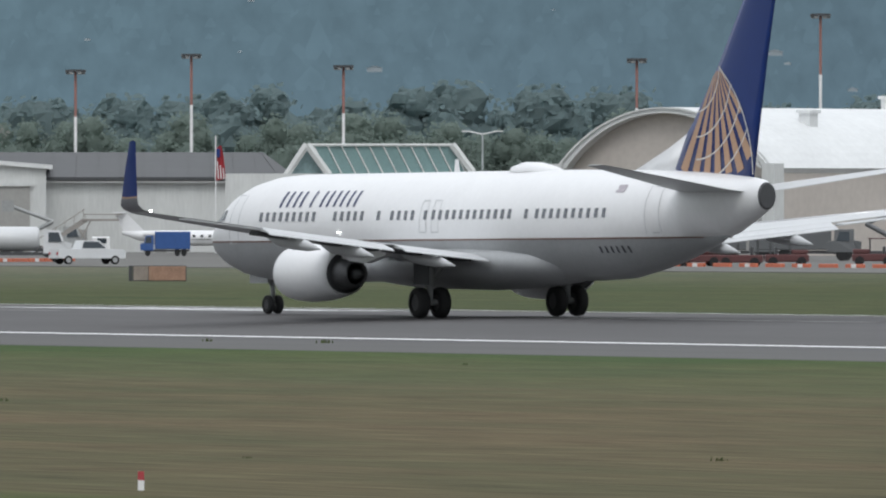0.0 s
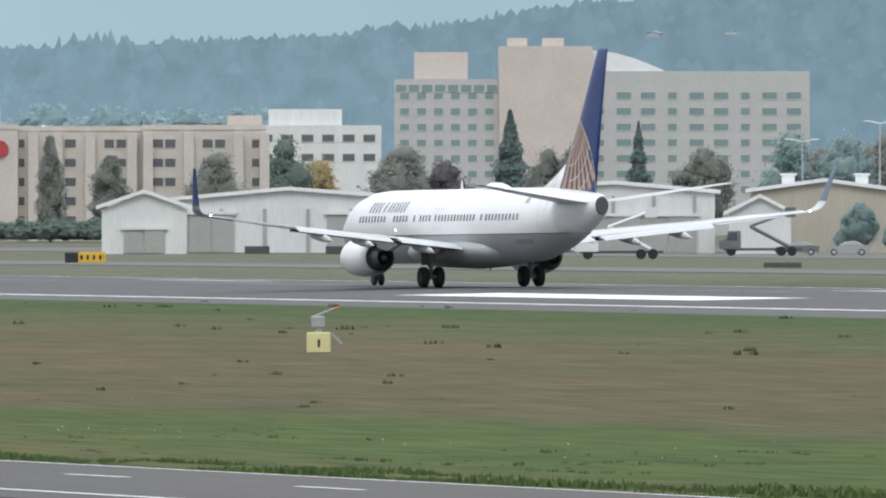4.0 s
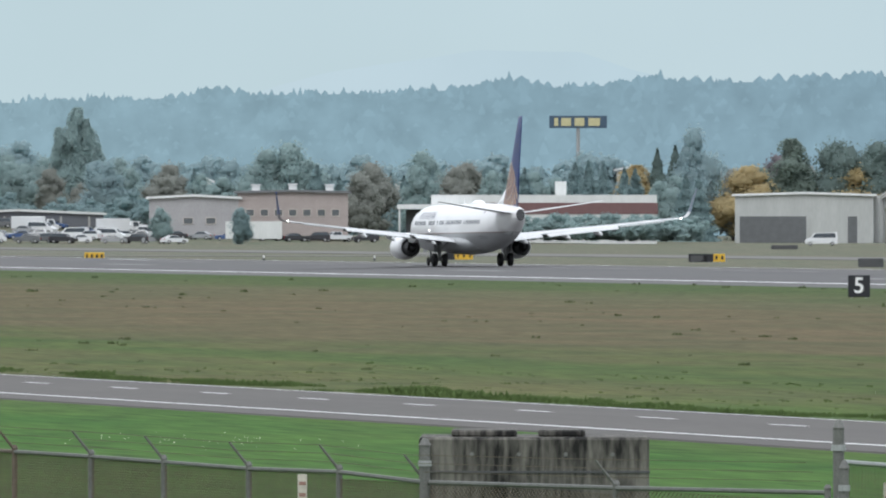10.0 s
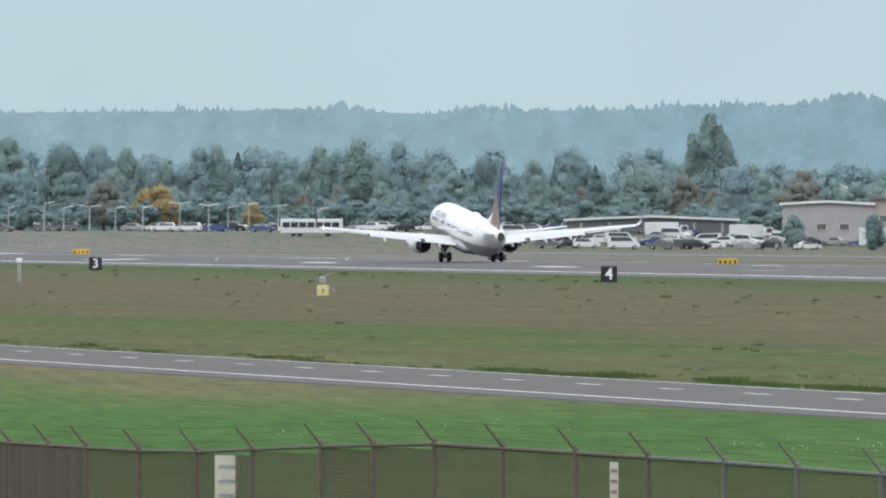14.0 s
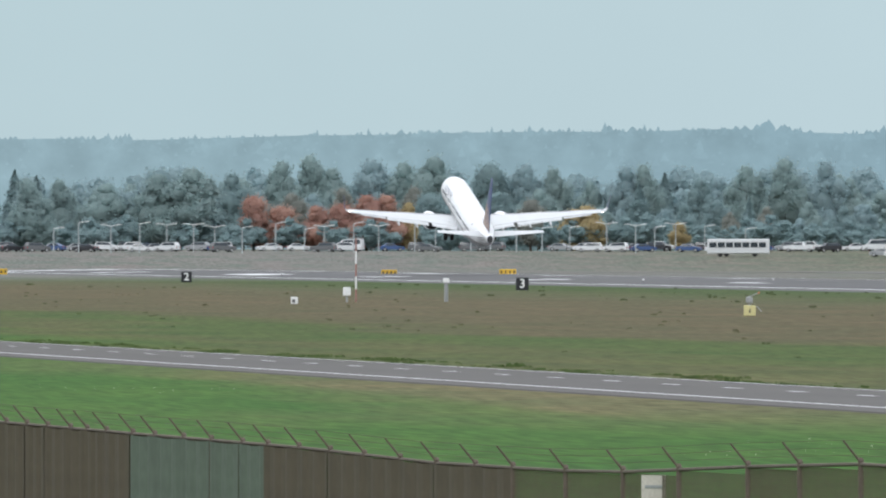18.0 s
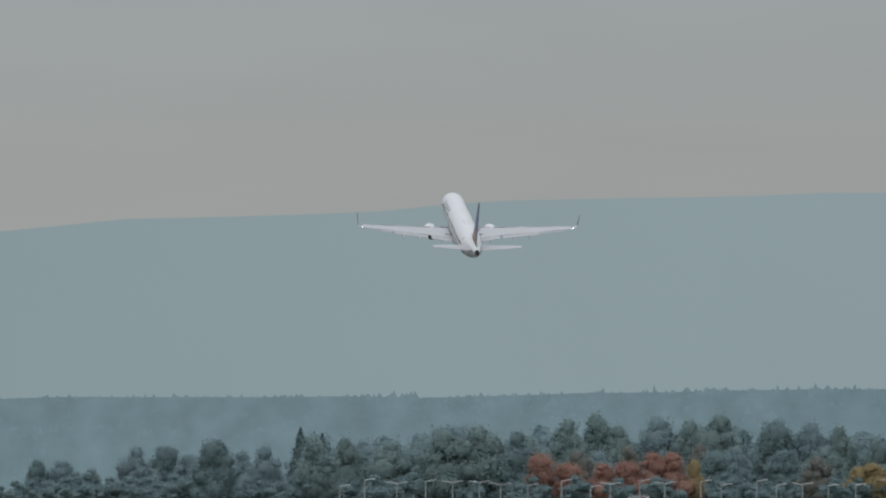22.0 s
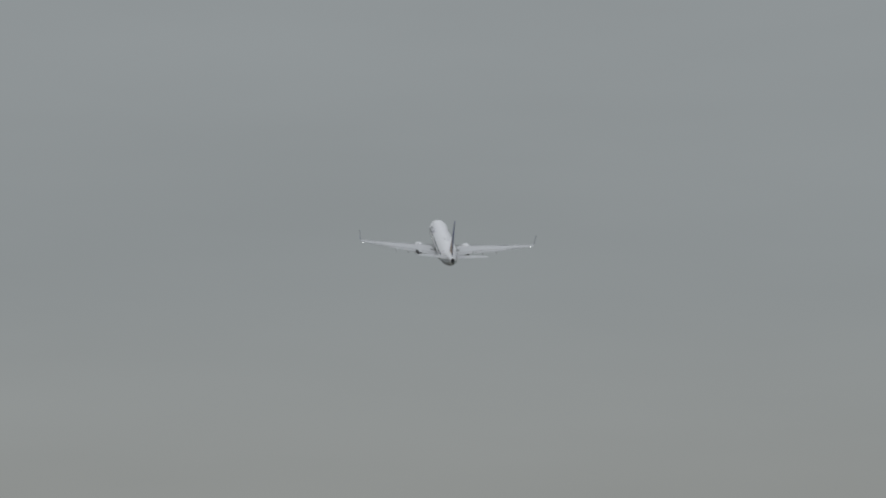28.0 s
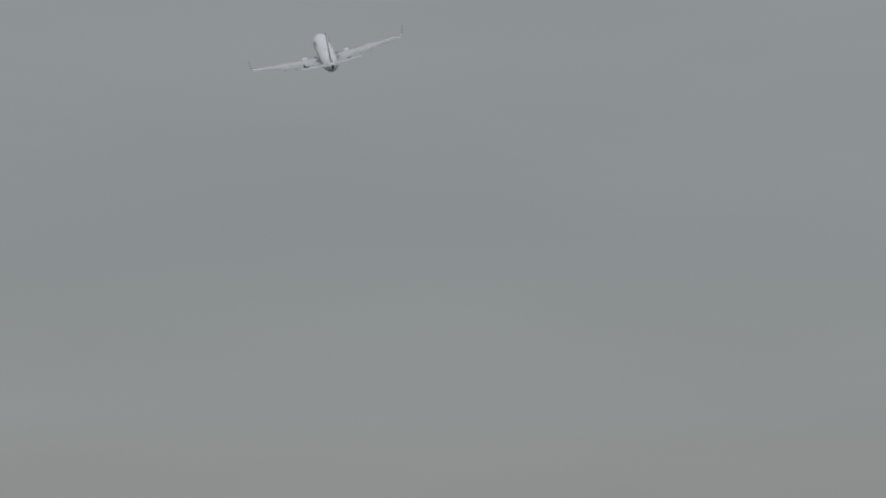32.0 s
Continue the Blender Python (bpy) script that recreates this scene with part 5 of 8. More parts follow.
# -- beige sheds past the car park
shed("beige_warehouse", site(21.380, 1600), 23.38, 6.84, 6.96, 25, WALL_BEIGE, ROOF_PALE, "beige ribbed metal warehouse with a pale roof edge", posts=14)
shed("beige_workshop", site(22.155, 1610), 10.22, 6.67, 6.98, 20, WALL_BEIGE, ROOF_PALE, "small beige workshop with grey roller doors", doors=((-4.5, 1.5, 3.4, 3),), windows=((3.2, 1.4, 1.2, 1.0),))
shed("white_roofed_shed", site(20.793, 1590), 16.02, 6.64, 7.74, 25, WALL_BEIGE, ROOF_PALE, "beige shed under a bright white roof", vents=2)
shed("white_gabled_shed", site(20.523, 1560), 6.60, 4.14, 6.00, 20, WALL_WHITE, ROOF_PALE, "small white gabled shed")
shed("long_white_hangar", site(18.645, 1600), 42.46, 5.12, 6.84, 30, WALL_WHITE, ROOF_PALE, "long low white hangar with grey door posts", posts=9, peak=0.45, doors=((-18, -8, 4.2, 4), (2, 16, 4.2, 5)))
shed("white_hangar_block", site(19.913, 1580), 21.88, 6.51, 7.48, 30, WALL_WHITE, ROOF_PALE, "white hangar block with a shallow roof", posts=5, doors=((-9, 9, 4.0, 6),))
shed("pale_shed", site(17.964, 1560), 9.00, 4.80, 6.48, 14, WALL_WHITE, ROOF_PALE, "pale shed with a slatted grey door", doors=((-2.2, 2.2, 2.6, 2),))


def tiers(root, x0, x1, n, z0, dz, rows, w, h, y=0.0, glass=None):
    for r in range(rows):
        for k in range(n):
            window(root, x0 + (x1 - x0) * k / max(1, n - 1), z0 + dz * r, w, h, y, glass)


def build_hotel():
    """Five-storey tan hotel; local x in metres from its left end."""
    root = thing("hotel", None, None, site(16.336, 2250), "five-storey tan plaster hotel with a round red emblem", "building")
    s = 0.08654
    top = 17.05
    # bays stand forward in turn
    for k, (a, b, y, zt) in enumerate(((0, 150, 2, 16.88), (150, 300, 0, 17.05), (300, 395, 3, 17.22), (395, 470, -2, 17.65), (470, 690, 1, 17.39), (690, 910, 0, 17.57))):
        part("wall_bay", bx(a * s, b * s - 0.03, y, y + 16, 0, zt), WALL_TAN, root)
        part("parapet", bx(a * s - 0.05, b * s - 0.02, y - 0.15, y - 0.005, zt - 0.5, zt + 0.25), WALL_TAN, root)
    part("penthouse", bx(175 * s, 280 * s, 6, 14, 17.05 + 0.3, 20.08), WALL_TAN, root)
    part("penthouse", bx(315 * s, 440 * s, 5, 14, 17.22 + 0.3, 20.60), WALL_PINK, root)
    part("penthouse", bx(75 * s, 130 * s, 6, 12, 16.88 + 0.3, 18.61), WALL_TAN, root)
    part("penthouse", bx(845 * s, 905 * s, 6, 12, 17.57 + 0.3, 19.30), WALL_PINK, root)
    dz = 34 * s
    z0 = 5.37
    for x, w, y in ((45, 0.9, 2), (90, 0.9, 2), (130, 0.9, 2), (174, 0.7, 0), (184, 0.7, 0), (226, 0.7, 0), (237, 0.7, 0), (254, 0.8, 0), (340, 0.9, 3), (477, 1.1, 1), (563, 1.9, 1), (632, 1.7, 1), (653, 1.7, 1), (718, 1.8, 0), (740, 1.8, 0), (806, 1.8, 0), (828, 1.8, 0), (893, 1.7, 0)):
        for r in range(5):
            window(root, x * s, z0 - dz + dz * r, w, 1.5, y - 0.03)
    for x, y in ((4, 2), (66, 2), (110, 2), (148, 2), (160, 0), (205, 0), (268, 0), (296, 0), (308, 3), (372, 3), (497, 1), (540, 1), (598, 1), (672, 1), (700, 0), (772, 0), (860, 0), (906, 0)):
        part("pilaster", bx(x * s - 0.75, x * s + 0.75, y - 1.7, y - 0.01, 0, 16.53), WALL_TAN, root)
    bm = bmesh.new()
    rod(bm, (438 * s, -2.02, 14.11), (438 * s, -2.35, 14.11), 1.3, 24)
    part("round_emblem", bm, RED, root, "round red emblem")
    for x in (20, 62, 105, 160, 210, 300, 385, 470, 515):
        part("roof_lamp", bx(x * s - 0.12, x * s + 0.12, -0.3 if x < 395 and x > 150 else 1.6, 0 if x < 395 and x > 150 else 1.9, top + 0.4, top + 0.62), LAMP_WHITE, root, "lit roof edge lamp")
    # older wing
    wing_ = thing("hotel_annex", None, None, site(15.855, 2240), "three-storey cream hotel wing with a grey hipped roof", "building")
    wd = 21.54
    zt = 12.51
    part("wall", bx(0, wd, 0, 16, 0, zt), WALL_TAN, wing_)
    part("cornice", bx(-0.5, wd + 0.5, -0.5, -0.02, zt - 0.5, zt + 0.3), WALL_TAN, wing_)
    part("roof", prism(bmesh.new(), [(-0.6, zt + 0.31), (wd * 0.62, zt + 0.31), (wd * 0.6, 15.10), (2.2, 15.10)], 0, 16), ROOF_GREY, wing_)
    part("attic_block", bx(wd * 0.57, wd + 0.2, -0.4, 16, zt + 0.32, 16.13), WALL_TAN, wing_)
    for r in range(3):
        for x in (20, 45, 58, 82, 95, 120, 160, 178, 215, 236):
            window(wing_, x * 0.0862, 2.2 + r * 3.1, 0.9, 1.7, y=-0.04)
    # white block behind
    blk = thing("office_block", None, None, site(18.645, 2500), "white office block with a dark window band", "building")
    part("wall", bx(-12.50, 12.50, 0, 15, 0, 19.21), WALL_WHITE, blk)
    part("roof_block", bx(-6.73, 5.77, 3, 12, 19.21 + 0.01, 22.00), WALL_WHITE, blk)
    for r in range(2):
        for k in range(7):
            window(blk, -10.58 + k * 3.5, 16.33 - r * 3.3, 2.2, 1.4, y=-0.05)


# tower walls are greyed to paint in the haze before them
WALL_TOWER = mat("haze_greyed_plaster", (0.44, 0.44, 0.43), 0.85, var=0.1, scale=0.2)


def build_tower():
    s = 0.10769
    root = thing("tower_hotel", None, None, site(19.004, 2800), "tall pinkish tower hotel with teal window bands", "building")
    zl, zc, zr = 29.81, 36.05, 31.32
    part("wing_block", bx(0, 185 * s, 0, 20, 0, zl), WALL_TOWER, root)
    part("core_block", bx(185 * s + 0.02, 350 * s, -2, 20, 0, zc), WALL_PINK, root)
    part("wing_block", bx(350 * s + 0.02, 735 * s, 0, 20, 0, zr), WALL_TOWER, root)
    part("penthouse", bx(35 * s, 130 * s, 5, 14, zl + 0.01, 34.98), WALL_PINK, root)
    for a, b in ((200, 235), (262, 300)):
        part("roof_block", bx(a * s, b * s, 2, 10, zc + 0.01, zc + 1.6), WALL_PINK, root)
    n = 12
    arc = [(350 * s + 130 * s * k / n, zr + 3.9 * math.sin(math.pi * (0.5 + 0.5 * k / n))) for k in range(n + 1)]
    part("vaulted_roof", prism(bmesh.new(), [(350 * s + 0.05, zr + 0.01)] + arc, 0.5, 18), ROOF_PALE, root, "white curved roof")
    for r in range(8):
        for k in range(6):
            window(root, (18 + 30 * k) * s, 5 + r * 2.98, 1.9, 1.45, y=-0.04, glass=WIN_TEAL)
        for k in range(9):
            window(root, (363 + 43 * k) * s, 5 + r * 2.98, 3.0 if k % 3 else 1.9, 1.5, y=-0.04, glass=WIN_TEAL)
    for k in range(8):
        window(root, (12 + 23 * k) * s, zl - 2.6, 2.2, 1.6, y=-0.04, glass=WIN_TEAL)


build_hotel()
build_tower()

# -- arched hangar, store and sign further along
vault("white_arched_hangar", site(14.131, 2700, 0, -32), 34, 13.02, 8.34, 103, WALL_PALE, ROOF_CREAM, "long white arched hangar with a barrel roof", doors=False, lunette=True)
annex = shed("hangar_annex", site(13.502, 2690), 25.35, 8.64, 9.0, 20, WALL_PALE, ROOF_PALE, "flat grey hangar annex with a pale roof edge", posts=0)

part("bay_shade_panel", bx(-11.8, 0.4, -0.12, -0.02, 0.05, 4.9), INTERIOR_SHADE, annex, "dark panel painted as the shade in an open bay")
for X_ in (-12.0, 0.6):
    part("bay_post", bx(X_ - 0.2, X_ + 0.2, -0.3, -0.13, 0, 4.9), WALL_PALE, annex)
part("doorway", bx(8.0, 9.7, -0.12, -0.02, 0.05, 4.9), INTERIOR_SHADE, annex, "dark panel painted as doorway shade")


def build_store():
    root = thing("store_building", None, None, site(12.328, 2620), "low white store with a dark red band", "building")
    w = 32.25
    zt = 8.73
    part("wall", bx(-w / 2, w / 2 + 8, 0, 25, 0, zt), WALL_WHITE, root)
    part("red_band", bx(-w / 2 + 7.5, w / 2 + 8.2, -0.15, -0.01, 5.31, 7.32), mat("dark_red_band", (0.16, 0.085, 0.085), 0.6, var=0.15), root, "dark red band")
    part("canopy", bx(-w / 2 - 6, -w / 2 + 7.4, -5, -0.02, 6.21, 7.02), ROOF_PALE, root)
    # solid dark panel, painted as the shade of an opening
    part("opening", bx(-w / 2 - 4.5, -w / 2 + 3, -0.3, -0.02, 0, 6.11), DARKGREY, root, "dark panel painted as the shade under the canopy")
    part("roof_unit", bx(6, 8, 5, 8, zt, zt + 2.4), WALL_WHITE, root)
    for x in (-w / 2 - 5.6, -w / 2 + 7):
        part("canopy_post", bx(x - 0.15, x + 0.15, -4.9, -4.6, 0, 6.21), WALL_WHITE, root)


def build_store_sign():
    root = thing("roadside_sign", None, None, site(12.563, 3300), "tall roadside sign with yellow shapes on dark blue", "sign")
    w, z0, z1 = 12.95, 24.81, 27.60
    part("pole", rod(bmesh.new(), (0, 0.6, 0), (0, 0.6, z0 + 0.5), 0.42, 10), STEEL, root)
    part("board", bx(-w / 2, w / 2, 0, 0.8, z0, z1), mat("sign_slate_blue", (0.05, 0.085, 0.13), 0.6, var=0.1), root)
    sh = mat("pale_yellow_sign_shape", (0.50, 0.46, 0.26), 0.6, var=0.1)
    for k, (x, ww) in enumerate(((-4.9, 0.9), (-2.7, 2.2), (0.3, 2.2), (3.6, 2.6))):
        part("sign_shape", bx(x - ww / 2, x + ww / 2, -0.1, -0.01, z0 + 0.5, z1 - 0.5), sh, root)


build_store()
build_store_sign()
shed("grey_shop_building", site(10.966, 2580, 1.5), 15.68, 7.97 - 1.5, 8.37 - 1.5, 18, mat("grey_lilac_plaster", (0.36, 0.35, 0.36), 0.85, var=0.15, scale=0.4), ROOF_PALE, "low grey shop building with a pale roof edge", windows=[(x, 2.0, 1.8, 1.2) for x in (-5, -1, 3)])
shed("brown_brick_building", site(11.377, 2580, 1.5), 19.45, 8.97 - 1.5, 9.16 - 1.5, 20, WALL_BROWN, ROOF_GREY, "low pinkish brown brick building with square windows", windows=[(x, 3.4, 1.5, 1.3) for x in (-7.5, -5, -2.5, 0, 2.5, 5, 7.5)], vents=3)
thing("boundary_wall", bx(-4.89, 4.89, 0, 0.3, 0, 3.0), WALL_WHITE, site(11.215, 2545, 1.0), "plain white low wall before the shops", "wall")
shed("white_shed_row", site(10.238, 2640, 3.0), 30.46, 2.2, 2.8, 12, WALL_GREY, WALL_WHITE, "low white shed row behind parked cars", posts=6)
for X_, D_, w_, zt_, dz_ in ((12.140, 3200, 9, 14.0, 4.0), (11.318, 3150, 4, 14.5, 3.5), (11.011, 3100, 3, 13, 3), (11.835, 3050, 3, 12, 4), (12.798, 3250, 8, 16, 3)):
    shed("distant_white_building", site(X_, D_), w_, zt_ - 1, zt_, 8, WALL_WHITE, ROOF_PALE, "distant white building among trees", windows=((-1, zt_ - 3, 1.0, 1.0),))

# -- houses on the hillside
def hill_house(deg, r, z, w):
    shed("hillside_house", site(deg, r, z, rnd_h.uniform(-50, 50)) @ Matrix.Diagonal((w / 14, w / 14, w / 14, 1)), 14, 3.6, 5.6, 9, HOUSE_WALL, HOUSE_ROOF, "pale house on the wooded hillside")


# wall colour carries painted haze: a blue-grey tone for distance
HOUSE_WALL = mat("hazed_house_wall", (0.33, 0.37, 0.39), 0.8, var=0.25, scale=0.4, spread=0.4)
HOUSE_ROOF = mat("pale_house_roof", (0.34, 0.36, 0.37), 0.8, var=0.25, scale=0.4, spread=0.4)
rnd_h = random.Random(3)
for k in range(64):
    a = rnd_h.uniform(18.6, 33)
    u = rnd_h.random()
    r = 3650 + 600 * u
    hr = ridge_profile(RIDGE, a) - 2.5
    kk = (0.2 * (r - 3500) / 200) if r < 3700 else (0.2 + 0.32 * (r - 3700) / 300) if r < 4000 else (0.52 + 0.3 * (r - 4000) / 250)
    hill_house(a, (r - 15) / VIEW_SCALE, hr * kk + 0.4, rnd_h.choice((0.9, 1.3, 1.8, 2.6, 4.2)))


def build_water_tower():
    root = thing("water_tower", None, None, site(21.244, 3600, 12), "pale water tower on legs above the trees", "water tower")
    bm = bmesh.new()
    bmesh.ops.create_uvsphere(bm, u_segments=16, v_segments=10, radius=2.0)
    part("tank", bm, HOUSE_WALL, root, smooth=True, m=Matrix.Translation((0, 0, 55.73 - 12)))
    for s in range(6):
        a = s * math.pi / 3
        part("leg", rod(bmesh.new(), (1.5 * math.cos(a), 1.5 * math.sin(a), 0), (1.2 * math.cos(a), 1.2 * math.sin(a), 54.35 - 12), 0.09, 5), STEEL, root)


build_water_tower()
# ---------------------------------------------------------------- trees
BARK = mat("grey_brown_bark", (0.10, 0.085, 0.07), 0.9, var=0.25, scale=2)


def leaf_mat(name, col, tint=None):
    """Thin leaves: some of the light passes through them."""
    m = mat(name, col, 0.8, var=0.16, scale=0.3, spread=0.25, tint=tint)
    b = m.node_tree.nodes["Principled BSDF"]
    b.inputs["Transmission Weight"].default_value = 0.0
    b.inputs["Subsurface Weight"].default_value = 0.0
    b.inputs["Specular IOR Level"].default_value = 0.15
    n, l = m.node_tree.nodes, m.node_tree.links
    tr, add = n.new("ShaderNodeBsdfTranslucent"), n.new("ShaderNodeMixShader")
    add.inputs[0].default_value = 0.55
    l.new(b.inputs["Base Color"].links[0].from_socket, tr.inputs[0])
    l.new(b.outputs[0], add.inputs[1])
    l.new(tr.outputs[0], add.inputs[2])
    l.new(add.outputs[0], n["Material Output"].inputs[0])
    return m


# Leaf colours are paled, most of them towards blue, to paint in distance haze.
LEAF = {
    "moss": leaf_mat("dull_moss_green_leaves", (0.245, 0.305, 0.27)),
    "fir": leaf_mat("dark_fir_needles", (0.225, 0.295, 0.28)),
    "green": leaf_mat("dull_green_leaves", (0.345, 0.445, 0.44)),
    "dark": leaf_mat("dark_conifer_needles", (0.295, 0.395, 0.405)),
    "olive": leaf_mat("olive_brown_leaves", (0.33, 0.345, 0.315)),
    "yellow": leaf_mat("yellow_autumn_leaves", (0.52, 0.43, 0.25)),
    "red": leaf_mat("red_autumn_leaves", (0.50, 0.29, 0.26), (0.54, 0.37, 0.29)),
    "haze": leaf_mat("haze_painted_leaves", (0.36, 0.47, 0.495)),
    "mist": leaf_mat("mist_painted_leaves", (0.215, 0.285, 0.29)),
    "purple": leaf_mat("dark_purple_leaves", (0.245, 0.225, 0.24)),
}


def crown_mesh(shape, leaf, seed, n):
    """A crown one unit high: a leafy inner mass under small leaf clumps that face outwards, with gaps and an uneven outline."""
    rnd = random.Random(seed)
    verts, faces = [], []
    size = 0.0105 if n > 2500 else 0.017

    def clump(c, out, r):
        a = (out.normalized() + Vector((rnd.gauss(0, 0.6), rnd.gauss(0, 0.6), rnd.gauss(0, 0.6)))).normalized()
        b = a.orthogonal().normalized()
        d = a.cross(b)
        k = len(verts)
        m = rnd.choice((4, 5))
        for q in range(m):
            t = q * 2 * math.pi / m + rnd.uniform(-0.4, 0.4)
            verts.append(c + (b * math.cos(t) + d * math.sin(t)) * r * rnd.uniform(0.65, 1.25))
        faces.append(tuple(range(k, k + m)))

    def skin(surface, nu, nv):
        """A closed rough skin over surface(u, v), u round and v up, both from 0 to 1."""
        k = len(verts)
        for j in range(nv + 1):
            for i in range(nu):
                verts.append(surface(i / nu, j / nv))
        for j in range(nv):
            for i in range(nu):
                faces.append((k + j * nu + i, k + j * nu + (i + 1) % nu, k + (j + 1) * nu + (i + 1) % nu, k + (j + 1) * nu + i))

    def ball(c, r):
        def at(u, v):
            d = Vector((math.cos(u * 6.2832) * math.sin(v * 3.1416), math.sin(u * 6.2832) * math.sin(v * 3.1416), -math.cos(v * 3.1416)))
            return c + d * r * (0.9 + 0.5 * noise.noise(c * 9 + d * 2.2 + Vector((seed, 0, 0))) + 0.35 * noise.noise(c * 5 + d * 5.5 + Vector((0, seed, 0))))
        return at

    if shape in ("conifer", "column"):
        if shape == "conifer":
            def at(u, v):
                t = u * 6.2832
                r = (1 - v) * 0.2 * (1 + 0.2 * math.sin(v * 38) + 0.5 * noise.noise((math.cos(t) * 1.6, math.sin(t) * 1.6, v * 11 + seed))) + 0.004
                return Vector((r * math.cos(t), r * math.sin(t), 0.05 + 0.95 * v - r * 0.25))
        else:
            def at(u, v):
                t = u * 6.2832
                r = 0.15 * math.sin(math.pi * (0.1 + 0.87 * v ** 0.8)) ** 0.7 * (1 + 0.3 * math.sin(v * 17 + seed) * math.sin(t * 2 + seed) + 0.7 * noise.noise((math.cos(t) * 1.5, math.sin(t) * 1.5, v * 9 + seed)))
                return Vector((r * math.cos(t) + 0.02 * math.sin(v * 9 + seed), r * math.sin(t), 0.04 + 0.94 * v))
        skin(lambda u, v: at(u, v).lerp(Vector((0, 0, at(u, v).z)), 0.28), 12, 26)
        core = len(faces)
        for _ in range(n):
            v = rnd.random() ** (1.35 if shape == "conifer" else 1.0)
            p = at(rnd.random(), v)
            out = Vector((p.x, p.y, 0.25 * math.hypot(p.x, p.y) + 0.02))
            clump(Vector((p.x, p.y, 0)) * rnd.triangular(0.72, 1.18, 0.95) + Vector((0, 0, p.z)), out, size * 1.15 * (1.25 - 0.6 * v) * rnd.uniform(0.7, 1.3))
    else:
        blobs = []
        for _ in range(26 if shape == "round" else 14):
            z = rnd.uniform(0.14, 0.8)
            rr = 0.27 * math.sin(math.pi * min(0.97, 0.25 + z * 0.8)) if shape == "round" else 0.3
            t = rnd.uniform(0, 2 * math.pi)
            k = rnd.uniform(0.2, 1)
            blobs.append((Vector((rr * k * math.cos(t), rr * k * math.sin(t), z if shape == "round" else rnd.uniform(0.25, 0.7))), rnd.choice((0.07, 0.1, 0.13, 0.18))))
        blobs.append((Vector((0, 0, 0.84)), 0.13))
        blobs.append((Vector((0, 0, 0.45)), 0.27))
        skins = [ball(c, r) for c, r in blobs]
        for at, (c, r) in zip(skins, blobs):
            skin(lambda u, v: c.lerp(at(u, v), 0.78), 10, 6)
        core = len(faces)
        weight = [b[1] ** 1.6 for b in blobs]
        for i in range(n):
            q = rnd.choices(range(len(blobs)), weight)[0]
            c, r = blobs[q]
            p = skins[q](rnd.random(), math.acos(rnd.uniform(-0.95, 0.98)) / math.pi)
            clump(c + (p - c) * rnd.triangular(0.76, 1.16, 0.95), p - c, size * rnd.uniform(0.6, 1.5))
    me = bpy.data.meshes.new("crown")
    me.from_pydata(verts, [], faces)
    me.materials.append(LEAF[leaf])
    me.polygons.foreach_set("use_smooth", [k < core for k in range(len(faces))])
    return me


def trunk_mesh(shape, seed):
    rnd = random.Random(seed)
    bm = bmesh.new()
    top = 0.92 if shape in ("conifer", "column") else 0.6
    rod(bm, (0, 0, 0), (0, 0, top * 0.5), 0.022, 8, 0.015)
    rod(bm, (0, 0, top * 0.5), (0, 0, top), 0.015, 6, 0.004)
    if shape == "round":
        for k in range(6):
            t = k * 1.05 + rnd.uniform(-0.3, 0.3)
            z = rnd.uniform(0.15, 0.4)
            rod(bm, (0, 0, z), (0.2 * math.cos(t), 0.2 * math.sin(t), z + rnd.uniform(0.15, 0.3)), 0.009, 5, 0.003)
    return mesh("trunk", bm, BARK)


TREE = {}


def tree(kind, leaf, m, h, width=1.0, name="tree", label=""):
    """A tree h metres high at m; each sort is built once and copied."""
    key = (kind, leaf)
    sorts = TREE.setdefault(key, [])
    if len(sorts) < (3 if leaf in ("green", "dark", "olive", "haze") else 2):
        seed = len(kind) * 31 + len(leaf) * 7 + len(sorts)
        crown, trunk = crown_mesh(kind, leaf, seed, {"round": 9500, "conifer": 4200, "column": 5200, "bush": 3200}[kind]), trunk_mesh("bush" if kind == "bush" else kind, seed)
        sorts.append((crown, trunk))
        crown, trunk = sorts[-1]
    else:
        crown, trunk = sorts[tree_rnd.randrange(len(sorts))]
    colour = {"moss": "dull moss-green leafy tree", "fir": "dark green fir", "green": "dull green leafy tree", "dark": "dark green conifer", "olive": "olive brown autumn tree", "yellow": "bright yellow autumn tree", "red": "orange-red autumn tree", "haze": "haze-painted blue-green tree", "purple": "dark purple-leaved tree"}[leaf]
    ob = tagged(new("bush" if kind == "bush" else "tree"), label or (colour + {"conifer": " with a pointed crown", "column": " with a tall narrow crown", "bush": " growing low and broad", "round": " with a broad uneven crown"}[kind]), "bush" if kind == "bush" else "tree")
    ob.matrix_basis = m @ pose(0, 0, 0, 0, 0, tree_rnd.uniform(0, 360)) @ Matrix.Diagonal((h * width, h * width, h, 1))
    c = new("crown", crown)
    c.parent = ob
    t = new("trunk", trunk)
    t.parent = ob
    return ob


tree_rnd = random.Random(11)


def ground_site(deg, r):
    m = site(deg, r)
    m.translation.z = ground_z(m.translation.x, m.translation.y) - 0.1
    return m


def plant(deg, r, top, kind="round", leaf="green", width=1.0):
    """A tree whose tip reaches the height top above the airfield."""
    m = ground_site(deg, r)
    tree(kind, leaf, m, max(1.5, top - m.translation.z), width)


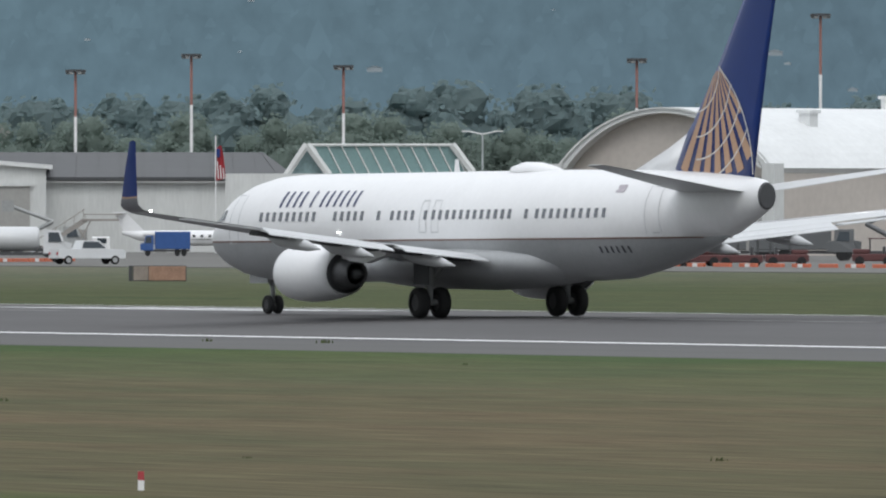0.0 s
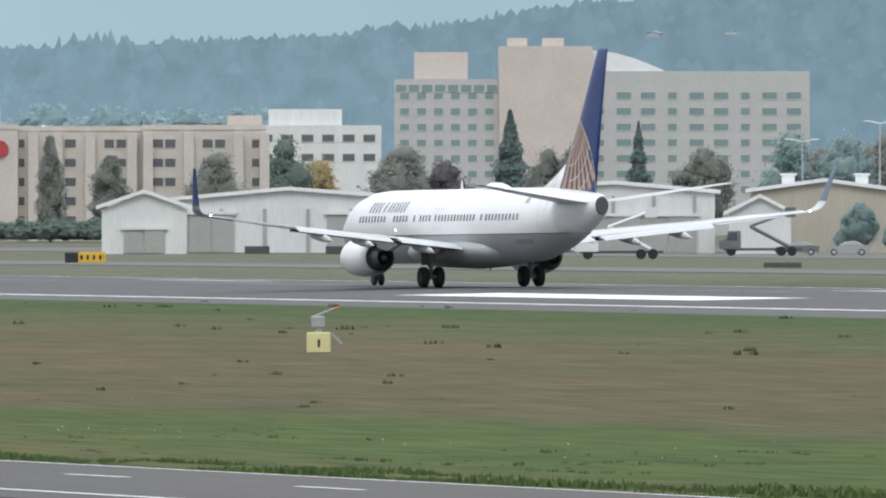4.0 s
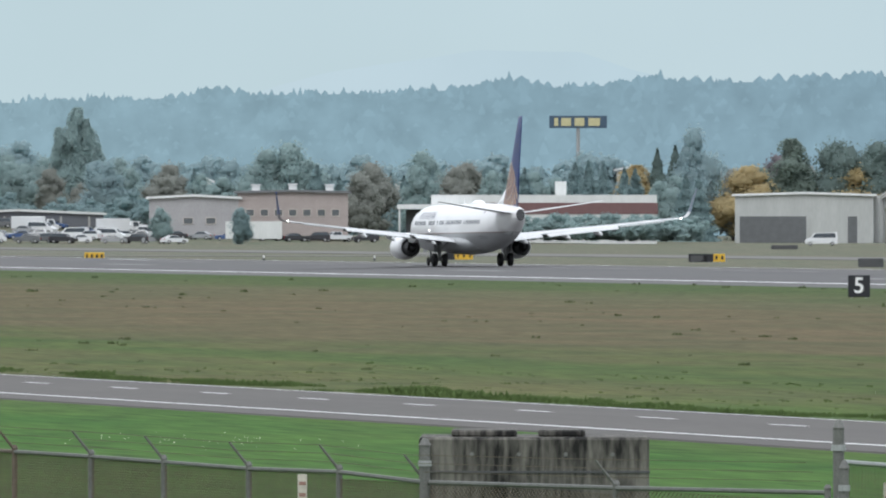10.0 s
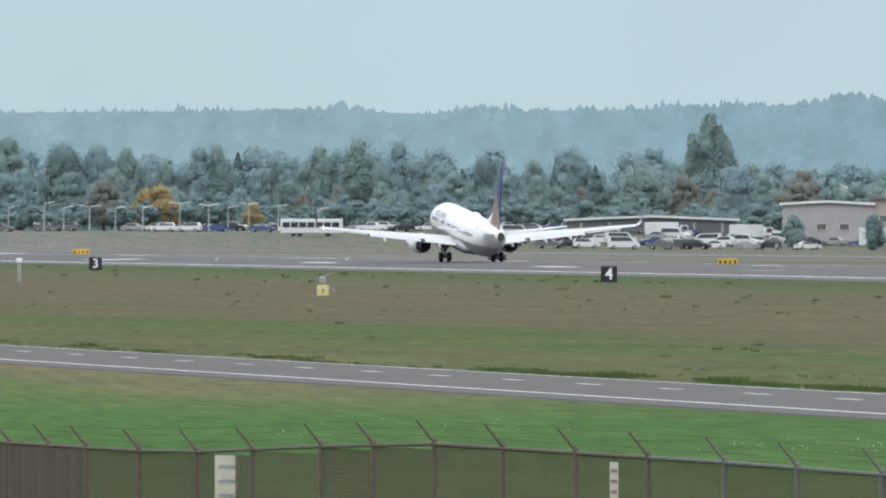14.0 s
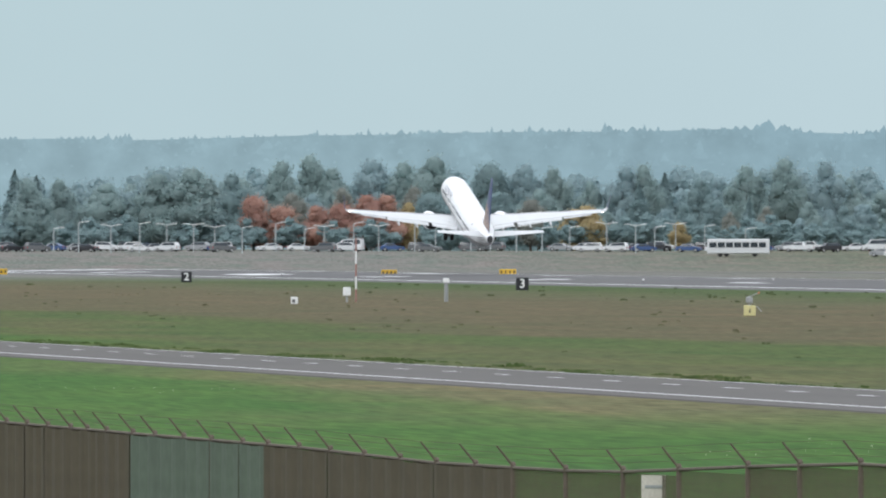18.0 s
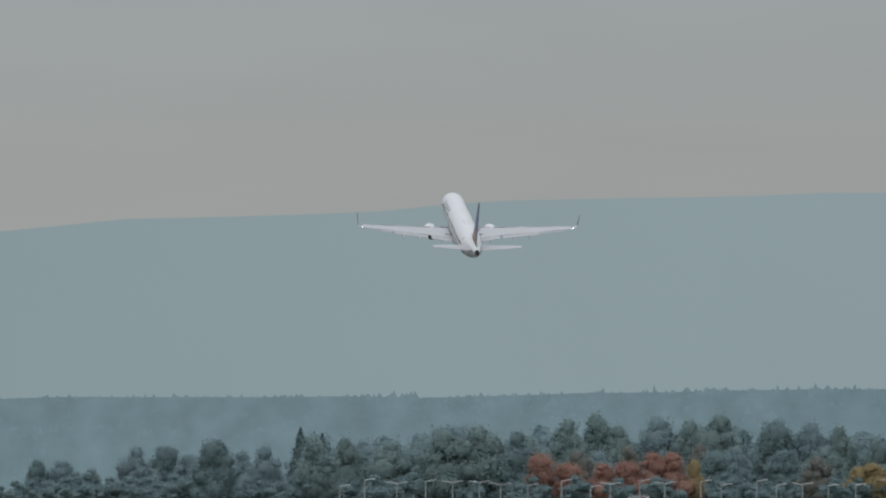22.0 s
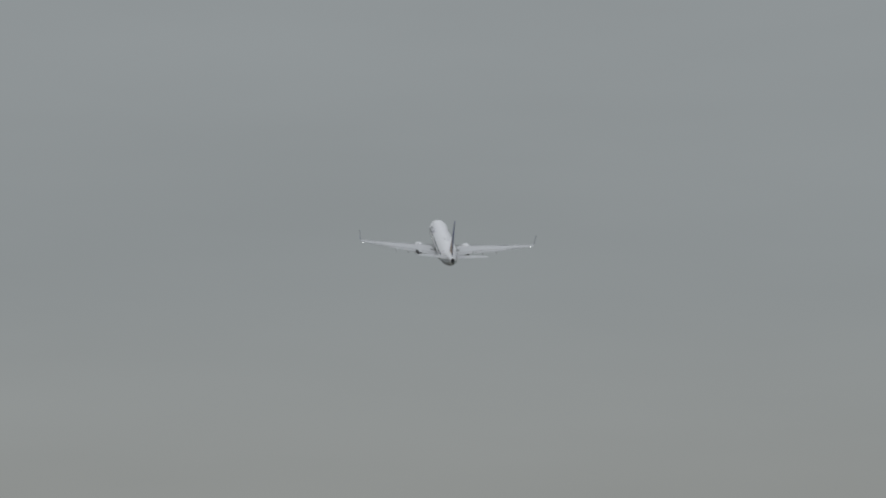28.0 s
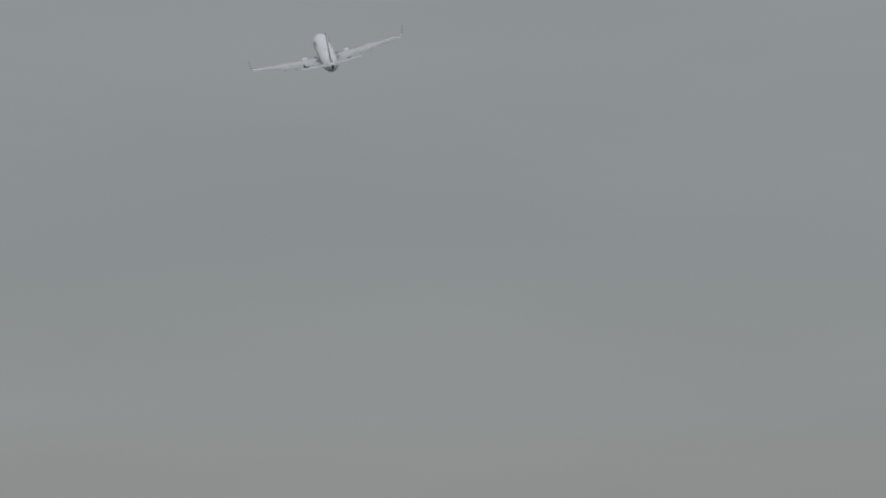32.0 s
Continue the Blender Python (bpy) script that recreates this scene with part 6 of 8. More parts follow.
def mass(name, label, d0, d1, r0, r1, top, jitter, n, kind, leaf, width):
    """Many crowns too far off or too close together to tell apart, in one mesh."""
    base = [crown_mesh(kind, leaf, 90 + q, 1500) for q in range(3)]
    verts, faces = [], []
    for k in range(n):
        a = d0 + (d1 - d0) * (k + tree_rnd.uniform(0.1, 0.9)) / n
        m = ground_site(a, tree_rnd.uniform(r0, r1))
        h = top + tree_rnd.uniform(-jitter, jitter) - m.translation.z
        m = m @ pose(0, 0, 0, 0, 0, tree_rnd.uniform(0, 360)) @ Matrix.Diagonal((h * width, h * width, h, 1))
        me = base[k % 3]
        o = len(verts)
        verts.extend(m @ v.co for v in me.vertices)
        faces.extend(tuple(o + i for i in p.vertices) for p in me.polygons)
    me = bpy.data.meshes.new(name)
    me.from_pydata(verts, [], faces)
    me.materials.append(LEAF[leaf])
    for b in base:
        bpy.data.meshes.remove(b)
    tagged(new(name, me), label, "trees", kind="stuff")


def belt(d0, d1, r0, r1, top, jitter, n, kinds):
    for k in range(n):
        a = d0 + (d1 - d0) * (k + tree_rnd.uniform(0.1, 0.9)) / n
        kind, leaf, width = kinds[tree_rnd.randrange(len(kinds))]
        plant(a, tree_rnd.uniform(r0, r1), top + tree_rnd.uniform(-jitter, jitter), kind, leaf, width * tree_rnd.uniform(0.85, 1.2))


MIXED = [("round", "olive", 1.1), ("round", "green", 1.1), ("round", "olive", 1.2), ("conifer", "dark", 1.0)]
# behind the first hangars
belt(27.215, 31.442, 1700, 1800, 14.80, 2.0, 34, [("round", "moss", 1.2), ("round", "moss", 1.3), ("round", "moss", 1.1)])
mass("distant_trees", "trees with painted haze behind the airport buildings", 26.746, 31.442, 1900, 2100, 19.04, 3.0, 40, "round", "mist", 1.3)
plant(26.788, 1640, 20.58, "round", "moss", 1.05)
plant(27.086, 1640, 20.21, "column", "olive", 1.5)
plant(27.168, 1650, 19.41, "column", "olive", 1.5)
for X_ in (25.877, 25.959, 26.088, 26.382):
    plant(X_, 1600, 16.50, "round", "olive", 0.6)
# conifers past the dark hangar
for a_, z_ in ((22.364, 18.38), (22.822, 18.17), (23.010, 18.78), (23.106, 18.38), (23.198, 20.14), (23.350, 16.75), (23.421, 16.89), (23.691, 18.65), (24.024, 20.14), (24.144, 20.27), (21.836, 15.74), (21.932, 14.99)):
    plant(a_, 1760, z_, "conifer", "fir", 1.2)
belt(20.969, 23.740, 1790, 1860, 14.30, 2.0, 30, [("round", "olive", 1.2), ("round", "moss", 1.2), ("round", "moss", 1.0)])
belt(22.660, 23.740, 1780, 1800, 12.42, 2.0, 12, [("round", "olive", 1.2), ("round", "moss", 1.2)])
plant(22.183, 1740, 10.86, "round", "yellow", 1.1)
plant(21.885, 1590, 9.09, "round", "fir", 1.2)
for X_, D_ in ((20.934, 1560), (21.134, 1560), (21.216, 1555), (21.333, 1560)):
    plant(X_, D_, 5.88, "round", "green", 1.25)
belt(20.641, 21.580, 1750, 1800, 13.40, 1.5, 10, MIXED)
# round the hotels
for a_, D_, z_, k_, l_, w_ in ((17.024, 2200, 15.25, "round", "moss", 1.0), (17.576, 2200, 16.18, "column", "olive", 0.8), (17.823, 2190, 13.18, "column", "olive", 1.4), (18.269, 2150, 13.84, "round", "olive", 1.3), (19.485, 2500, 21.90, "conifer", "fir", 1.3), (19.643, 2400, 15.58, "round", "olive", 0.9), (19.753, 2400, 16.22, "round", "olive", 0.9), (20.018, 2450, 19.67, "conifer", "fir", 0.9), (18.551, 2300, 16.88, "round", "moss", 1.0), (18.692, 2350, 13.54, "round", "yellow", 1.2), (19.044, 2420, 15.95, "round", "olive", 1.5), (19.208, 2400, 13.73, "round", "purple", 1.2), (16.731, 2200, 9.15, "round", "purple", 1.4), (16.015, 2180, 9.53, "round", "purple", 1.3), (16.308, 2190, 9.97, "column", "moss", 1.6), (20.288, 2420, 15.95, "round", "olive", 1.2)):
    plant(a_, D_, z_, k_, l_, w_)
mass("hedge", "dull green hedge before the hotel", 15.709, 17.823, 2140, 2180, 3.4, 0.6, 150, "bush", "moss", 1.5)
mass("distant_trees", "trees with painted haze behind the hotels", 16.414, 18.762, 3000, 3200, 26.56, 1.5, 26, "round", "haze", 1.3)
# before and behind the arched hangar
for X_, z_, l_ in ((14.500, 7.73, "moss"), (14.664, 7.17, "moss"), (14.770, 6.52, "olive"), (14.887, 6.92, "moss"), (14.981, 6.36, "purple"), (15.111, 6.68, "purple"), (15.240, 6.12, "moss"), (15.357, 7.33, "red"), (15.463, 7.17, "purple"), (15.651, 7.73, "olive"), (15.756, 8.94, "olive"), (15.874, 5.55, "purple")):
    plant(X_, 2100, z_, "round", l_, 1.3)
mass("hedge", "dull green bushes before the store", 12.023, 13.056, 2555, 2590, 5.00, 0.8, 60, "bush", "green", 1.5)
mass("hedge", "dull green hedge before the arched hangar", 14.300, 15.850, 2060, 2100, 3.7, 0.6, 120, "bush", "moss", 1.5)
plant(14.512, 2250, 7.79, "round", "moss", 1.0)
plant(14.676, 2250, 7.36, "round", "moss", 1.0)
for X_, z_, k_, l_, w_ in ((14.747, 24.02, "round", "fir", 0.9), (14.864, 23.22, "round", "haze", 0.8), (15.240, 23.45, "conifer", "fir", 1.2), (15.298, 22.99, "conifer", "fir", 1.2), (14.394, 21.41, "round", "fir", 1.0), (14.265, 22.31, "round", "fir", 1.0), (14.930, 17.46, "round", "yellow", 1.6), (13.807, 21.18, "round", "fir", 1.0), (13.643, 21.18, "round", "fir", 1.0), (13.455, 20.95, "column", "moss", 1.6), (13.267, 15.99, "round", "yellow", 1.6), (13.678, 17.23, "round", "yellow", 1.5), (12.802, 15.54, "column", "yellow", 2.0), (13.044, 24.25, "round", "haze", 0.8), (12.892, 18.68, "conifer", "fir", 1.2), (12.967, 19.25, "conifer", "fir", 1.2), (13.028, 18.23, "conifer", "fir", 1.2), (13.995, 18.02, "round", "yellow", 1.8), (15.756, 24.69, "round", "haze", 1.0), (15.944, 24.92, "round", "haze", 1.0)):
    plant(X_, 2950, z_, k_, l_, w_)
belt(13.079, 15.944, 2960, 3020, 16.38, 2.0, 34, [("round", "olive", 1.3), ("round", "moss", 1.3), ("round", "moss", 1.3), ("round", "purple", 1.1)])
belt(10.778, 13.126, 2800, 2950, 14.14, 2.0, 34, [("round", "green", 1.0), ("conifer", "dark", 1.4), ("conifer", "dark", 1.5), ("round", "olive", 1.2)])
mass("distant_trees", "trees with painted haze behind the store", 10.543, 13.361, 3150, 3300, 17.67, 2.5, 34, "round", "haze", 1.3)
for X_, z_, k_, w_ in ((11.365, 20.34, "round", 1.3), (11.271, 18.93, "round", 1.2), (11.917, 18.58, "round", 1.1), (10.478, 26.92, "column", 0.95), (10.525, 24.58, "column", 0.85), (10.407, 22.90, "column", 0.7), (10.567, 19.78, "column", 0.9), (10.438, 19.56, "round", 0.8)):
    plant(X_, 2900, z_, k_, "green", w_)
for X_, l_ in ((10.825, "green"), (11.159, "dark")):
    plant(X_, 2500, 6.71, "round", l_, 1.1)
# the tree belt beyond the runway's end
for X_, z_, w_ in ((5.882, 16.19, 1.1), (6.199, 17.66, 1.3), (6.422, 20.61, 1.3), (6.504, 20.95, 1.2), (6.716, 19.82, 0.9), (6.927, 22.09, 0.9), (7.045, 23.33, 0.9), (7.138, 20.95, 0.9), (7.303, 22.65, 1.1), (7.432, 22.09, 1.0), (7.561, 23.33, 1.0), (7.796, 21.86, 1.0), (7.937, 21.63, 0.9), (8.054, 20.73, 0.8), (8.207, 18.12, 0.7), (8.360, 21.29, 0.9), (8.430, 21.41, 0.8), (8.665, 18.68, 0.8), (8.853, 21.41, 0.9), (9.017, 22.77, 0.9), (9.186, 22.43, 0.9), (9.287, 18.68, 0.8), (9.557, 19.36, 0.8), (9.745, 18.23, 0.8), (9.956, 17.77, 0.9), (10.191, 18.23, 0.9), (10.661, 17.32, 0.9)):
    plant(X_, 2950, z_, "round", tree_rnd.choice(("green", "green", "dark", "haze")), w_)
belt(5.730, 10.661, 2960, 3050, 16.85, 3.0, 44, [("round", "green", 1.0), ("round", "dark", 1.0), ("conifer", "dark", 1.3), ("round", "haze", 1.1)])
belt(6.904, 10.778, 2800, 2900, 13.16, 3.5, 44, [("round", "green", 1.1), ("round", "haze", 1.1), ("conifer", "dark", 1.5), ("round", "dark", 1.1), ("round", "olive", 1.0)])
mass("distant_trees", "trees with painted haze beyond the car parks", 5.847, 10.309, 3100, 3200, 19.40, 3.0, 50, "round", "haze", 1.15)
belt(3.734, 6.317, 2900, 3000, 14.14, 2.5, 18, [("round", "green", 1.2), ("round", "haze", 1.2), ("round", "dark", 1.1)])
mass("low_trees", "low dull trees along the car parks", 3.264, 10.778, 2740, 2800, 8.76, 2.0, 150, "bush", "dark", 1.5)
for X_, z_, l_, w_ in ((6.810, 14.27, "red", 1.1), (6.927, 12.28, "red", 1.4), (7.068, 12.31, "red", 1.3), (7.174, 12.70, "red", 1.3), (7.279, 14.48, "red", 1.2), (7.362, 14.44, "red", 1.2), (7.455, 12.99, "yellow", 0.8), (8.195, 12.33, "yellow", 1.5), (8.136, 11.66, "yellow", 1.3), (8.576, 9.00, "yellow", 1.3), (7.960, 13.62, "olive", 1.3), (6.551, 19.78, "green", 1.4), (6.411, 18.67, "green", 1.3), (5.870, 17.55, "green", 1.0), (5.471, 17.10, "dark", 1.1), (5.894, 15.10, "green", 1.3)):
    plant(X_, 2760, z_, "round", l_, w_)
# ---------------------------------------------------------------- vehicles and parked aircraft
CAR_PAINT = {n: mat("car_paint_" + n, c, 0.3, var=0.06) for n, c in (("white", (0.62, 0.63, 0.64)), ("silver", (0.28, 0.29, 0.30)), ("black", (0.02, 0.02, 0.024)), ("red", (0.3, 0.025, 0.025)), ("blue", (0.04, 0.08, 0.2)), ("grey", (0.12, 0.125, 0.13)))}
CAR = {}


def side_shape(bm, pts, w, inset=0.12):
    """A body drawn as a side outline in x, z; its upper half is drawn in."""
    top = max(z for _, z in pts)
    low = min(z for _, z in pts)
    a = [bm.verts.new((x, -w / 2 + inset * max(0, (z - low) / (top - low) - 0.5) * 2, z)) for x, z in pts]
    b = [bm.verts.new((x, w / 2 - inset * max(0, (z - low) / (top - low) - 0.5) * 2, z)) for x, z in pts]
    n = len(pts)
    bm.faces.new(a)
    bm.faces.new(b[::-1])
    for i in range(n):
        bm.faces.new((a[i], b[i], b[(i + 1) % n], a[(i + 1) % n]))
    bmesh.ops.recalc_face_normals(bm, faces=bm.faces)
    return bm


def car(kind, colour, m, label=""):
    """kind: saloon, suv, van or pickup; its nose points to its own +x."""
    key = (kind, colour)
    if key in CAR:
        return copy_thing(CAR[key], m)
    words = {"saloon": "saloon car", "suv": "tall estate car", "van": "delivery van", "pickup": "pickup truck"}[kind]
    root = tagged(new("car" if kind != "pickup" else "pickup_truck"), label or f"parked {colour} {words} on tarmac", "car", "parked cars")
    root.matrix_basis = m
    body = {"saloon": [(-2.3, 0.3), (2.25, 0.3), (2.3, 0.65), (2.1, 0.85), (1.0, 0.95), (-1.7, 1.0), (-2.25, 0.95)],
            "suv": [(-2.3, 0.35), (2.3, 0.35), (2.35, 0.8), (2.15, 1.0), (1.1, 1.1), (-2.25, 1.15)],
            "van": [(-2.7, 0.35), (2.6, 0.35), (2.65, 0.9), (2.3, 1.15), (1.8, 1.3), (-2.7, 1.3)],
            "pickup": [(-2.8, 0.45), (2.75, 0.45), (2.8, 0.95), (2.6, 1.12), (1.3, 1.18), (-0.9, 1.18), (-0.95, 1.15), (-2.75, 1.15)]}[kind]
    top = {"saloon": [(0.95, 0.93), (0.25, 1.42), (-0.9, 1.46), (-1.75, 0.98)],
           "suv": [(1.1, 1.08), (0.5, 1.66), (-1.9, 1.72), (-2.25, 1.1)],
           "van": [(1.8, 1.28), (1.1, 2.1), (-2.6, 2.2), (-2.7, 1.28)],
           "pickup": [(1.3, 1.16), (0.7, 1.78), (-0.7, 1.8), (-0.92, 1.16)]}[kind]
    p = CAR_PAINT[colour]
    part("body", side_shape(bmesh.new(), body, 1.82, 0.06), p, root)
    cab = part("cabin", side_shape(bmesh.new(), top, 1.66, 0.2), p, root)
    cx = sum(x for x, _ in top) / 4
    zt = max(z for _, z in top)
    zb = min(z for _, z in top)
    glass = [(cx + (x - cx) * 0.86, zb + 0.06 + (z - zb) * 0.8) for x, z in top]
    part("window_band", side_shape(bmesh.new(), glass, 1.70, 0.17), GLASS, cab, "dark side windows")
    a, b = top[0], top[1]
    bm = bmesh.new()
    bm.faces.new([bm.verts.new((a[0] + (b[0] - a[0]) * k + 0.03, s * (0.72 - 0.1 * k), a[1] + (b[1] - a[1]) * k + 0.03)) for k, s in ((0.1, -1), (0.1, 1), (0.9, 1), (0.9, -1))])
    part("windscreen", bm, GLASS, cab)
    for x in (body[0][0] + 0.85, body[1][0] - 0.85):
        for s in (-1, 1):
            bm = bmesh.new()
            rod(bm, (x, s * 0.72, 0.33), (x, s * 0.92, 0.33), 0.33, 14)
            wh = part("wheel", bm, BLACK, root)
            bm = bmesh.new()
            rod(bm, (x, s * 0.9, 0.33), (x, s * 0.935, 0.33), 0.2, 10)
            part("rim", bm, METAL, wh)
    for s in (-1, 1):
        part("headlight", bx(body[1][0] - 0.06, body[1][0] + 0.06, s * 0.68 - 0.16, s * 0.68 + 0.16, 0.62, 0.76), METAL, root)
        part("tail_light", bx(body[0][0] - 0.03, body[0][0] + 0.06, s * 0.72 - 0.1, s * 0.72 + 0.1, 0.7, 0.92), RED, root)
    CAR[key] = root
    return root


car_rnd = random.Random(21)
KINDS = (("saloon", "white"), ("saloon", "silver"), ("suv", "white"), ("suv", "black"), ("saloon", "white"), ("suv", "silver"), ("saloon", "black"), ("suv", "grey"), ("van", "white"), ("saloon", "blue"), ("saloon", "grey"), ("pickup", "white"))


def car_row(d0, d1, r, n, skip=0.15):
    for k in range(n):
        if car_rnd.random() < skip:
            continue
        a = d0 + (d1 - d0) * (k + car_rnd.uniform(0.3, 0.7)) / n
        kind, colour = KINDS[car_rnd.randrange(len(KINDS))]
        m = ground_site(a, r + car_rnd.uniform(-4, 4))
        m.translation.z += 0.12
        car(kind, colour, m @ pose(0, 0, 0, 0, 0, car_rnd.choice((0, 180)) + car_rnd.uniform(-30, 30)))


# car park beside the dark hangar
for X_, k_, c_ in ((23.141, "suv", "black"), (23.235, "saloon", "silver"), (23.317, "saloon", "black"), (23.402, "saloon", "red"), (23.494, "saloon", "silver"), (23.564, "saloon", "black"), (23.688, "suv", "white"), (23.811, "suv", "silver"), (23.904, "suv", "grey"), (23.987, "suv", "white"), (24.083, "saloon", "white")):
    car(k_, c_, site(X_, 1405, 0.06, car_rnd.choice((0, 180)) + car_rnd.uniform(-12, 12)))
car_row(22.660, 24.163, 1445, 15, 0.25)
for X_, k_, c_ in ((22.355, "suv", "black"), (22.214, "saloon", "silver"), (21.404, "suv", "black"), (20.887, "saloon", "silver"), (20.676, "saloon", "grey"), (22.730, "suv", "white"), (22.860, "suv", "white"), (13.572, "van", "white")):
    car(k_, c_, site(X_, 1500 if X_ > 16.5 else 2400 if X_ < 14.5 else 2140, 0.06, 180))
# car parks beyond the runway's end
for r_, n_ in ((2640, 46), (2690, 50), (2730, 50)):
    car_row(5.730, 10.778, r_, n_, 0.45)
car_row(9.698, 10.872, 2540, 16, 0.1)
car_row(9.604, 10.919, 2500, 17, 0.15)
car_row(9.369, 10.637, 2585, 15, 0.2)
car_row(10.661, 11.999, 2560, 14, 0.3)


def truck(name, m, cab_col, body, label):
    """A lorry: cab, chassis, wheels and a body (tank, box, bus)."""
    root = thing(name, None, None, m, label, "truck")
    part("chassis", bx(-4.2, 3.6, -1.0, 1.0, 0.55, 0.8), DARKGREY, root)
    if body != "bus":
        cab = part("cab", side_shape(bmesh.new(), [(1.9, 0.7), (4.1, 0.7), (4.15, 1.5), (3.5, 1.65), (3.2, 2.5), (1.95, 2.55)], 2.3, 0.15), cab_col, root)
        part("cab_window", side_shape(bmesh.new(), [(2.3, 1.6), (3.35, 1.6), (3.1, 2.35), (2.3, 2.35)], 2.34, 0.12), GLASS, cab)
    if body == "tank":
        bm = bmesh.new()
        loft(bm, [[Vector((x, 1.15 * r * math.cos(t), 1.85 + 0.95 * r * math.sin(t))) for t in (k * 2 * math.pi / 20 for k in range(20))] for x, r in ((-4.3, 0.75), (-4.15, 1), (1.4, 1), (1.6, 0.75))])
        part("tank", bm, cab_col, root, smooth=True)
    elif body == "bus":
        part("bus_body", bx(-5.5, 5.5, -1.25, 1.25, 0.5, 3.1, 0.15), cab_col, root)
        for k in range(7):
            for s in (-1, 1):
                part("bus_window", bx(-5.1 + 1.45 * k, -3.85 + 1.45 * k, s * 1.26 - 0.02, s * 1.26 + 0.02, 1.6, 2.5), GLASS, root)
    elif body == "lift":
        bm = bmesh.new()
        rod(bm, (-3, 0, 0.9), (1, 0, 3.0), 0.2, 8)
        rod(bm, (1, 0, 3.0), (-2.8, 0, 4.4), 0.16, 8)
        box(bm, -3.6, -2.5, -0.6, 0.6, 3.9, 4.9)
        part("boom", bm, cab_col, root)
    else:
        part("box_body", bx(-4.3, 1.7, -1.2, 1.2, 0.85, 3.0, 0.06), cab_col, root)
    for x in (-3.2, -2.1, 2.9):
        for s in (-1, 1):
            part("wheel", rod(bmesh.new(), (x, s * 0.8, 0.48), (x, s * 1.12, 0.48), 0.48, 14), BLACK, root)
    return root


TRUCK_YELLOW = mat("truck_yellow", (0.55, 0.30, 0.03), 0.5, var=0.1)
truck("tank_truck", site(27.450, 1150, 0.05, 0), CAR_PAINT["white"], "tank", "white fuel tank truck on the apron")
truck("tank_truck", site(26.689, 1300, 0.05, 0), TRUCK_YELLOW, "tank", "yellow fuel tank truck on the apron")


def airstairs(m):
    """A boarding stairs truck, its steps climbing to its own +x."""
    root = thing("airstairs_truck", None, None, m, "weathered grey mobile boarding stairs parked on the apron", "truck")
    tan = mat("stair_grey", (0.3, 0.28, 0.26), 0.6, var=0.2)
    part("chassis", bx(-3.2, 2.6, -0.9, 0.9, 0.45, 0.8, 0.05), DARKGREY, root)
    cab = part("cab", bx(1.7, 3.3, -0.95, 0.95, 0.5, 1.75, 0.12), PAINT, root, "white cab")
    part("side_window", bx(2.2, 3.0, -0.97, 0.97, 1.15, 1.6), GLASS, cab)
    for x in (-2.2, 2.3):
        for y in (-0.9, 0.66):
            part("wheel", rod(bmesh.new(), (x, y, 0.4), (x, y + 0.24, 0.4), 0.4, 14), BLACK, root)
    for y in (-0.8, 0.7):
        part("stringer", prism(bmesh.new(), [(-3.4, 0.35), (-3.0, 0.35), (1.3, 3.0), (1.3, 3.3), (0.9, 3.3)], y, y + 0.1), tan, root)
        rail = part("handrail", rod(bmesh.new(), (-3.2, y + 0.05, 1.35), (1.1, y + 0.05, 4.1), 0.045, 6), tan, root)
        for k in range(6):
            x = -3.0 + 0.8 * k
            part("baluster", rod(bmesh.new(), (x, y + 0.05, 0.6 + (x + 3.2) * 0.63), (x, y + 0.05, 1.45 + (x + 3.2) * 0.64), 0.03, 5), tan, rail)
    for k in range(13):
        part("step", bx(-3.1 + 0.33 * k, -2.75 + 0.33 * k, -0.7, 0.7, 0.5 + 0.21 * k, 0.56 + 0.21 * k), tan, root)
    part("platform", bx(0.9, 4.1, -0.95, 0.95, 3.1, 3.28, 0.02), tan, root)
    part("canopy_frame", bx(1.0, 4.4, -1.0, 1.0, 3.62, 3.72, 0.03), tan, root)
    for x, y in ((1.1, -0.9), (1.1, 0.86), (3.9, -0.9), (3.9, 0.86)):
        part("frame_post", bx(x, x + 0.07, y, y + 0.06, 3.28, 3.62), tan, root)
    for s in (-1, 1):
        bm = rod(bmesh.new(), (0.4, s * 0.75, 0.8), (1.6, s * 0.75, 3.1), 0.06, 6)
        rod(bm, (1.6, s * 0.75, 0.8), (0.5, s * 0.75, 2.6), 0.06, 6)
        part("brace", bm, tan, root)


airstairs(site(27.67, 1195 / VIEW_SCALE, 0.06))
car("pickup", "white", site(27.734, 1110, 0.06, 24), "white pickup truck with a roof beacon")
truck("box_truck", site(28.056, 1290, 0.05, 180) @ Matrix.Diagonal((0.52, 0.7, 0.72, 1)), BLUE, "box", "small dark blue covered truck")
truck("lift_truck", site(27.544, 1330, 0.05, 0), STEEL, "lift", "grey boom lift beside the apron")
truck("lift_truck", site(31.019, 1180, 0.05, 180), CAR_PAINT["grey"], "lift", "dark grey boom lift by the arched hangar")
truck("box_truck", site(30.738, 1190, 0.05, 0), CAR_PAINT["grey"], "box", "dark grey service truck on the apron")
truck("box_truck", site(30.385, 1190, 0.05, 0), CAR_PAINT["grey"], "box", "dark grey service truck on the apron")
truck("box_truck", site(26.417, 1290, 0.05, 180), BLUE, "box", "dark blue covered trailer truck")
truck("service_truck", site(19.513, 1380, 0.05, 0), CAR_PAINT["white"], "box", "white service truck at the sheds")
truck("service_truck", site(19.936, 1380, 0.05, 180), CAR_PAINT["white"], "lift", "white lift truck at the sheds")
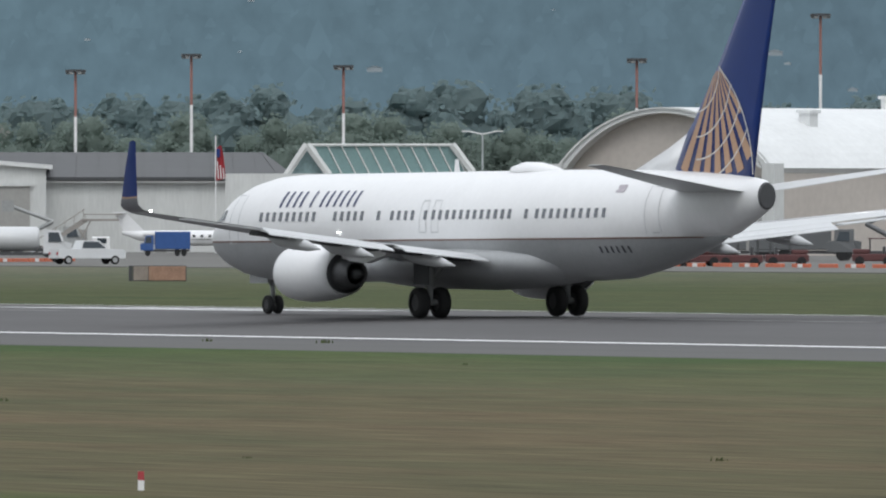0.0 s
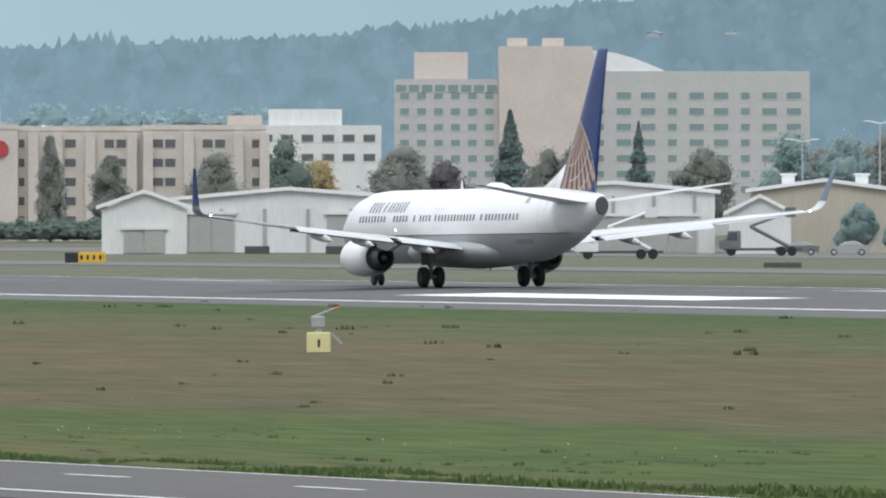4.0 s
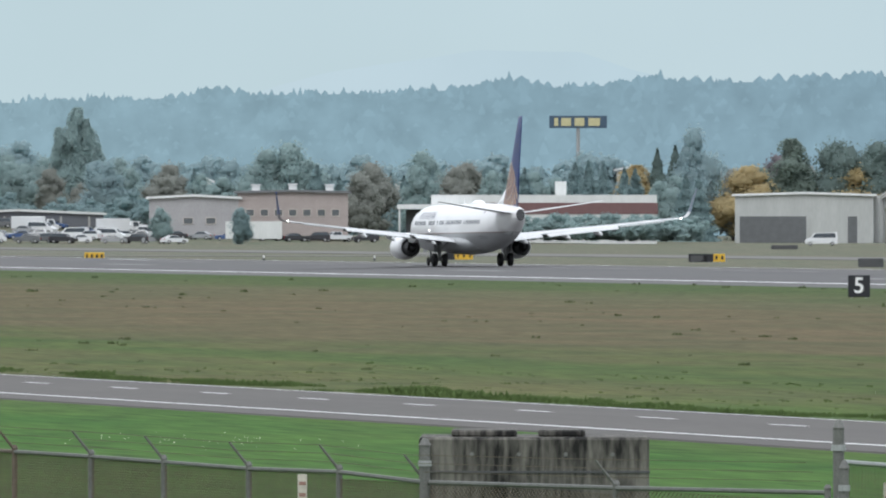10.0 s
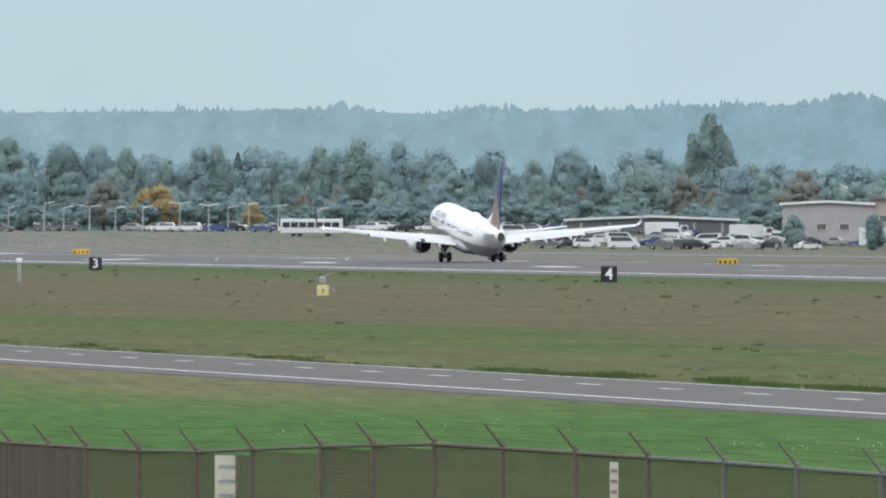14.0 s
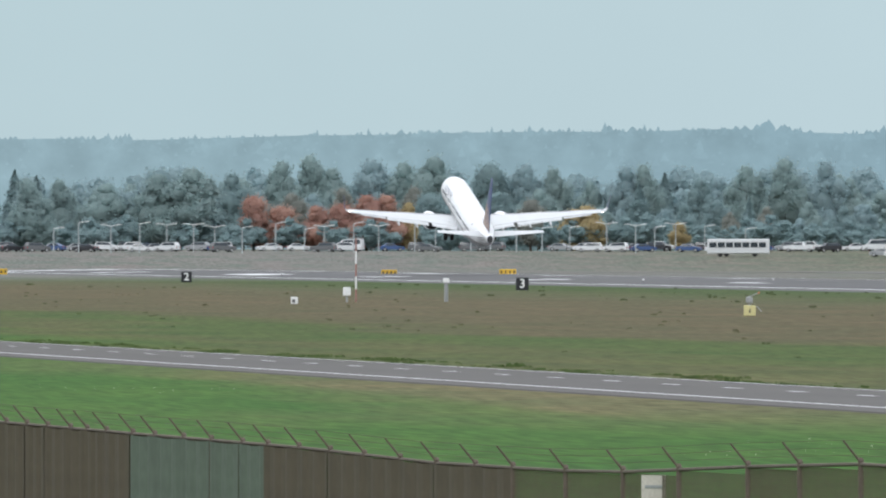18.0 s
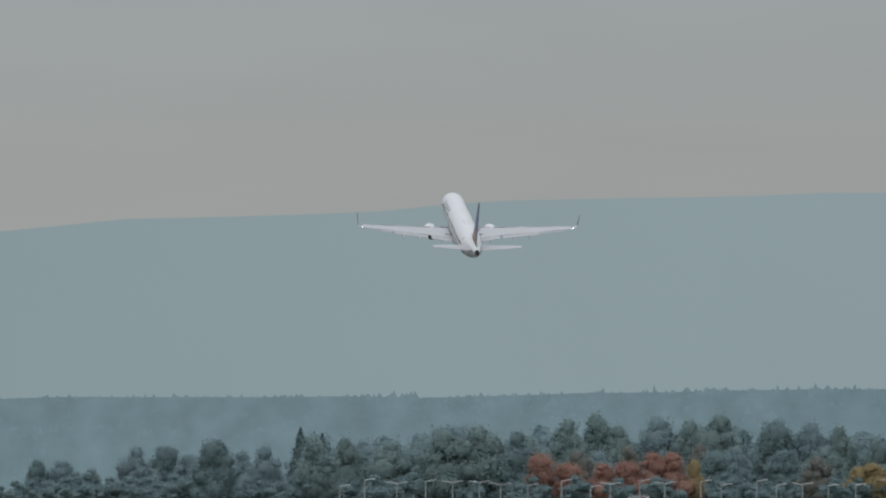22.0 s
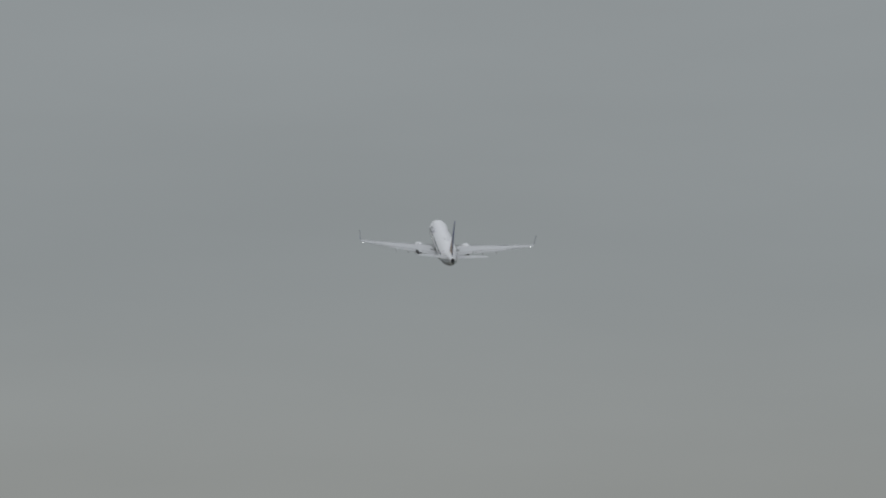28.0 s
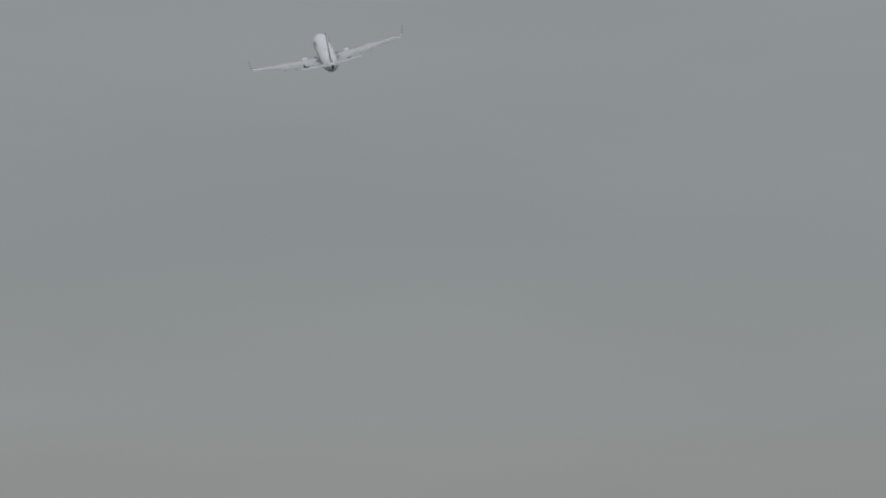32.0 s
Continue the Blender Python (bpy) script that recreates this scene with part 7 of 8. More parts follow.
truck("service_truck", site(20.523, 1480, 0.05, 180), CAR_PAINT["grey"], "lift", "dark lift truck beside the shed")
for X_, col_, b_ in ((8.824, "white", "bus"), (10.661, "white", "box"), (10.309, "white", "box")):
    m_ = ground_site(X_, 2590)
    m_.translation.z += 0.12
    truck("shuttle_bus" if b_ == "bus" else "box_truck", m_, CAR_PAINT[col_], b_, "pale shuttle bus parked in the lot" if b_ == "bus" else "white box truck parked in the lot")


def baggage_tug(m, label):
    """A low tow tractor: chassis, bonnet, open cab with a canopy, four wheels."""
    root = thing("baggage_tug", None, None, m, label, "tow tractor", "tow tractors")
    part("chassis", bx(-1.6, 1.6, -0.7, 0.7, 0.3, 0.85, 0.08), TUG_RED, root)
    part("bonnet", bx(0.3, 1.55, -0.62, 0.62, 0.86, 1.2, 0.08), TUG_RED, root)
    part("seat_back", bx(-0.9, -0.7, -0.55, 0.55, 0.86, 1.4, 0.04), DARKGREY, root)
    for x in (-1.2, 0.25):
        for y in (-0.6, 0.6):
            part("canopy_post", rod(bmesh.new(), (x, y, 0.84), (x, y, 1.95), 0.035, 6), DARKGREY, root)
    part("canopy", bx(-1.35, 0.4, -0.7, 0.7, 1.95, 2.03, 0.03), TUG_RED, root)
    for x in (-1.05, 1.05):
        for y in (-0.66, 0.66):
            part("tyre", rod(bmesh.new(), (x, y - 0.1, 0.34), (x, y + 0.1, 0.34), 0.34, 14), BLACK, root)


TUG_RED = mat("dull_maroon_enamel", (0.10, 0.035, 0.035), 0.6, var=0.2, scale=1)
for X_, r_, a_ in ((30.27, 1075, 12), (30.45, 1068, 175), (30.64, 1080, 4), (31.0, 1095, 182)):
    baggage_tug(site(X_, r_, 0.05, a_), "dull maroon tow tractor parked on the apron")


def small_jet(m, scale, tail, label, props=False):
    """A parked business aircraft, nose to its own +x; wing, tail, engines, wheels."""
    root = thing("parked_aircraft", None, None, m @ Matrix.Diagonal((scale, scale, scale, 1)), label, "airplane")
    bm = bmesh.new()
    loft(bm, [[Vector((x, 0.95 * r * math.cos(t), z + r * math.sin(t))) for t in (k * 2 * math.pi / 16 for k in range(16))] for x, r, z in ((7.6, 0.05, 1.75), (7.2, 0.35, 1.8), (6.2, 0.72, 1.95), (4.8, 0.95, 2.1), (-2.5, 0.95, 2.1), (-5.5, 0.6, 2.4), (-7.6, 0.2, 2.75))])
    fus = part("fuselage", bm, WHITE, root, smooth=True)
    bm = bmesh.new()
    loft(bm, [[Vector((le, s, z)), Vector((le - ch * 0.4, s, z + 0.1)), Vector((le - ch, s, z)), Vector((le - ch * 0.4, s, z - 0.06))] for s, le, ch, z in ((-7.2, -2.2, 0.9, 1.75), (0, 1.6, 2.8, 1.35), (7.2, -2.2, 0.9, 1.75))])
    part("wing", bm, WINGGREY, root)
    part("fin", prism(bmesh.new(), [(-4.6, 2.8), (-7.4, 2.8), (-8.6, 5.3), (-7.2, 5.35)], -0.09, 0.09), tail, root, "coloured tail fin")
    bm = bmesh.new()
    loft(bm, [[Vector((le, s, 5.25)), Vector((le - ch, s, 5.3)), Vector((le - ch * 0.5, s, 5.2))] for s, le, ch in ((-2.8, -8.2, 0.6), (0, -7.0, 1.5), (2.8, -8.2, 0.6))])
    part("tailplane", bm, WHITE, root)
    for s in (-1, 1):
        bm = bmesh.new()
        if props:
            rod(bm, (2.4, s * 2.4, 1.8), (-0.8, s * 2.4, 1.8), 0.38, 12, 0.2)
            box(bm, 2.42, 2.5, s * 2.4 - 0.07, s * 2.4 + 0.07, 0.8, 2.8)
        else:
            rod(bm, (-2.6, s * 1.45, 2.6), (-5.0, s * 1.45, 2.65), 0.42, 14, 0.34)
        part("engine", bm, WHITE, root, smooth=False)
    for k in range(6):
        for s in (-1, 1):
            part("cabin_window", bx(3.2 - 1.0 * k, 3.55 - 1.0 * k, s * 0.93 - 0.02, s * 0.93 + 0.02, 2.2, 2.5), GLASS, fus)
    part("cockpit_window", bx(5.3, 5.95, -0.6, 0.6, 2.45, 2.75, 0.1), GLASS, fus)
    part("stripe", bx(-5, 6.2, -0.965, 0.965, 1.93, 2.0), DARKGREY, fus, "dark stripe along the side")
    for x, s in ((5.2, 0), (-0.6, 1.5), (-0.6, -1.5)):
        bm = bmesh.new()
        rod(bm, (x, s, 0.3), (x, s, 1.4), 0.07, 6)
        leg = part("landing_gear", bm, STEEL, root)
        part("tyre", rod(bmesh.new(), (x, s - 0.12, 0.28), (x, s + 0.12, 0.28), 0.28, 12), BLACK, leg)
    return root


small_jet(site(24.30, 1330, 0.06, 8), 1.2, NAVY, "white business jet with a navy tail before the grey hangar")
small_jet(site(26.135, 1330, 0.06, -6), 0.62, NAVY, "small white twin aircraft with a dark tail", True)
small_jet(site(25.525, 1340, 0.06, 175), 0.6, RED, "small white propeller aircraft with a red tail", True)
small_jet(site(28.131, 1320, 0.06, 0), 0.72, WHITE, "white business jet parked by the terminal")
small_jet(site(26.957, 1340, 0.06, 170), 0.6, WHITE, "white business jet behind the trucks")
# ---------------------------------------------------------------- signs and airfield furniture
SIGN_BLACK = mat("black_sign_face", (0.012, 0.013, 0.018), 0.5, var=0.15)


def text_mesh(name, body, size):
    cu = bpy.data.curves.new(name, "FONT")
    cu.body, cu.size, cu.align_x, cu.align_y, cu.extrude, cu.offset = body, size, "CENTER", "CENTER", 0.01, 0.012 * size
    ob = bpy.data.objects.new(name, cu)
    scene.collection.objects.link(ob)
    dg = bpy.context.evaluated_depsgraph_get()
    me = bpy.data.meshes.new_from_object(ob.evaluated_get(dg))
    bpy.data.objects.remove(ob)
    return me


def distance_sign(digit, deg, r, grey=0.0):
    root = thing("distance_sign", None, None, site(deg, r), f"black runway distance sign with a white {digit}", "sign", "runway distance signs")
    part("board", bx(-0.62, 0.62, 0, 0.3, 0.06, 1.3, 0.03), SIGN_BLACK, root)
    for s in (-1, 1):
        part("leg", bx(s * 0.4 - 0.04, s * 0.4 + 0.04, 0.1, 0.2, 0, 0.06), STEEL, root)
    me = text_mesh("digit", digit, 1.25)
    me.materials.append(PAINT)
    part("digit", me, None, root, "white digit", m=pose(0, -0.012, 0.68, 90, 0, 0))


for d_, X_, y_ in (("6", 21.584, 505.4), ("5", 13.730, 810.2), ("4", 10.060, 1115), ("3", 7.926, 1419.8), ("2", 6.531, 1724.6), ("1", 5.564, 2029.4)):
    distance_sign(d_, X_, y_ * math.hypot(1, math.tan(radians(X_ * 0.9385))))


def taxi_sign(deg, r, w, h, split, label, text=""):
    """A long low guidance sign: a black part and a yellow part, with plain bars for lettering that cannot be read."""
    root = thing("taxiway_sign", None, None, site(deg, r), label, "sign", "taxiway signs")
    if split > 0:
        part("black_panel", bx(-w / 2, -w / 2 + w * split - 0.01, 0, 0.25, 0.15, h, 0.02), SIGN_BLACK, root)
    if split < 1:
        y = part("yellow_panel", bx(-w / 2 + w * split, w / 2, 0, 0.25, 0.15, h, 0.02), YELLOW, root, "yellow sign panel")
        x0, x1 = -w / 2 + w * split, w / 2
        if text:
            me = text_mesh("legend", text, h * 0.72)
            me.materials.append(SIGN_BLACK)
            part("legend", me, None, y, m=pose((x0 + x1) / 2, -0.012, h * 0.55, 90, 0, 0))
        else:
            n = max(2, int((x1 - x0) / 0.5))
            for k in range(n):
                x = x0 + (x1 - x0) * (k + 0.5) / n
                part("legend_bar", bx(x - 0.11, x + 0.11, -0.02, -0.002, h * 0.4, h * 0.78), SIGN_BLACK, y)
    for s in (-1, 1):
        part("leg", bx(s * w * 0.36 - 0.04, s * w * 0.36 + 0.04, 0.08, 0.16, 0, 0.15), STEEL, root)


for X_, r_, w_, h_, sp_, tx_ in ((22.709, 1190, 2.1, 0.95, 0, "A4"), (21.256, 1190, 2.1, 0.95, 0, ""), (15.296, 1250, 2.35, 0.95, 0, ""), (15.357, 1900, 2.0, 0.9, 0, ""), (17.715, 1260, 3.3, 1.0, 0.35, ""), (12.070, 1560, 2.9, 0.95, 0.33, ""), (10.553, 1560, 2.1, 0.9, 0, ""), (13.098, 1480, 3.7, 0.95, 0.68, ""), (16.555, 1830, 4.2, 1.0, 0.4, ""), (17.752, 1280, 2.2, 1.0, 0, ""), (5.753, 2150, 2.4, 1.0, 0, ""), (7.866, 2100, 2.4, 1.0, 0, ""), (7.373, 2050, 2.2, 1.0, 0, "")):
    taxi_sign(X_, r_, w_, h_, sp_, "low yellow taxiway guidance sign in the grass" if sp_ == 0 else "black and yellow taxiway guidance sign", tx_)
for X_, r_, w_, h_ in ((22.611, 935, 2.5, 1.05), (22.906, 1120, 2.7, 0.75), (24.639, 1170, 2.2, 0.85), (26.154, 1010, 3.5, 1.15), (13.779, 1330, 2.3, 0.9), (13.075, 1480, 2.2, 0.8), (13.420, 2100, 3.8, 0.7), (9.595, 1740, 2.2, 0.95), (14.735, 2020, 3.8, 0.75), (20.617, 1160, 3.0, 0.5), (18.821, 1540, 5.2, 0.9), (18.433, 1540, 2.6, 0.9)):
    root = thing("sign_back", None, None, site(X_, r_), "dark blank back of a taxiway sign", "sign", "blank sign backs")
    part("board", bx(-w_ / 2, w_ / 2, 0, 0.3, 0.1, h_, 0.03), DARKGREY, root)
    for s_ in (-1, 1):
        part("leg", bx(s_ * w_ * 0.35 - 0.05, s_ * w_ * 0.35 + 0.05, 0.1, 0.2, 0, 0.1), STEEL, root)
root = thing("sign_back", None, None, site(28.026, 854), "weathered tan and dark back of a low sign", "sign", "blank sign backs")
part("board", bx(-1.68, -1.46, 0, 0.3, 0.1, 1.02, 0.03), DARKGREY, root)
part("board", bx(-1.44, 1.68, 0, 0.3, 0.1, 1.02, 0.03), DARKGREY, root, "dark board rim")
part("panel", bx(-1.4, -0.56, -0.02, 0.0, 0.15, 0.97), mat("weathered_grey_board", (0.27, 0.23, 0.2), 0.8, var=0.3, scale=2), root, "weathered grey panel")
part("panel", bx(-0.52, 1.62, -0.02, 0.0, 0.15, 0.97), mat("weathered_tan_board", (0.33, 0.2, 0.14), 0.8, var=0.35, scale=2), root, "weathered tan panel")
root = thing("sign_back", None, None, site(26.356, 1008), "weathered tan low sign board", "sign", "blank sign backs")
part("board", bx(-1.5, 1.5, 0, 0.3, 0.1, 1.1, 0.03), mat("weathered_tan_panel", (0.3, 0.22, 0.17), 0.8, var=0.3, scale=2), root)


def low_barricades(x0, y0, x1, y1, n):
    """A row of barricades laid end to end."""
    seg = mesh("barricade", bx(-1.2, 1.2, -0.13, 0.13, 0, 0.32, 0.03), ORANGE)
    band = mesh("white_band", bx(-0.35, 0.35, -0.135, 0.135, 0.02, 0.3), PAINT)
    yaw = math.degrees(math.atan2(y1 - y0, x1 - x0))
    for k in range(n):
        u = (k + 0.5) / n
        ob = new("low_barricade", seg)
        ob.matrix_basis = pose(x0 + (x1 - x0) * u, y0 + (y1 - y0) * u, 0, 0, 0, yaw)
        tagged(ob, "orange and white low plastic barricade on the grass edge", "barricade", "low barricades")
        if k % 2:
            part("white_band", band, None, ob)


low_barricades(369.6, 872, 511, 974, 62)
P0, P1 = site(30.104, 1075).translation, site(31.207, 1040).translation
low_barricades(P0.x, P0.y, P1.x, P1.y, 10)


LAMP_POST = mat("pale_lamp_post_paint", (0.42, 0.45, 0.46), 0.7, var=0.2)


def light_mast(deg, r, top, heads=1, bands=True, name="light_mast"):
    root = thing(name, None, None, ground_site(deg, r), "tall red and white floodlight mast" if bands else "grey car park lamp post", "light mast")
    h = top - root.matrix_basis.translation.z
    if bands:
        n = 4
        for k in range(n):
            part("mast_section", rod(bmesh.new(), (0, 0, h * k / n), (0, 0, h * (k + 1) / n), 0.2 - 0.02 * k, 8), MAST_RED if k % 2 == 1 or k == 3 else PAINT, root)
        bm = bmesh.new()
        rod(bm, (0, 0, h), (0, 0, h + 0.25), 1.05, 14)
        part("lamp_ring", bm, DARKGREY, root, "dark round floodlight ring")
        for k in range(6):
            a = k * math.pi / 3
            part("floodlight", bx(0.8 * math.cos(a) - 0.2, 0.8 * math.cos(a) + 0.2, 0.8 * math.sin(a) - 0.2, 0.8 * math.sin(a) + 0.2, h - 0.25, h - 0.01, 0.03), STEEL, root)
    else:
        part("mast_section", rod(bmesh.new(), (0, 0, 0), (0, 0, h), 0.12, 6, 0.08), LAMP_POST, root)
        for s in ((-1, 1) if heads == 2 else (1,)):
            bm = bmesh.new()
            rod(bm, (0, 0, h - 0.05), (s * 1.4, 0, h + 0.25), 0.06, 6)
            box(bm, s * 1.6 - 0.35, s * 1.6 + 0.35, -0.15, 0.15, h + 0.18, h + 0.3)
            part("lamp_arm", bm, PAINT, root)


MAST_RED = mat("dull_red_paint", (0.30, 0.15, 0.13), 0.7, var=0.2, scale=1)
for X_, z_ in ((25.649, 20.25), (23.259, 18.69), (27.685, 18.12), (28.166, 19.73), (28.798, 18.58), (30.017, 19.27), (30.780, 23.83)):
    light_mast(X_, 1500, z_) if X_ != 25.649 else light_mast(X_, 1425, 19.46)
for X_, r_, z_ in ((21.021, 1700, 14.77), (21.570, 1720, 12.90), (20.699, 1700, 12.67), (29.376, 1400, 11.34), (27.051, 1400, 11.12)):
    light_mast(X_, r_, z_, 2, False, "lamp_post")
lp = random.Random(8)
for k in range(26):
    light_mast(5.964 + (8.900 - 5.964) * (k + lp.random() * 0.6) / 26, 2650 + lp.uniform(-30, 30), 7.86 + lp.uniform(-0.6, 0.6), lp.choice((1, 2)), False, "lamp_post")


def flag_pole(deg, r, top):
    root = thing("flag_pole", None, None, site(deg, r), "pole with a red and white striped flag hanging", "flag")
    part("pole", rod(bmesh.new(), (0, 0, 0), (0, 0, top), 0.06, 8), PAINT, root)
    bm = bmesh.new()
    rings = []
    for k in range(9):
        u = k / 8
        wd, x0 = 0.45 + 0.5 * u, 0.07 + 0.05 * math.sin(5 * u)
        rings.append([Vector((x0 + wd * q / 6, (0.07 if q % 2 else -0.07) * (1 + 0.3 * u), top - 1.1 - 3.1 * u + 0.25 * q / 6)) for q in range(7)] + [Vector((x0 + wd * q / 6, (0.1 if q % 2 else -0.04) * (1 + 0.3 * u), top - 1.1 - 3.1 * u + 0.25 * q / 6)) for q in range(6, -1, -1)])
    flag = part("flag", loft(bm, rings), RED, root, "limp red and white flag in folds")
    for k in range(3):
        x = 0.2 + 0.26 * k
        part("stripe", prism(bmesh.new(), [(x, top - 4.0), (x + 0.1, top - 4.0), (x + 0.02, top - 2.4 - 0.3 * k), (x - 0.06, top - 2.4 - 0.3 * k)], -0.15, -0.12), PAINT, flag)
    part("canton", bx(0.08, 0.42, -0.14, 0.13, top - 2.0, top - 1.2, 0.03), NAVY, flag)


flag_pole(28.267, 1370, 10.98)


def glide_box(deg, r):
    """A yellow box on the grass with a grey head and a slanting arm."""
    root = thing("equipment_box", None, None, site(deg, r), "yellow equipment box with a slanting arm on the grass", "equipment box")
    part("cabinet", bx(-0.38, 0.38, 0, 0.6, 0, 0.66, 0.03), mat("pale_yellow_box", (0.60, 0.55, 0.27), 0.6, var=0.1), root)
    part("number_bar", bx(-0.03, 0.05, -0.012, -0.002, 0.18, 0.44), SIGN_BLACK, root)
    part("flap", prism(bmesh.new(), [(0.39, 0.62), (0.44, 0.64), (0.78, 0.3), (0.72, 0.27)], 0, 0.5), STEEL, root, "open pale side flap")
    part("head", bx(-0.24, 0.2, 0.1, 0.5, 0.8, 1.18, 0.04), STEEL, root, "grey instrument head")
    part("stand", bx(-0.1, 0.1, 0.2, 0.4, 0.66, 0.8), STEEL, root)
    part("arm", rod(bmesh.new(), (-0.25, 0.3, 1.12), (0.52, 0.3, 1.42), 0.035, 6), STEEL, root, "slanting grey arm")
    part("arm_tip", rod(bmesh.new(), (0.5, 0.3, 1.412), (0.66, 0.3, 1.475), 0.04, 6), ORANGE, root, "orange arm tip")


glide_box(18.689, 468)
glide_box(8.871, 929)


def wind_mast():
    root = thing("frangible_mast", None, None, site(7.235, 1158), "slim red and white instrument mast in the grass", "mast")
    for k in range(5):
        part("mast_section", rod(bmesh.new(), (0, 0, k), (0, 0, k + 1), 0.07, 6), MAST_RED if k % 2 == 0 else PAINT, root)
    part("crossarm", bx(-0.6, 0.6, -0.04, 0.04, 4.95, 5.05), STEEL, root)
    for x in (-0.55, 0, 0.55):
        part("sensor", bx(x - 0.06, x + 0.06, -0.06, 0.06, 5.06, 5.25), DARKGREY, root)
    root = thing("equipment_cabinet", None, None, site(7.197, 1150), "grey equipment cabinet on a post in the grass", "cabinet")
    part("post", bx(-0.08, 0.08, 0, 0.16, 0, 0.5), STEEL, root)
    part("cabinet", bx(-0.3, 0.3, -0.1, 0.3, 0.5, 1.15, 0.03), PAINT, root)
    root = thing("equipment_cabinet", None, None, site(6.979, 1090), "small white marker box in the grass", "cabinet")
    part("cabinet", bx(-0.26, 0.26, 0, 0.3, 0.1, 0.62, 0.03), PAINT, root)
    part("dark_panel", bx(-0.14, 0.05, -0.012, -0.002, 0.2, 0.45), DARKGREY, root)
    root = thing("sensor_post", None, None, site(7.610, 1160), "grey sensor post with a head", "post")
    part("post", rod(bmesh.new(), (0, 0, 0), (0, 0, 1.5), 0.16, 8), STEEL, root)
    part("head", bx(-0.25, 0.25, -0.1, 0.2, 1.5, 1.85, 0.04), PAINT, root)
    for X_ in (5.384, 5.420):
        root = thing("marker_post", None, None, site(X_, 622), "short white marker post beside the road", "post")
        part("post", bx(-0.05, 0.05, 0, 0.1, 0, 0.95), PAINT, root)
    for X_, r_ in ((21.181, 700), (23.177, 640), (17.236, 1090), (11.257, 1560), (11.717, 1560), (8.430, 1700), (8.970, 1700), (14.911, 1500), (6.927, 2050)):
        root = thing("edge_light", None, None, site(X_, r_), "small runway edge light on a base", "light")
        part("base", rod(bmesh.new(), (0, 0, 0), (0, 0, 0.35), 0.16, 8, 0.1), DARKGREY, root)
        part("lens", rod(bmesh.new(), (0, 0, 0.35), (0, 0, 0.55), 0.12, 8, 0.08), PAINT, root)


wind_mast()
for X_, top_ in ((27.957, RED), (26.858, PAINT)):
    root = thing("marker_stake", None, None, site(X_, 232), "slim marker stake in the grass", "stake")
    part("stake", bx(-0.05, 0.05, 0, 0.04, 0, 0.16), PAINT, root)
    part("tip", bx(-0.05, 0.05, 0, 0.04, 0.16, 0.3), top_, root)


# ---------------------------------------------------------------- near fence, gate and concrete vault
WIRE = mat("dull_fence_wire", (0.10, 0.078, 0.048), 0.7, 0.2, var=0.25, scale=3)
RUST = mat("rusty_fence_steel", (0.13, 0.10, 0.08), 0.8, 0.1, var=0.35, scale=5)
POST = mat("weathered_fence_steel", (0.15, 0.15, 0.142), 0.75, 0.2, var=0.3, scale=6)
SCREEN_BROWN = mat("brown_privacy_screen", (0.085, 0.065, 0.042), 0.9, var=0.25, scale=0.8, fine=6)
SCREEN_GREEN = mat("faded_green_privacy_screen", (0.10, 0.125, 0.095), 0.9, var=0.25, scale=0.8, fine=6)
FENCE_O = Vector((29.57, 144.7, 0))
FENCE_D = Vector((-0.1205, 0.9927, 0))


def chain_link(L, h):
    """Diagonal wires of one bay, L long and h high, in the plane x, z."""
    verts, faces = [], []
    r, step = 0.003, 0.056

    def wire(x0, z0, x1, z1):
        k = len(verts)
        for x, z in ((x0, z0), (x1, z1)):
            verts.extend([(x - r, -r, z), (x + r, -r, z), (x + r, r, z), (x - r, r, z)])
        for a in range(4):
            faces.append((k + a, k + (a + 1) % 4, k + 4 + (a + 1) % 4, k + 4 + a))

    n = int((L + h) / step)
    for k in range(n):
        c = k * step
        x0, z0 = (c, 0) if c <= L else (L, c - L)
        x1, z1 = (c - h, h) if c - h >= 0 else (0, c)
        if z1 - z0 > 0.02:
            wire(x0, z0, x1, z1)
            wire(L - x0, z0, L - x1, z1)
    me = bpy.data.meshes.new("chain_link")
    me.from_pydata(verts, [], faces)
    me.materials.append(WIRE)
    return me


LINK_LEN = 2.87
LINK = chain_link(LINK_LEN, 1.7)
ANG = math.degrees(math.atan2(FENCE_D.y, FENCE_D.x))
# height of the top rail along the fence, set over flat ground to fit the camera's view: bearing, metres
RAIL_KEYS = ((5.39, 1.82), (6.31, 1.72), (7.0, 1.66), (7.56, 1.56), (8.1, 1.56), (8.34, 1.59), (8.86, 1.75), (9.33, 1.86), (10.54, 1.83), (11.2, 1.79), (11.57, 1.81), (11.925, 1.75), (12.72, 1.80), (13.63, 1.87))


def on_fence(deg, origin):
    """Where the fence line from origin is met at a bearing."""
    t = math.tan(radians(deg))
    u = (origin.x - t * origin.y) / (t * FENCE_D.y - FENCE_D.x)
    return origin + FENCE_D * u


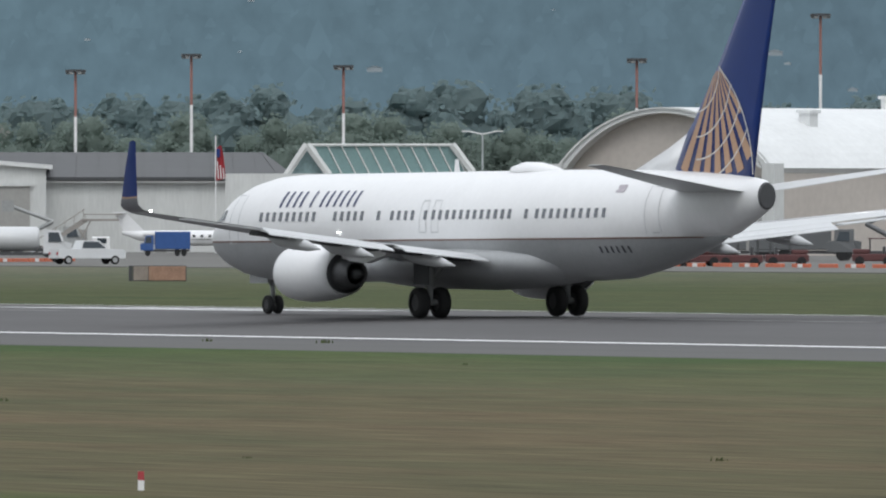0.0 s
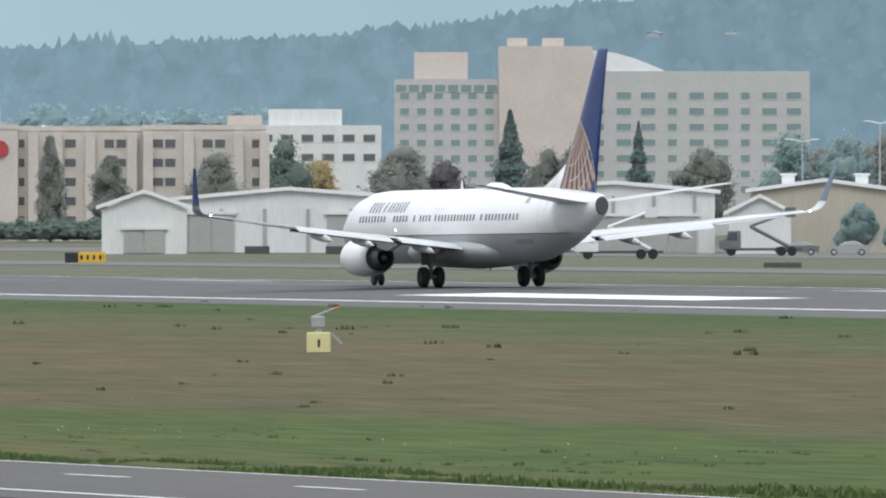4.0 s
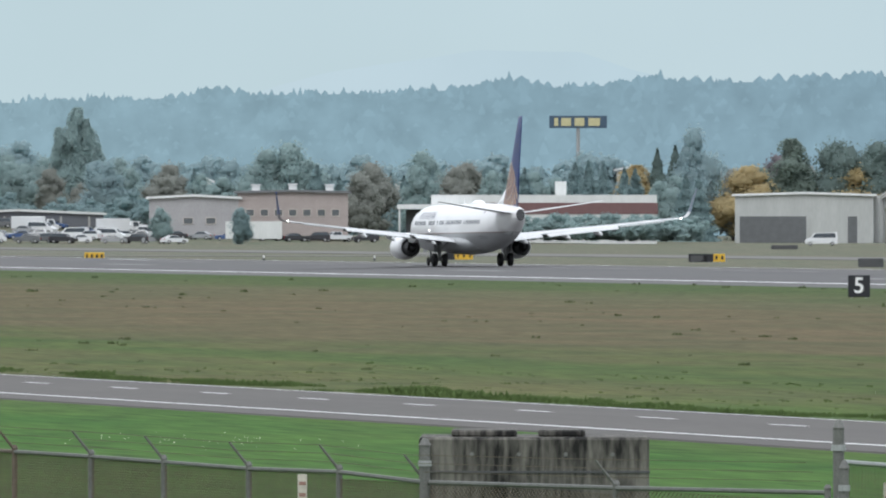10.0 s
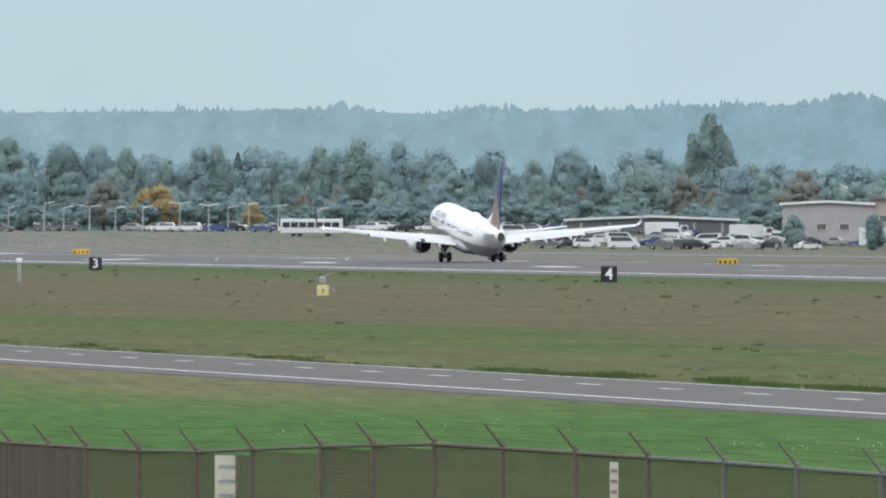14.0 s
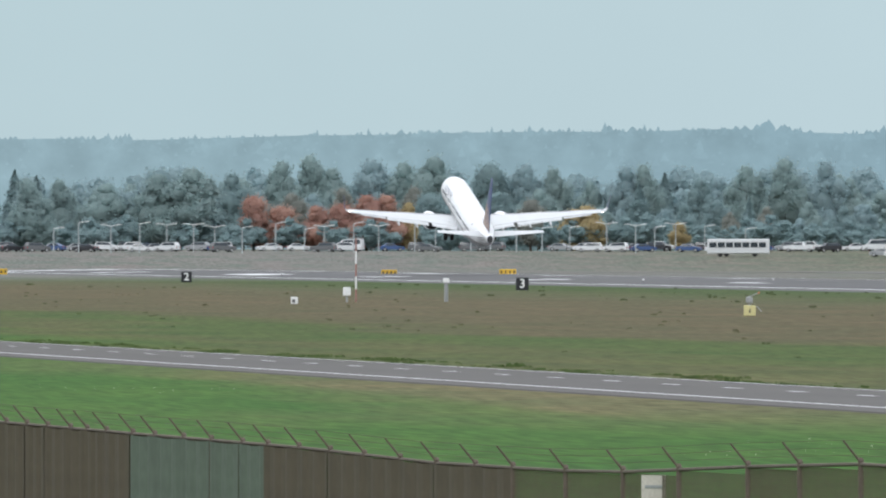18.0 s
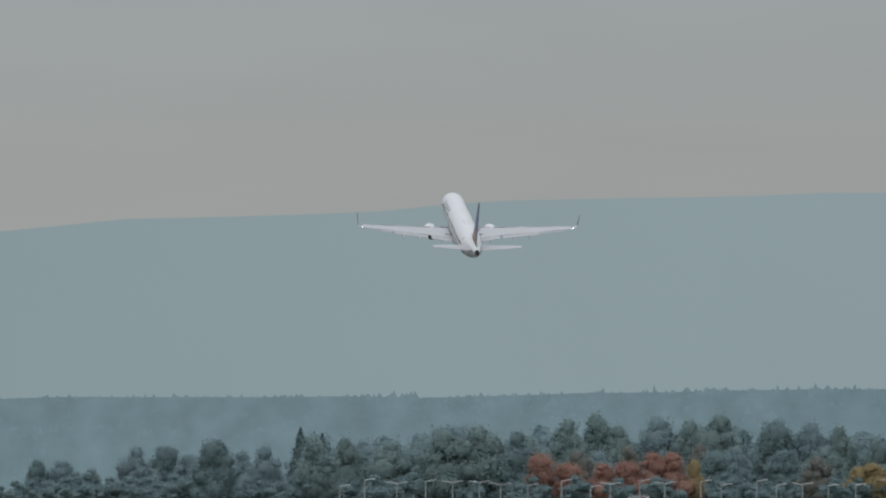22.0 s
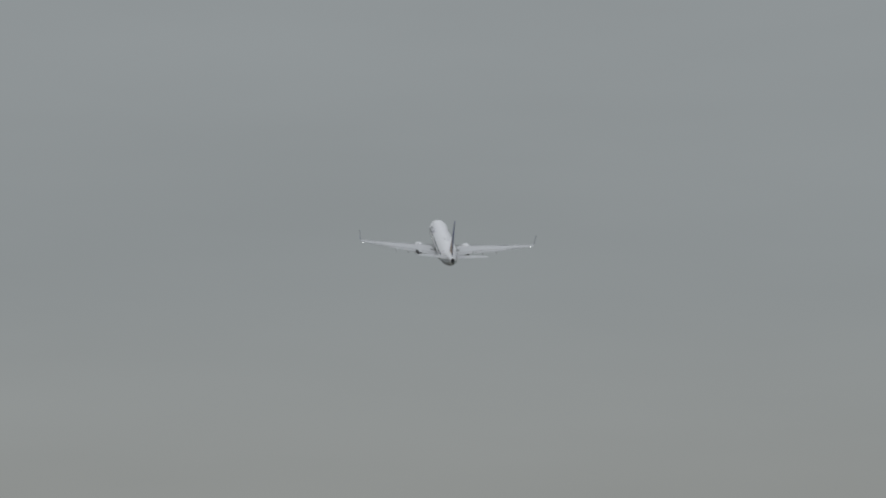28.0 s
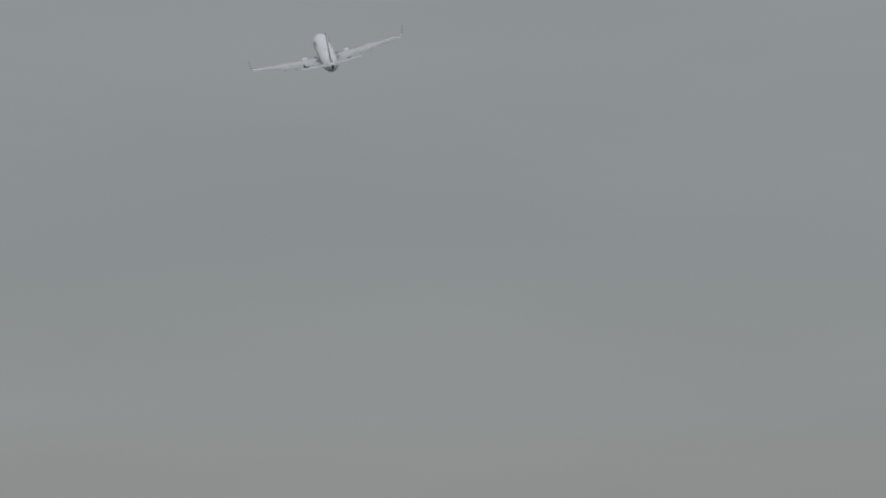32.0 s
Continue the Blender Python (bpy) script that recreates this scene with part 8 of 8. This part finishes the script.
def fence_bay(p, q, z0, z1, screen=None, steel=None, arm=True):
    """One bay from the post at p to the next at q, its rail from height z0 to z1."""
    L = (q - p).length
    steel = steel or RUST
    root = thing("fence_bay", None, None, pose(p.x, p.y, 0, 0, 0, ANG), "chain-link fence bay with an outrigger for barbed wire" if not screen else "chain-link fence bay backed by a cloth privacy screen", "fence", "fence bays")
    part("post", rod(bmesh.new(), (0, 0, 0), (0, 0, z0 + 0.02), 0.036, 8), steel, root)
    part("post_cap", rod(bmesh.new(), (0, 0, z0 + 0.02), (0, 0, z0 + 0.06), 0.045, 8, 0.02), steel, root)
    part("top_rail", rod(bmesh.new(), (0, 0, z0 - 0.02), (L, 0, z1 - 0.02), 0.024, 6), steel, root)
    if arm:
        part("outrigger", rod(bmesh.new(), (0, 0, z0), (0.02, 0.22, z0 + 0.27), 0.02, 6, 0.012), steel, root)
    if screen:
        bm = bmesh.new()
        n = 8
        loft(bm, [[Vector((L * q_ / n, 0.05 + 0.02 * math.sin(q_ * 1.9 + p.y), z)) for z in (0.05, 0.6, 1.2, z0 + (z1 - z0) * q_ / n - 0.03 - 0.02 * math.sin(math.pi * q_ / n))] for q_ in range(n + 1)], closed=False, cap=False)
        part("privacy_screen", bm, screen, root, "cloth privacy screen")
    part("chain_link", LINK, None, root, m=Matrix.Diagonal((L / LINK_LEN, 1, (min(z0, z1) - 0.03) / 1.7, 1)))
    for j in range(3):
        k = (j + 1) / 3
        part("barbed_wire", rod(bmesh.new(), (0.02 * k, 0.22 * k, z0 + 0.27 * k), (L + 0.02 * k, 0.22 * k, z1 + 0.27 * k), 0.004, 4), WIRE, root)


POST_BEARINGS = [12.72, 11.925, 11.571, 11.195, 10.842, 10.54, 10.222, 9.922, 9.618, 9.333, 9.08, 8.864, 8.577, 8.345, 8.107, 7.888, 7.733, 7.57, 7.42, 7.27, 7.13, 7.0, 6.87, 6.765, 6.636, 6.52, 6.40, 6.31, 6.2, 6.12, 6.05, 5.956] + [5.87 - 0.085 * k for k in range(16)]
for b0_, b1_ in zip([13.6] + POST_BEARINGS, POST_BEARINGS):
    s_ = None
    if b0_ < 7.9:
        s_ = SCREEN_GREEN if 6.39 < b0_ < 6.9 else SCREEN_BROWN
    fence_bay(on_fence(b0_, FENCE_O), on_fence(b1_, FENCE_O), ridge_profile(RAIL_KEYS, b0_), ridge_profile(RAIL_KEYS, b1_), s_, POST if b0_ > 10.5 else RUST, 12.7 > b0_ or b0_ == 12.72)
GATE_O = Vector((37.2, 144.1, 0))
for k in range(12):
    b0_, b1_ = 14.973 + 0.49 * k, 14.51 + 0.47 * k
    fence_bay(on_fence(b0_, GATE_O), on_fence(b1_, GATE_O), 1.645 - 0.045 * k, 1.70 - 0.05 * k, None, POST)


def gate_posts():
    for X_, r_, top_, rad_ in ((11.926, 154.2, 2.2, 0.055), (13.645, 141.7, 2.56, 0.055), (13.669, 141.2, 2.18, 0.045), (14.080, 148, 2.31, 0.045), (14.505, 155, 2.22, 0.05)):
        root = thing("gate_post", None, None, site(X_, r_), "thick weathered steel gate post with a cap", "post", "gate posts")
        part("post", rod(bmesh.new(), (0, 0, 0), (0, 0, top_ - 0.08), rad_, 10), POST, root)
        part("cap", rod(bmesh.new(), (0, 0, top_ - 0.08), (0, 0, top_), rad_ * 1.25, 10, rad_ * 0.4), POST, root)
        part("clamp", rod(bmesh.new(), (0, 0, top_ - 0.3), (0, 0, top_ - 0.24), rad_ * 1.3, 10), STEEL, root)
    a, b, c = (site(X_, r_) for X_, r_ in ((13.669, 141.2), (14.080, 148), (14.505, 155)))
    for p, q, z0, z1 in ((a, b, 2.16, 1.97), (b, c, 1.97, 1.79)):
        root = thing("gate_leaf", None, None, pose(0, 0, 0), "closed chain-link gate leaf between posts", "gate")
        p, q = p.translation, q.translation
        bm = bmesh.new()
        for zz in (0.1, 0.9):
            rod(bm, (p.x, p.y, zz), (q.x, q.y, zz), 0.024, 6)
        rod(bm, (p.x, p.y, z0), (q.x, q.y, z1), 0.026, 6)
        part("gate_frame", bm, STEEL, root)
        bm = bmesh.new()
        for k in range(70):
            u = (k + 0.5) / 70
            x, y = p.x + (q.x - p.x) * u, p.y + (q.y - p.y) * u
            rod(bm, (x, y, 0.1), (x, y, z0 + (z1 - z0) * u), 0.003, 4)
        part("gate_mesh", bm, WIRE, root)


gate_posts()


def concrete_mat():
    m = mat("weathered_concrete", (0.05, 0.047, 0.042), 0.9, tint=(0.085, 0.08, 0.07), var=0.85, scale=1.6, fine=5, bump=0.3, stretch=(1.6, 1.6, 0.3))
    for nd in m.node_tree.nodes:
        if nd.type == "MAP_RANGE":
            nd.inputs["From Min"].default_value, nd.inputs["From Max"].default_value = 0.82, 1.22
    return m


def concrete_vault():
    CON = concrete_mat()
    root = thing("concrete_vault", None, None, site(12.380, 172), "stained grey concrete vault with lifting lids behind the fence", "concrete vault")
    w, zt = 2.70, 1.94
    part("block", bx(-w / 2, w / 2, 0, 2.4, 0, zt, 0.03), CON, root)
    for x0, x1 in ((-w / 2 + 0.38, -w / 2 + 1.15), (-w / 2 + 1.4, -w / 2 + 1.95)):
        part("lid", bx(x0, x1, 0.3, 1.6, zt, zt + 0.08, 0.02), CON, root, "concrete lid slab")
    for z in (zt - 0.42, zt - 0.85):
        part("pour_line", bx(-w / 2 - 0.006, w / 2 + 0.006, -0.012, 0.3, z, z + 0.025), DARKGREY, root)
    for k in range(4):
        x = -w / 2 + 0.62 + 0.55 * k
        part("tie_hole", rod(bmesh.new(), (x, -0.015, zt - 0.2), (x, 0.02, zt - 0.2), 0.025, 10), POST, root)


concrete_vault()


def fence_sign(deg, w, z0, z1, label, lines=3, plain=False, origin=FENCE_O, off=0.4):
    """A notice wired to the fence; its lettering cannot be read."""
    p = on_fence(deg, origin)
    r = (math.hypot(p.x, p.y) - off) / VIEW_SCALE
    root = thing("fence_notice", None, None, site(deg, r), label, "sign", "fence notices")
    part("panel", bx(-w / 2, w / 2, 0, 0.012, z0, z1), NOTICE, root)
    for k in range(lines):
        z = z0 + (z1 - z0) * (k + 0.6) / (lines + 0.4)
        part("legend_bar", bx(-w * 0.36, w * 0.36, -0.006, -0.001, z - 0.02, z + 0.02), STEEL if plain else NOTICE_RED, root)


NOTICE = mat("weathered_notice_board", (0.55, 0.51, 0.45), 0.7, var=0.2, scale=4)
NOTICE_RED = mat("faded_red_lettering", (0.30, 0.17, 0.14), 0.7, var=0.2, scale=4)
fence_sign(8.472, 0.31, 0.75, 1.56, "white rectangular notice on the chain-link fence", 4, True)
for X_ in (10.081, 11.417):
    fence_sign(X_, 0.1, 1.33, 1.75, "narrow pale upright notice on the fence", 3)
fence_sign(13.859, 0.13, 1.45, 1.89, "small pale notice on the gate", 2, off=-4.3)
fence_sign(14.73, 0.47, 0.95, 1.54, "white blank notice on the fence", 0, True, GATE_O)


# ---------------------------------------------------------------- weeds and tussocks
def tussocks():
    rnd = random.Random(17)
    for name, leaf, label, zones in (("grass_tussocks", mat("rank_grass_blades", (0.074, 0.096, 0.036), 0.9, var=0.4, scale=0.5, spread=0.5), "dark rank tussocks in the mown grass", ((80, 150, 190, 1300, 420, 0.04, 0.15), (150, 217, 330, 1600, 360, 0.05, 0.26))),
                                     ("verge_grass", mat("long_verge_grass", (0.074, 0.114, 0.032), 0.9, var=0.4, scale=0.5, spread=0.5), "long grass along the road verge", ((74.3, 77.6, 170, 420, 7000, 0.03, 0.16), (74.3, 77.5, 420, 900, 2500, 0.03, 0.14), (77, 92, 170, 420, 2600, 0.02, 0.06)))):
        verts, faces = [], []
        for x0, x1, y0, y1, n, h0, h1 in zones:
            for _ in range(n):
                y = rnd.uniform(y0, y1)
                x = rnd.uniform(x0, x1) + (road_x(y) - 69.6 if x1 < 93 else 0)
                s = rnd.uniform(h0, h1) * (1 if x1 > 93 else min(1.7, max(0.06, 0.4 + 2.3 * noise.noise((x * 0.5, y * 0.11, 4)))))
                if x1 > 93 and noise.noise((x * 0.05, y * 0.01, 2)) < -0.05:
                    continue
                for b in range(12):
                    t, l = rnd.uniform(0, 6.28), rnd.uniform(0.2, 1.0)
                    bx_, by_ = x + s * 1.6 * l * math.cos(t), y + s * 2.2 * l * math.sin(t)
                    k = len(verts)
                    d = rnd.uniform(-0.5, 0.5) * s
                    verts.extend([(bx_ - s * 0.3, by_, -0.02), (bx_ + s * 0.3, by_ + 0.02, -0.02), (bx_ + d, by_ + d, s * rnd.uniform(0.4, 0.9))])
                    faces.append((k, k + 1, k + 2))
        me = bpy.data.meshes.new(name)
        me.from_pydata(verts, [], faces)
        me.materials.append(leaf)
        tagged(new(name, me), label, "grass", kind="stuff")


def flowers():
    """Small white flower heads in loose patches, each a tiny tilted disc on the grass."""
    rnd = random.Random(29)
    verts, faces = [], []
    for cx, cy, spread, n in ((53, 272, 2.2, 70), (52, 266, 3.0, 40), (80, 291, 2.0, 24), (84, 268, 6.0, 40), (82, 300, 7.0, 36), (50, 300, 3.0, 50), (46, 292, 3.0, 36), (47, 420, 4.0, 36), (86, 246, 5.0, 30), (95, 330, 9.0, 40)):
        for _ in range(n // 2):
            x, y = cx + rnd.gauss(0, spread * 0.5), cy + rnd.gauss(0, spread * 1.4)
            r, z, k = rnd.uniform(0.005, 0.012), rnd.uniform(0.04, 0.12), len(verts)
            verts.extend((x + r * math.cos(q * 1.257), y + r * 0.4 * math.sin(q * 1.257), z + r * math.sin(q * 1.257)) for q in range(5))
            faces.append(tuple(range(k, k + 5)))
    me = bpy.data.meshes.new("grass_flowers")
    me.from_pydata(verts, [], faces)
    me.materials.append(mat("white_petals", (0.6, 0.6, 0.48), 0.8, var=0.2))
    tagged(new("grass_flowers", me), "small white flowers scattered in the mown grass", "flowers", kind="stuff")


tussocks()
flowers()
motions()
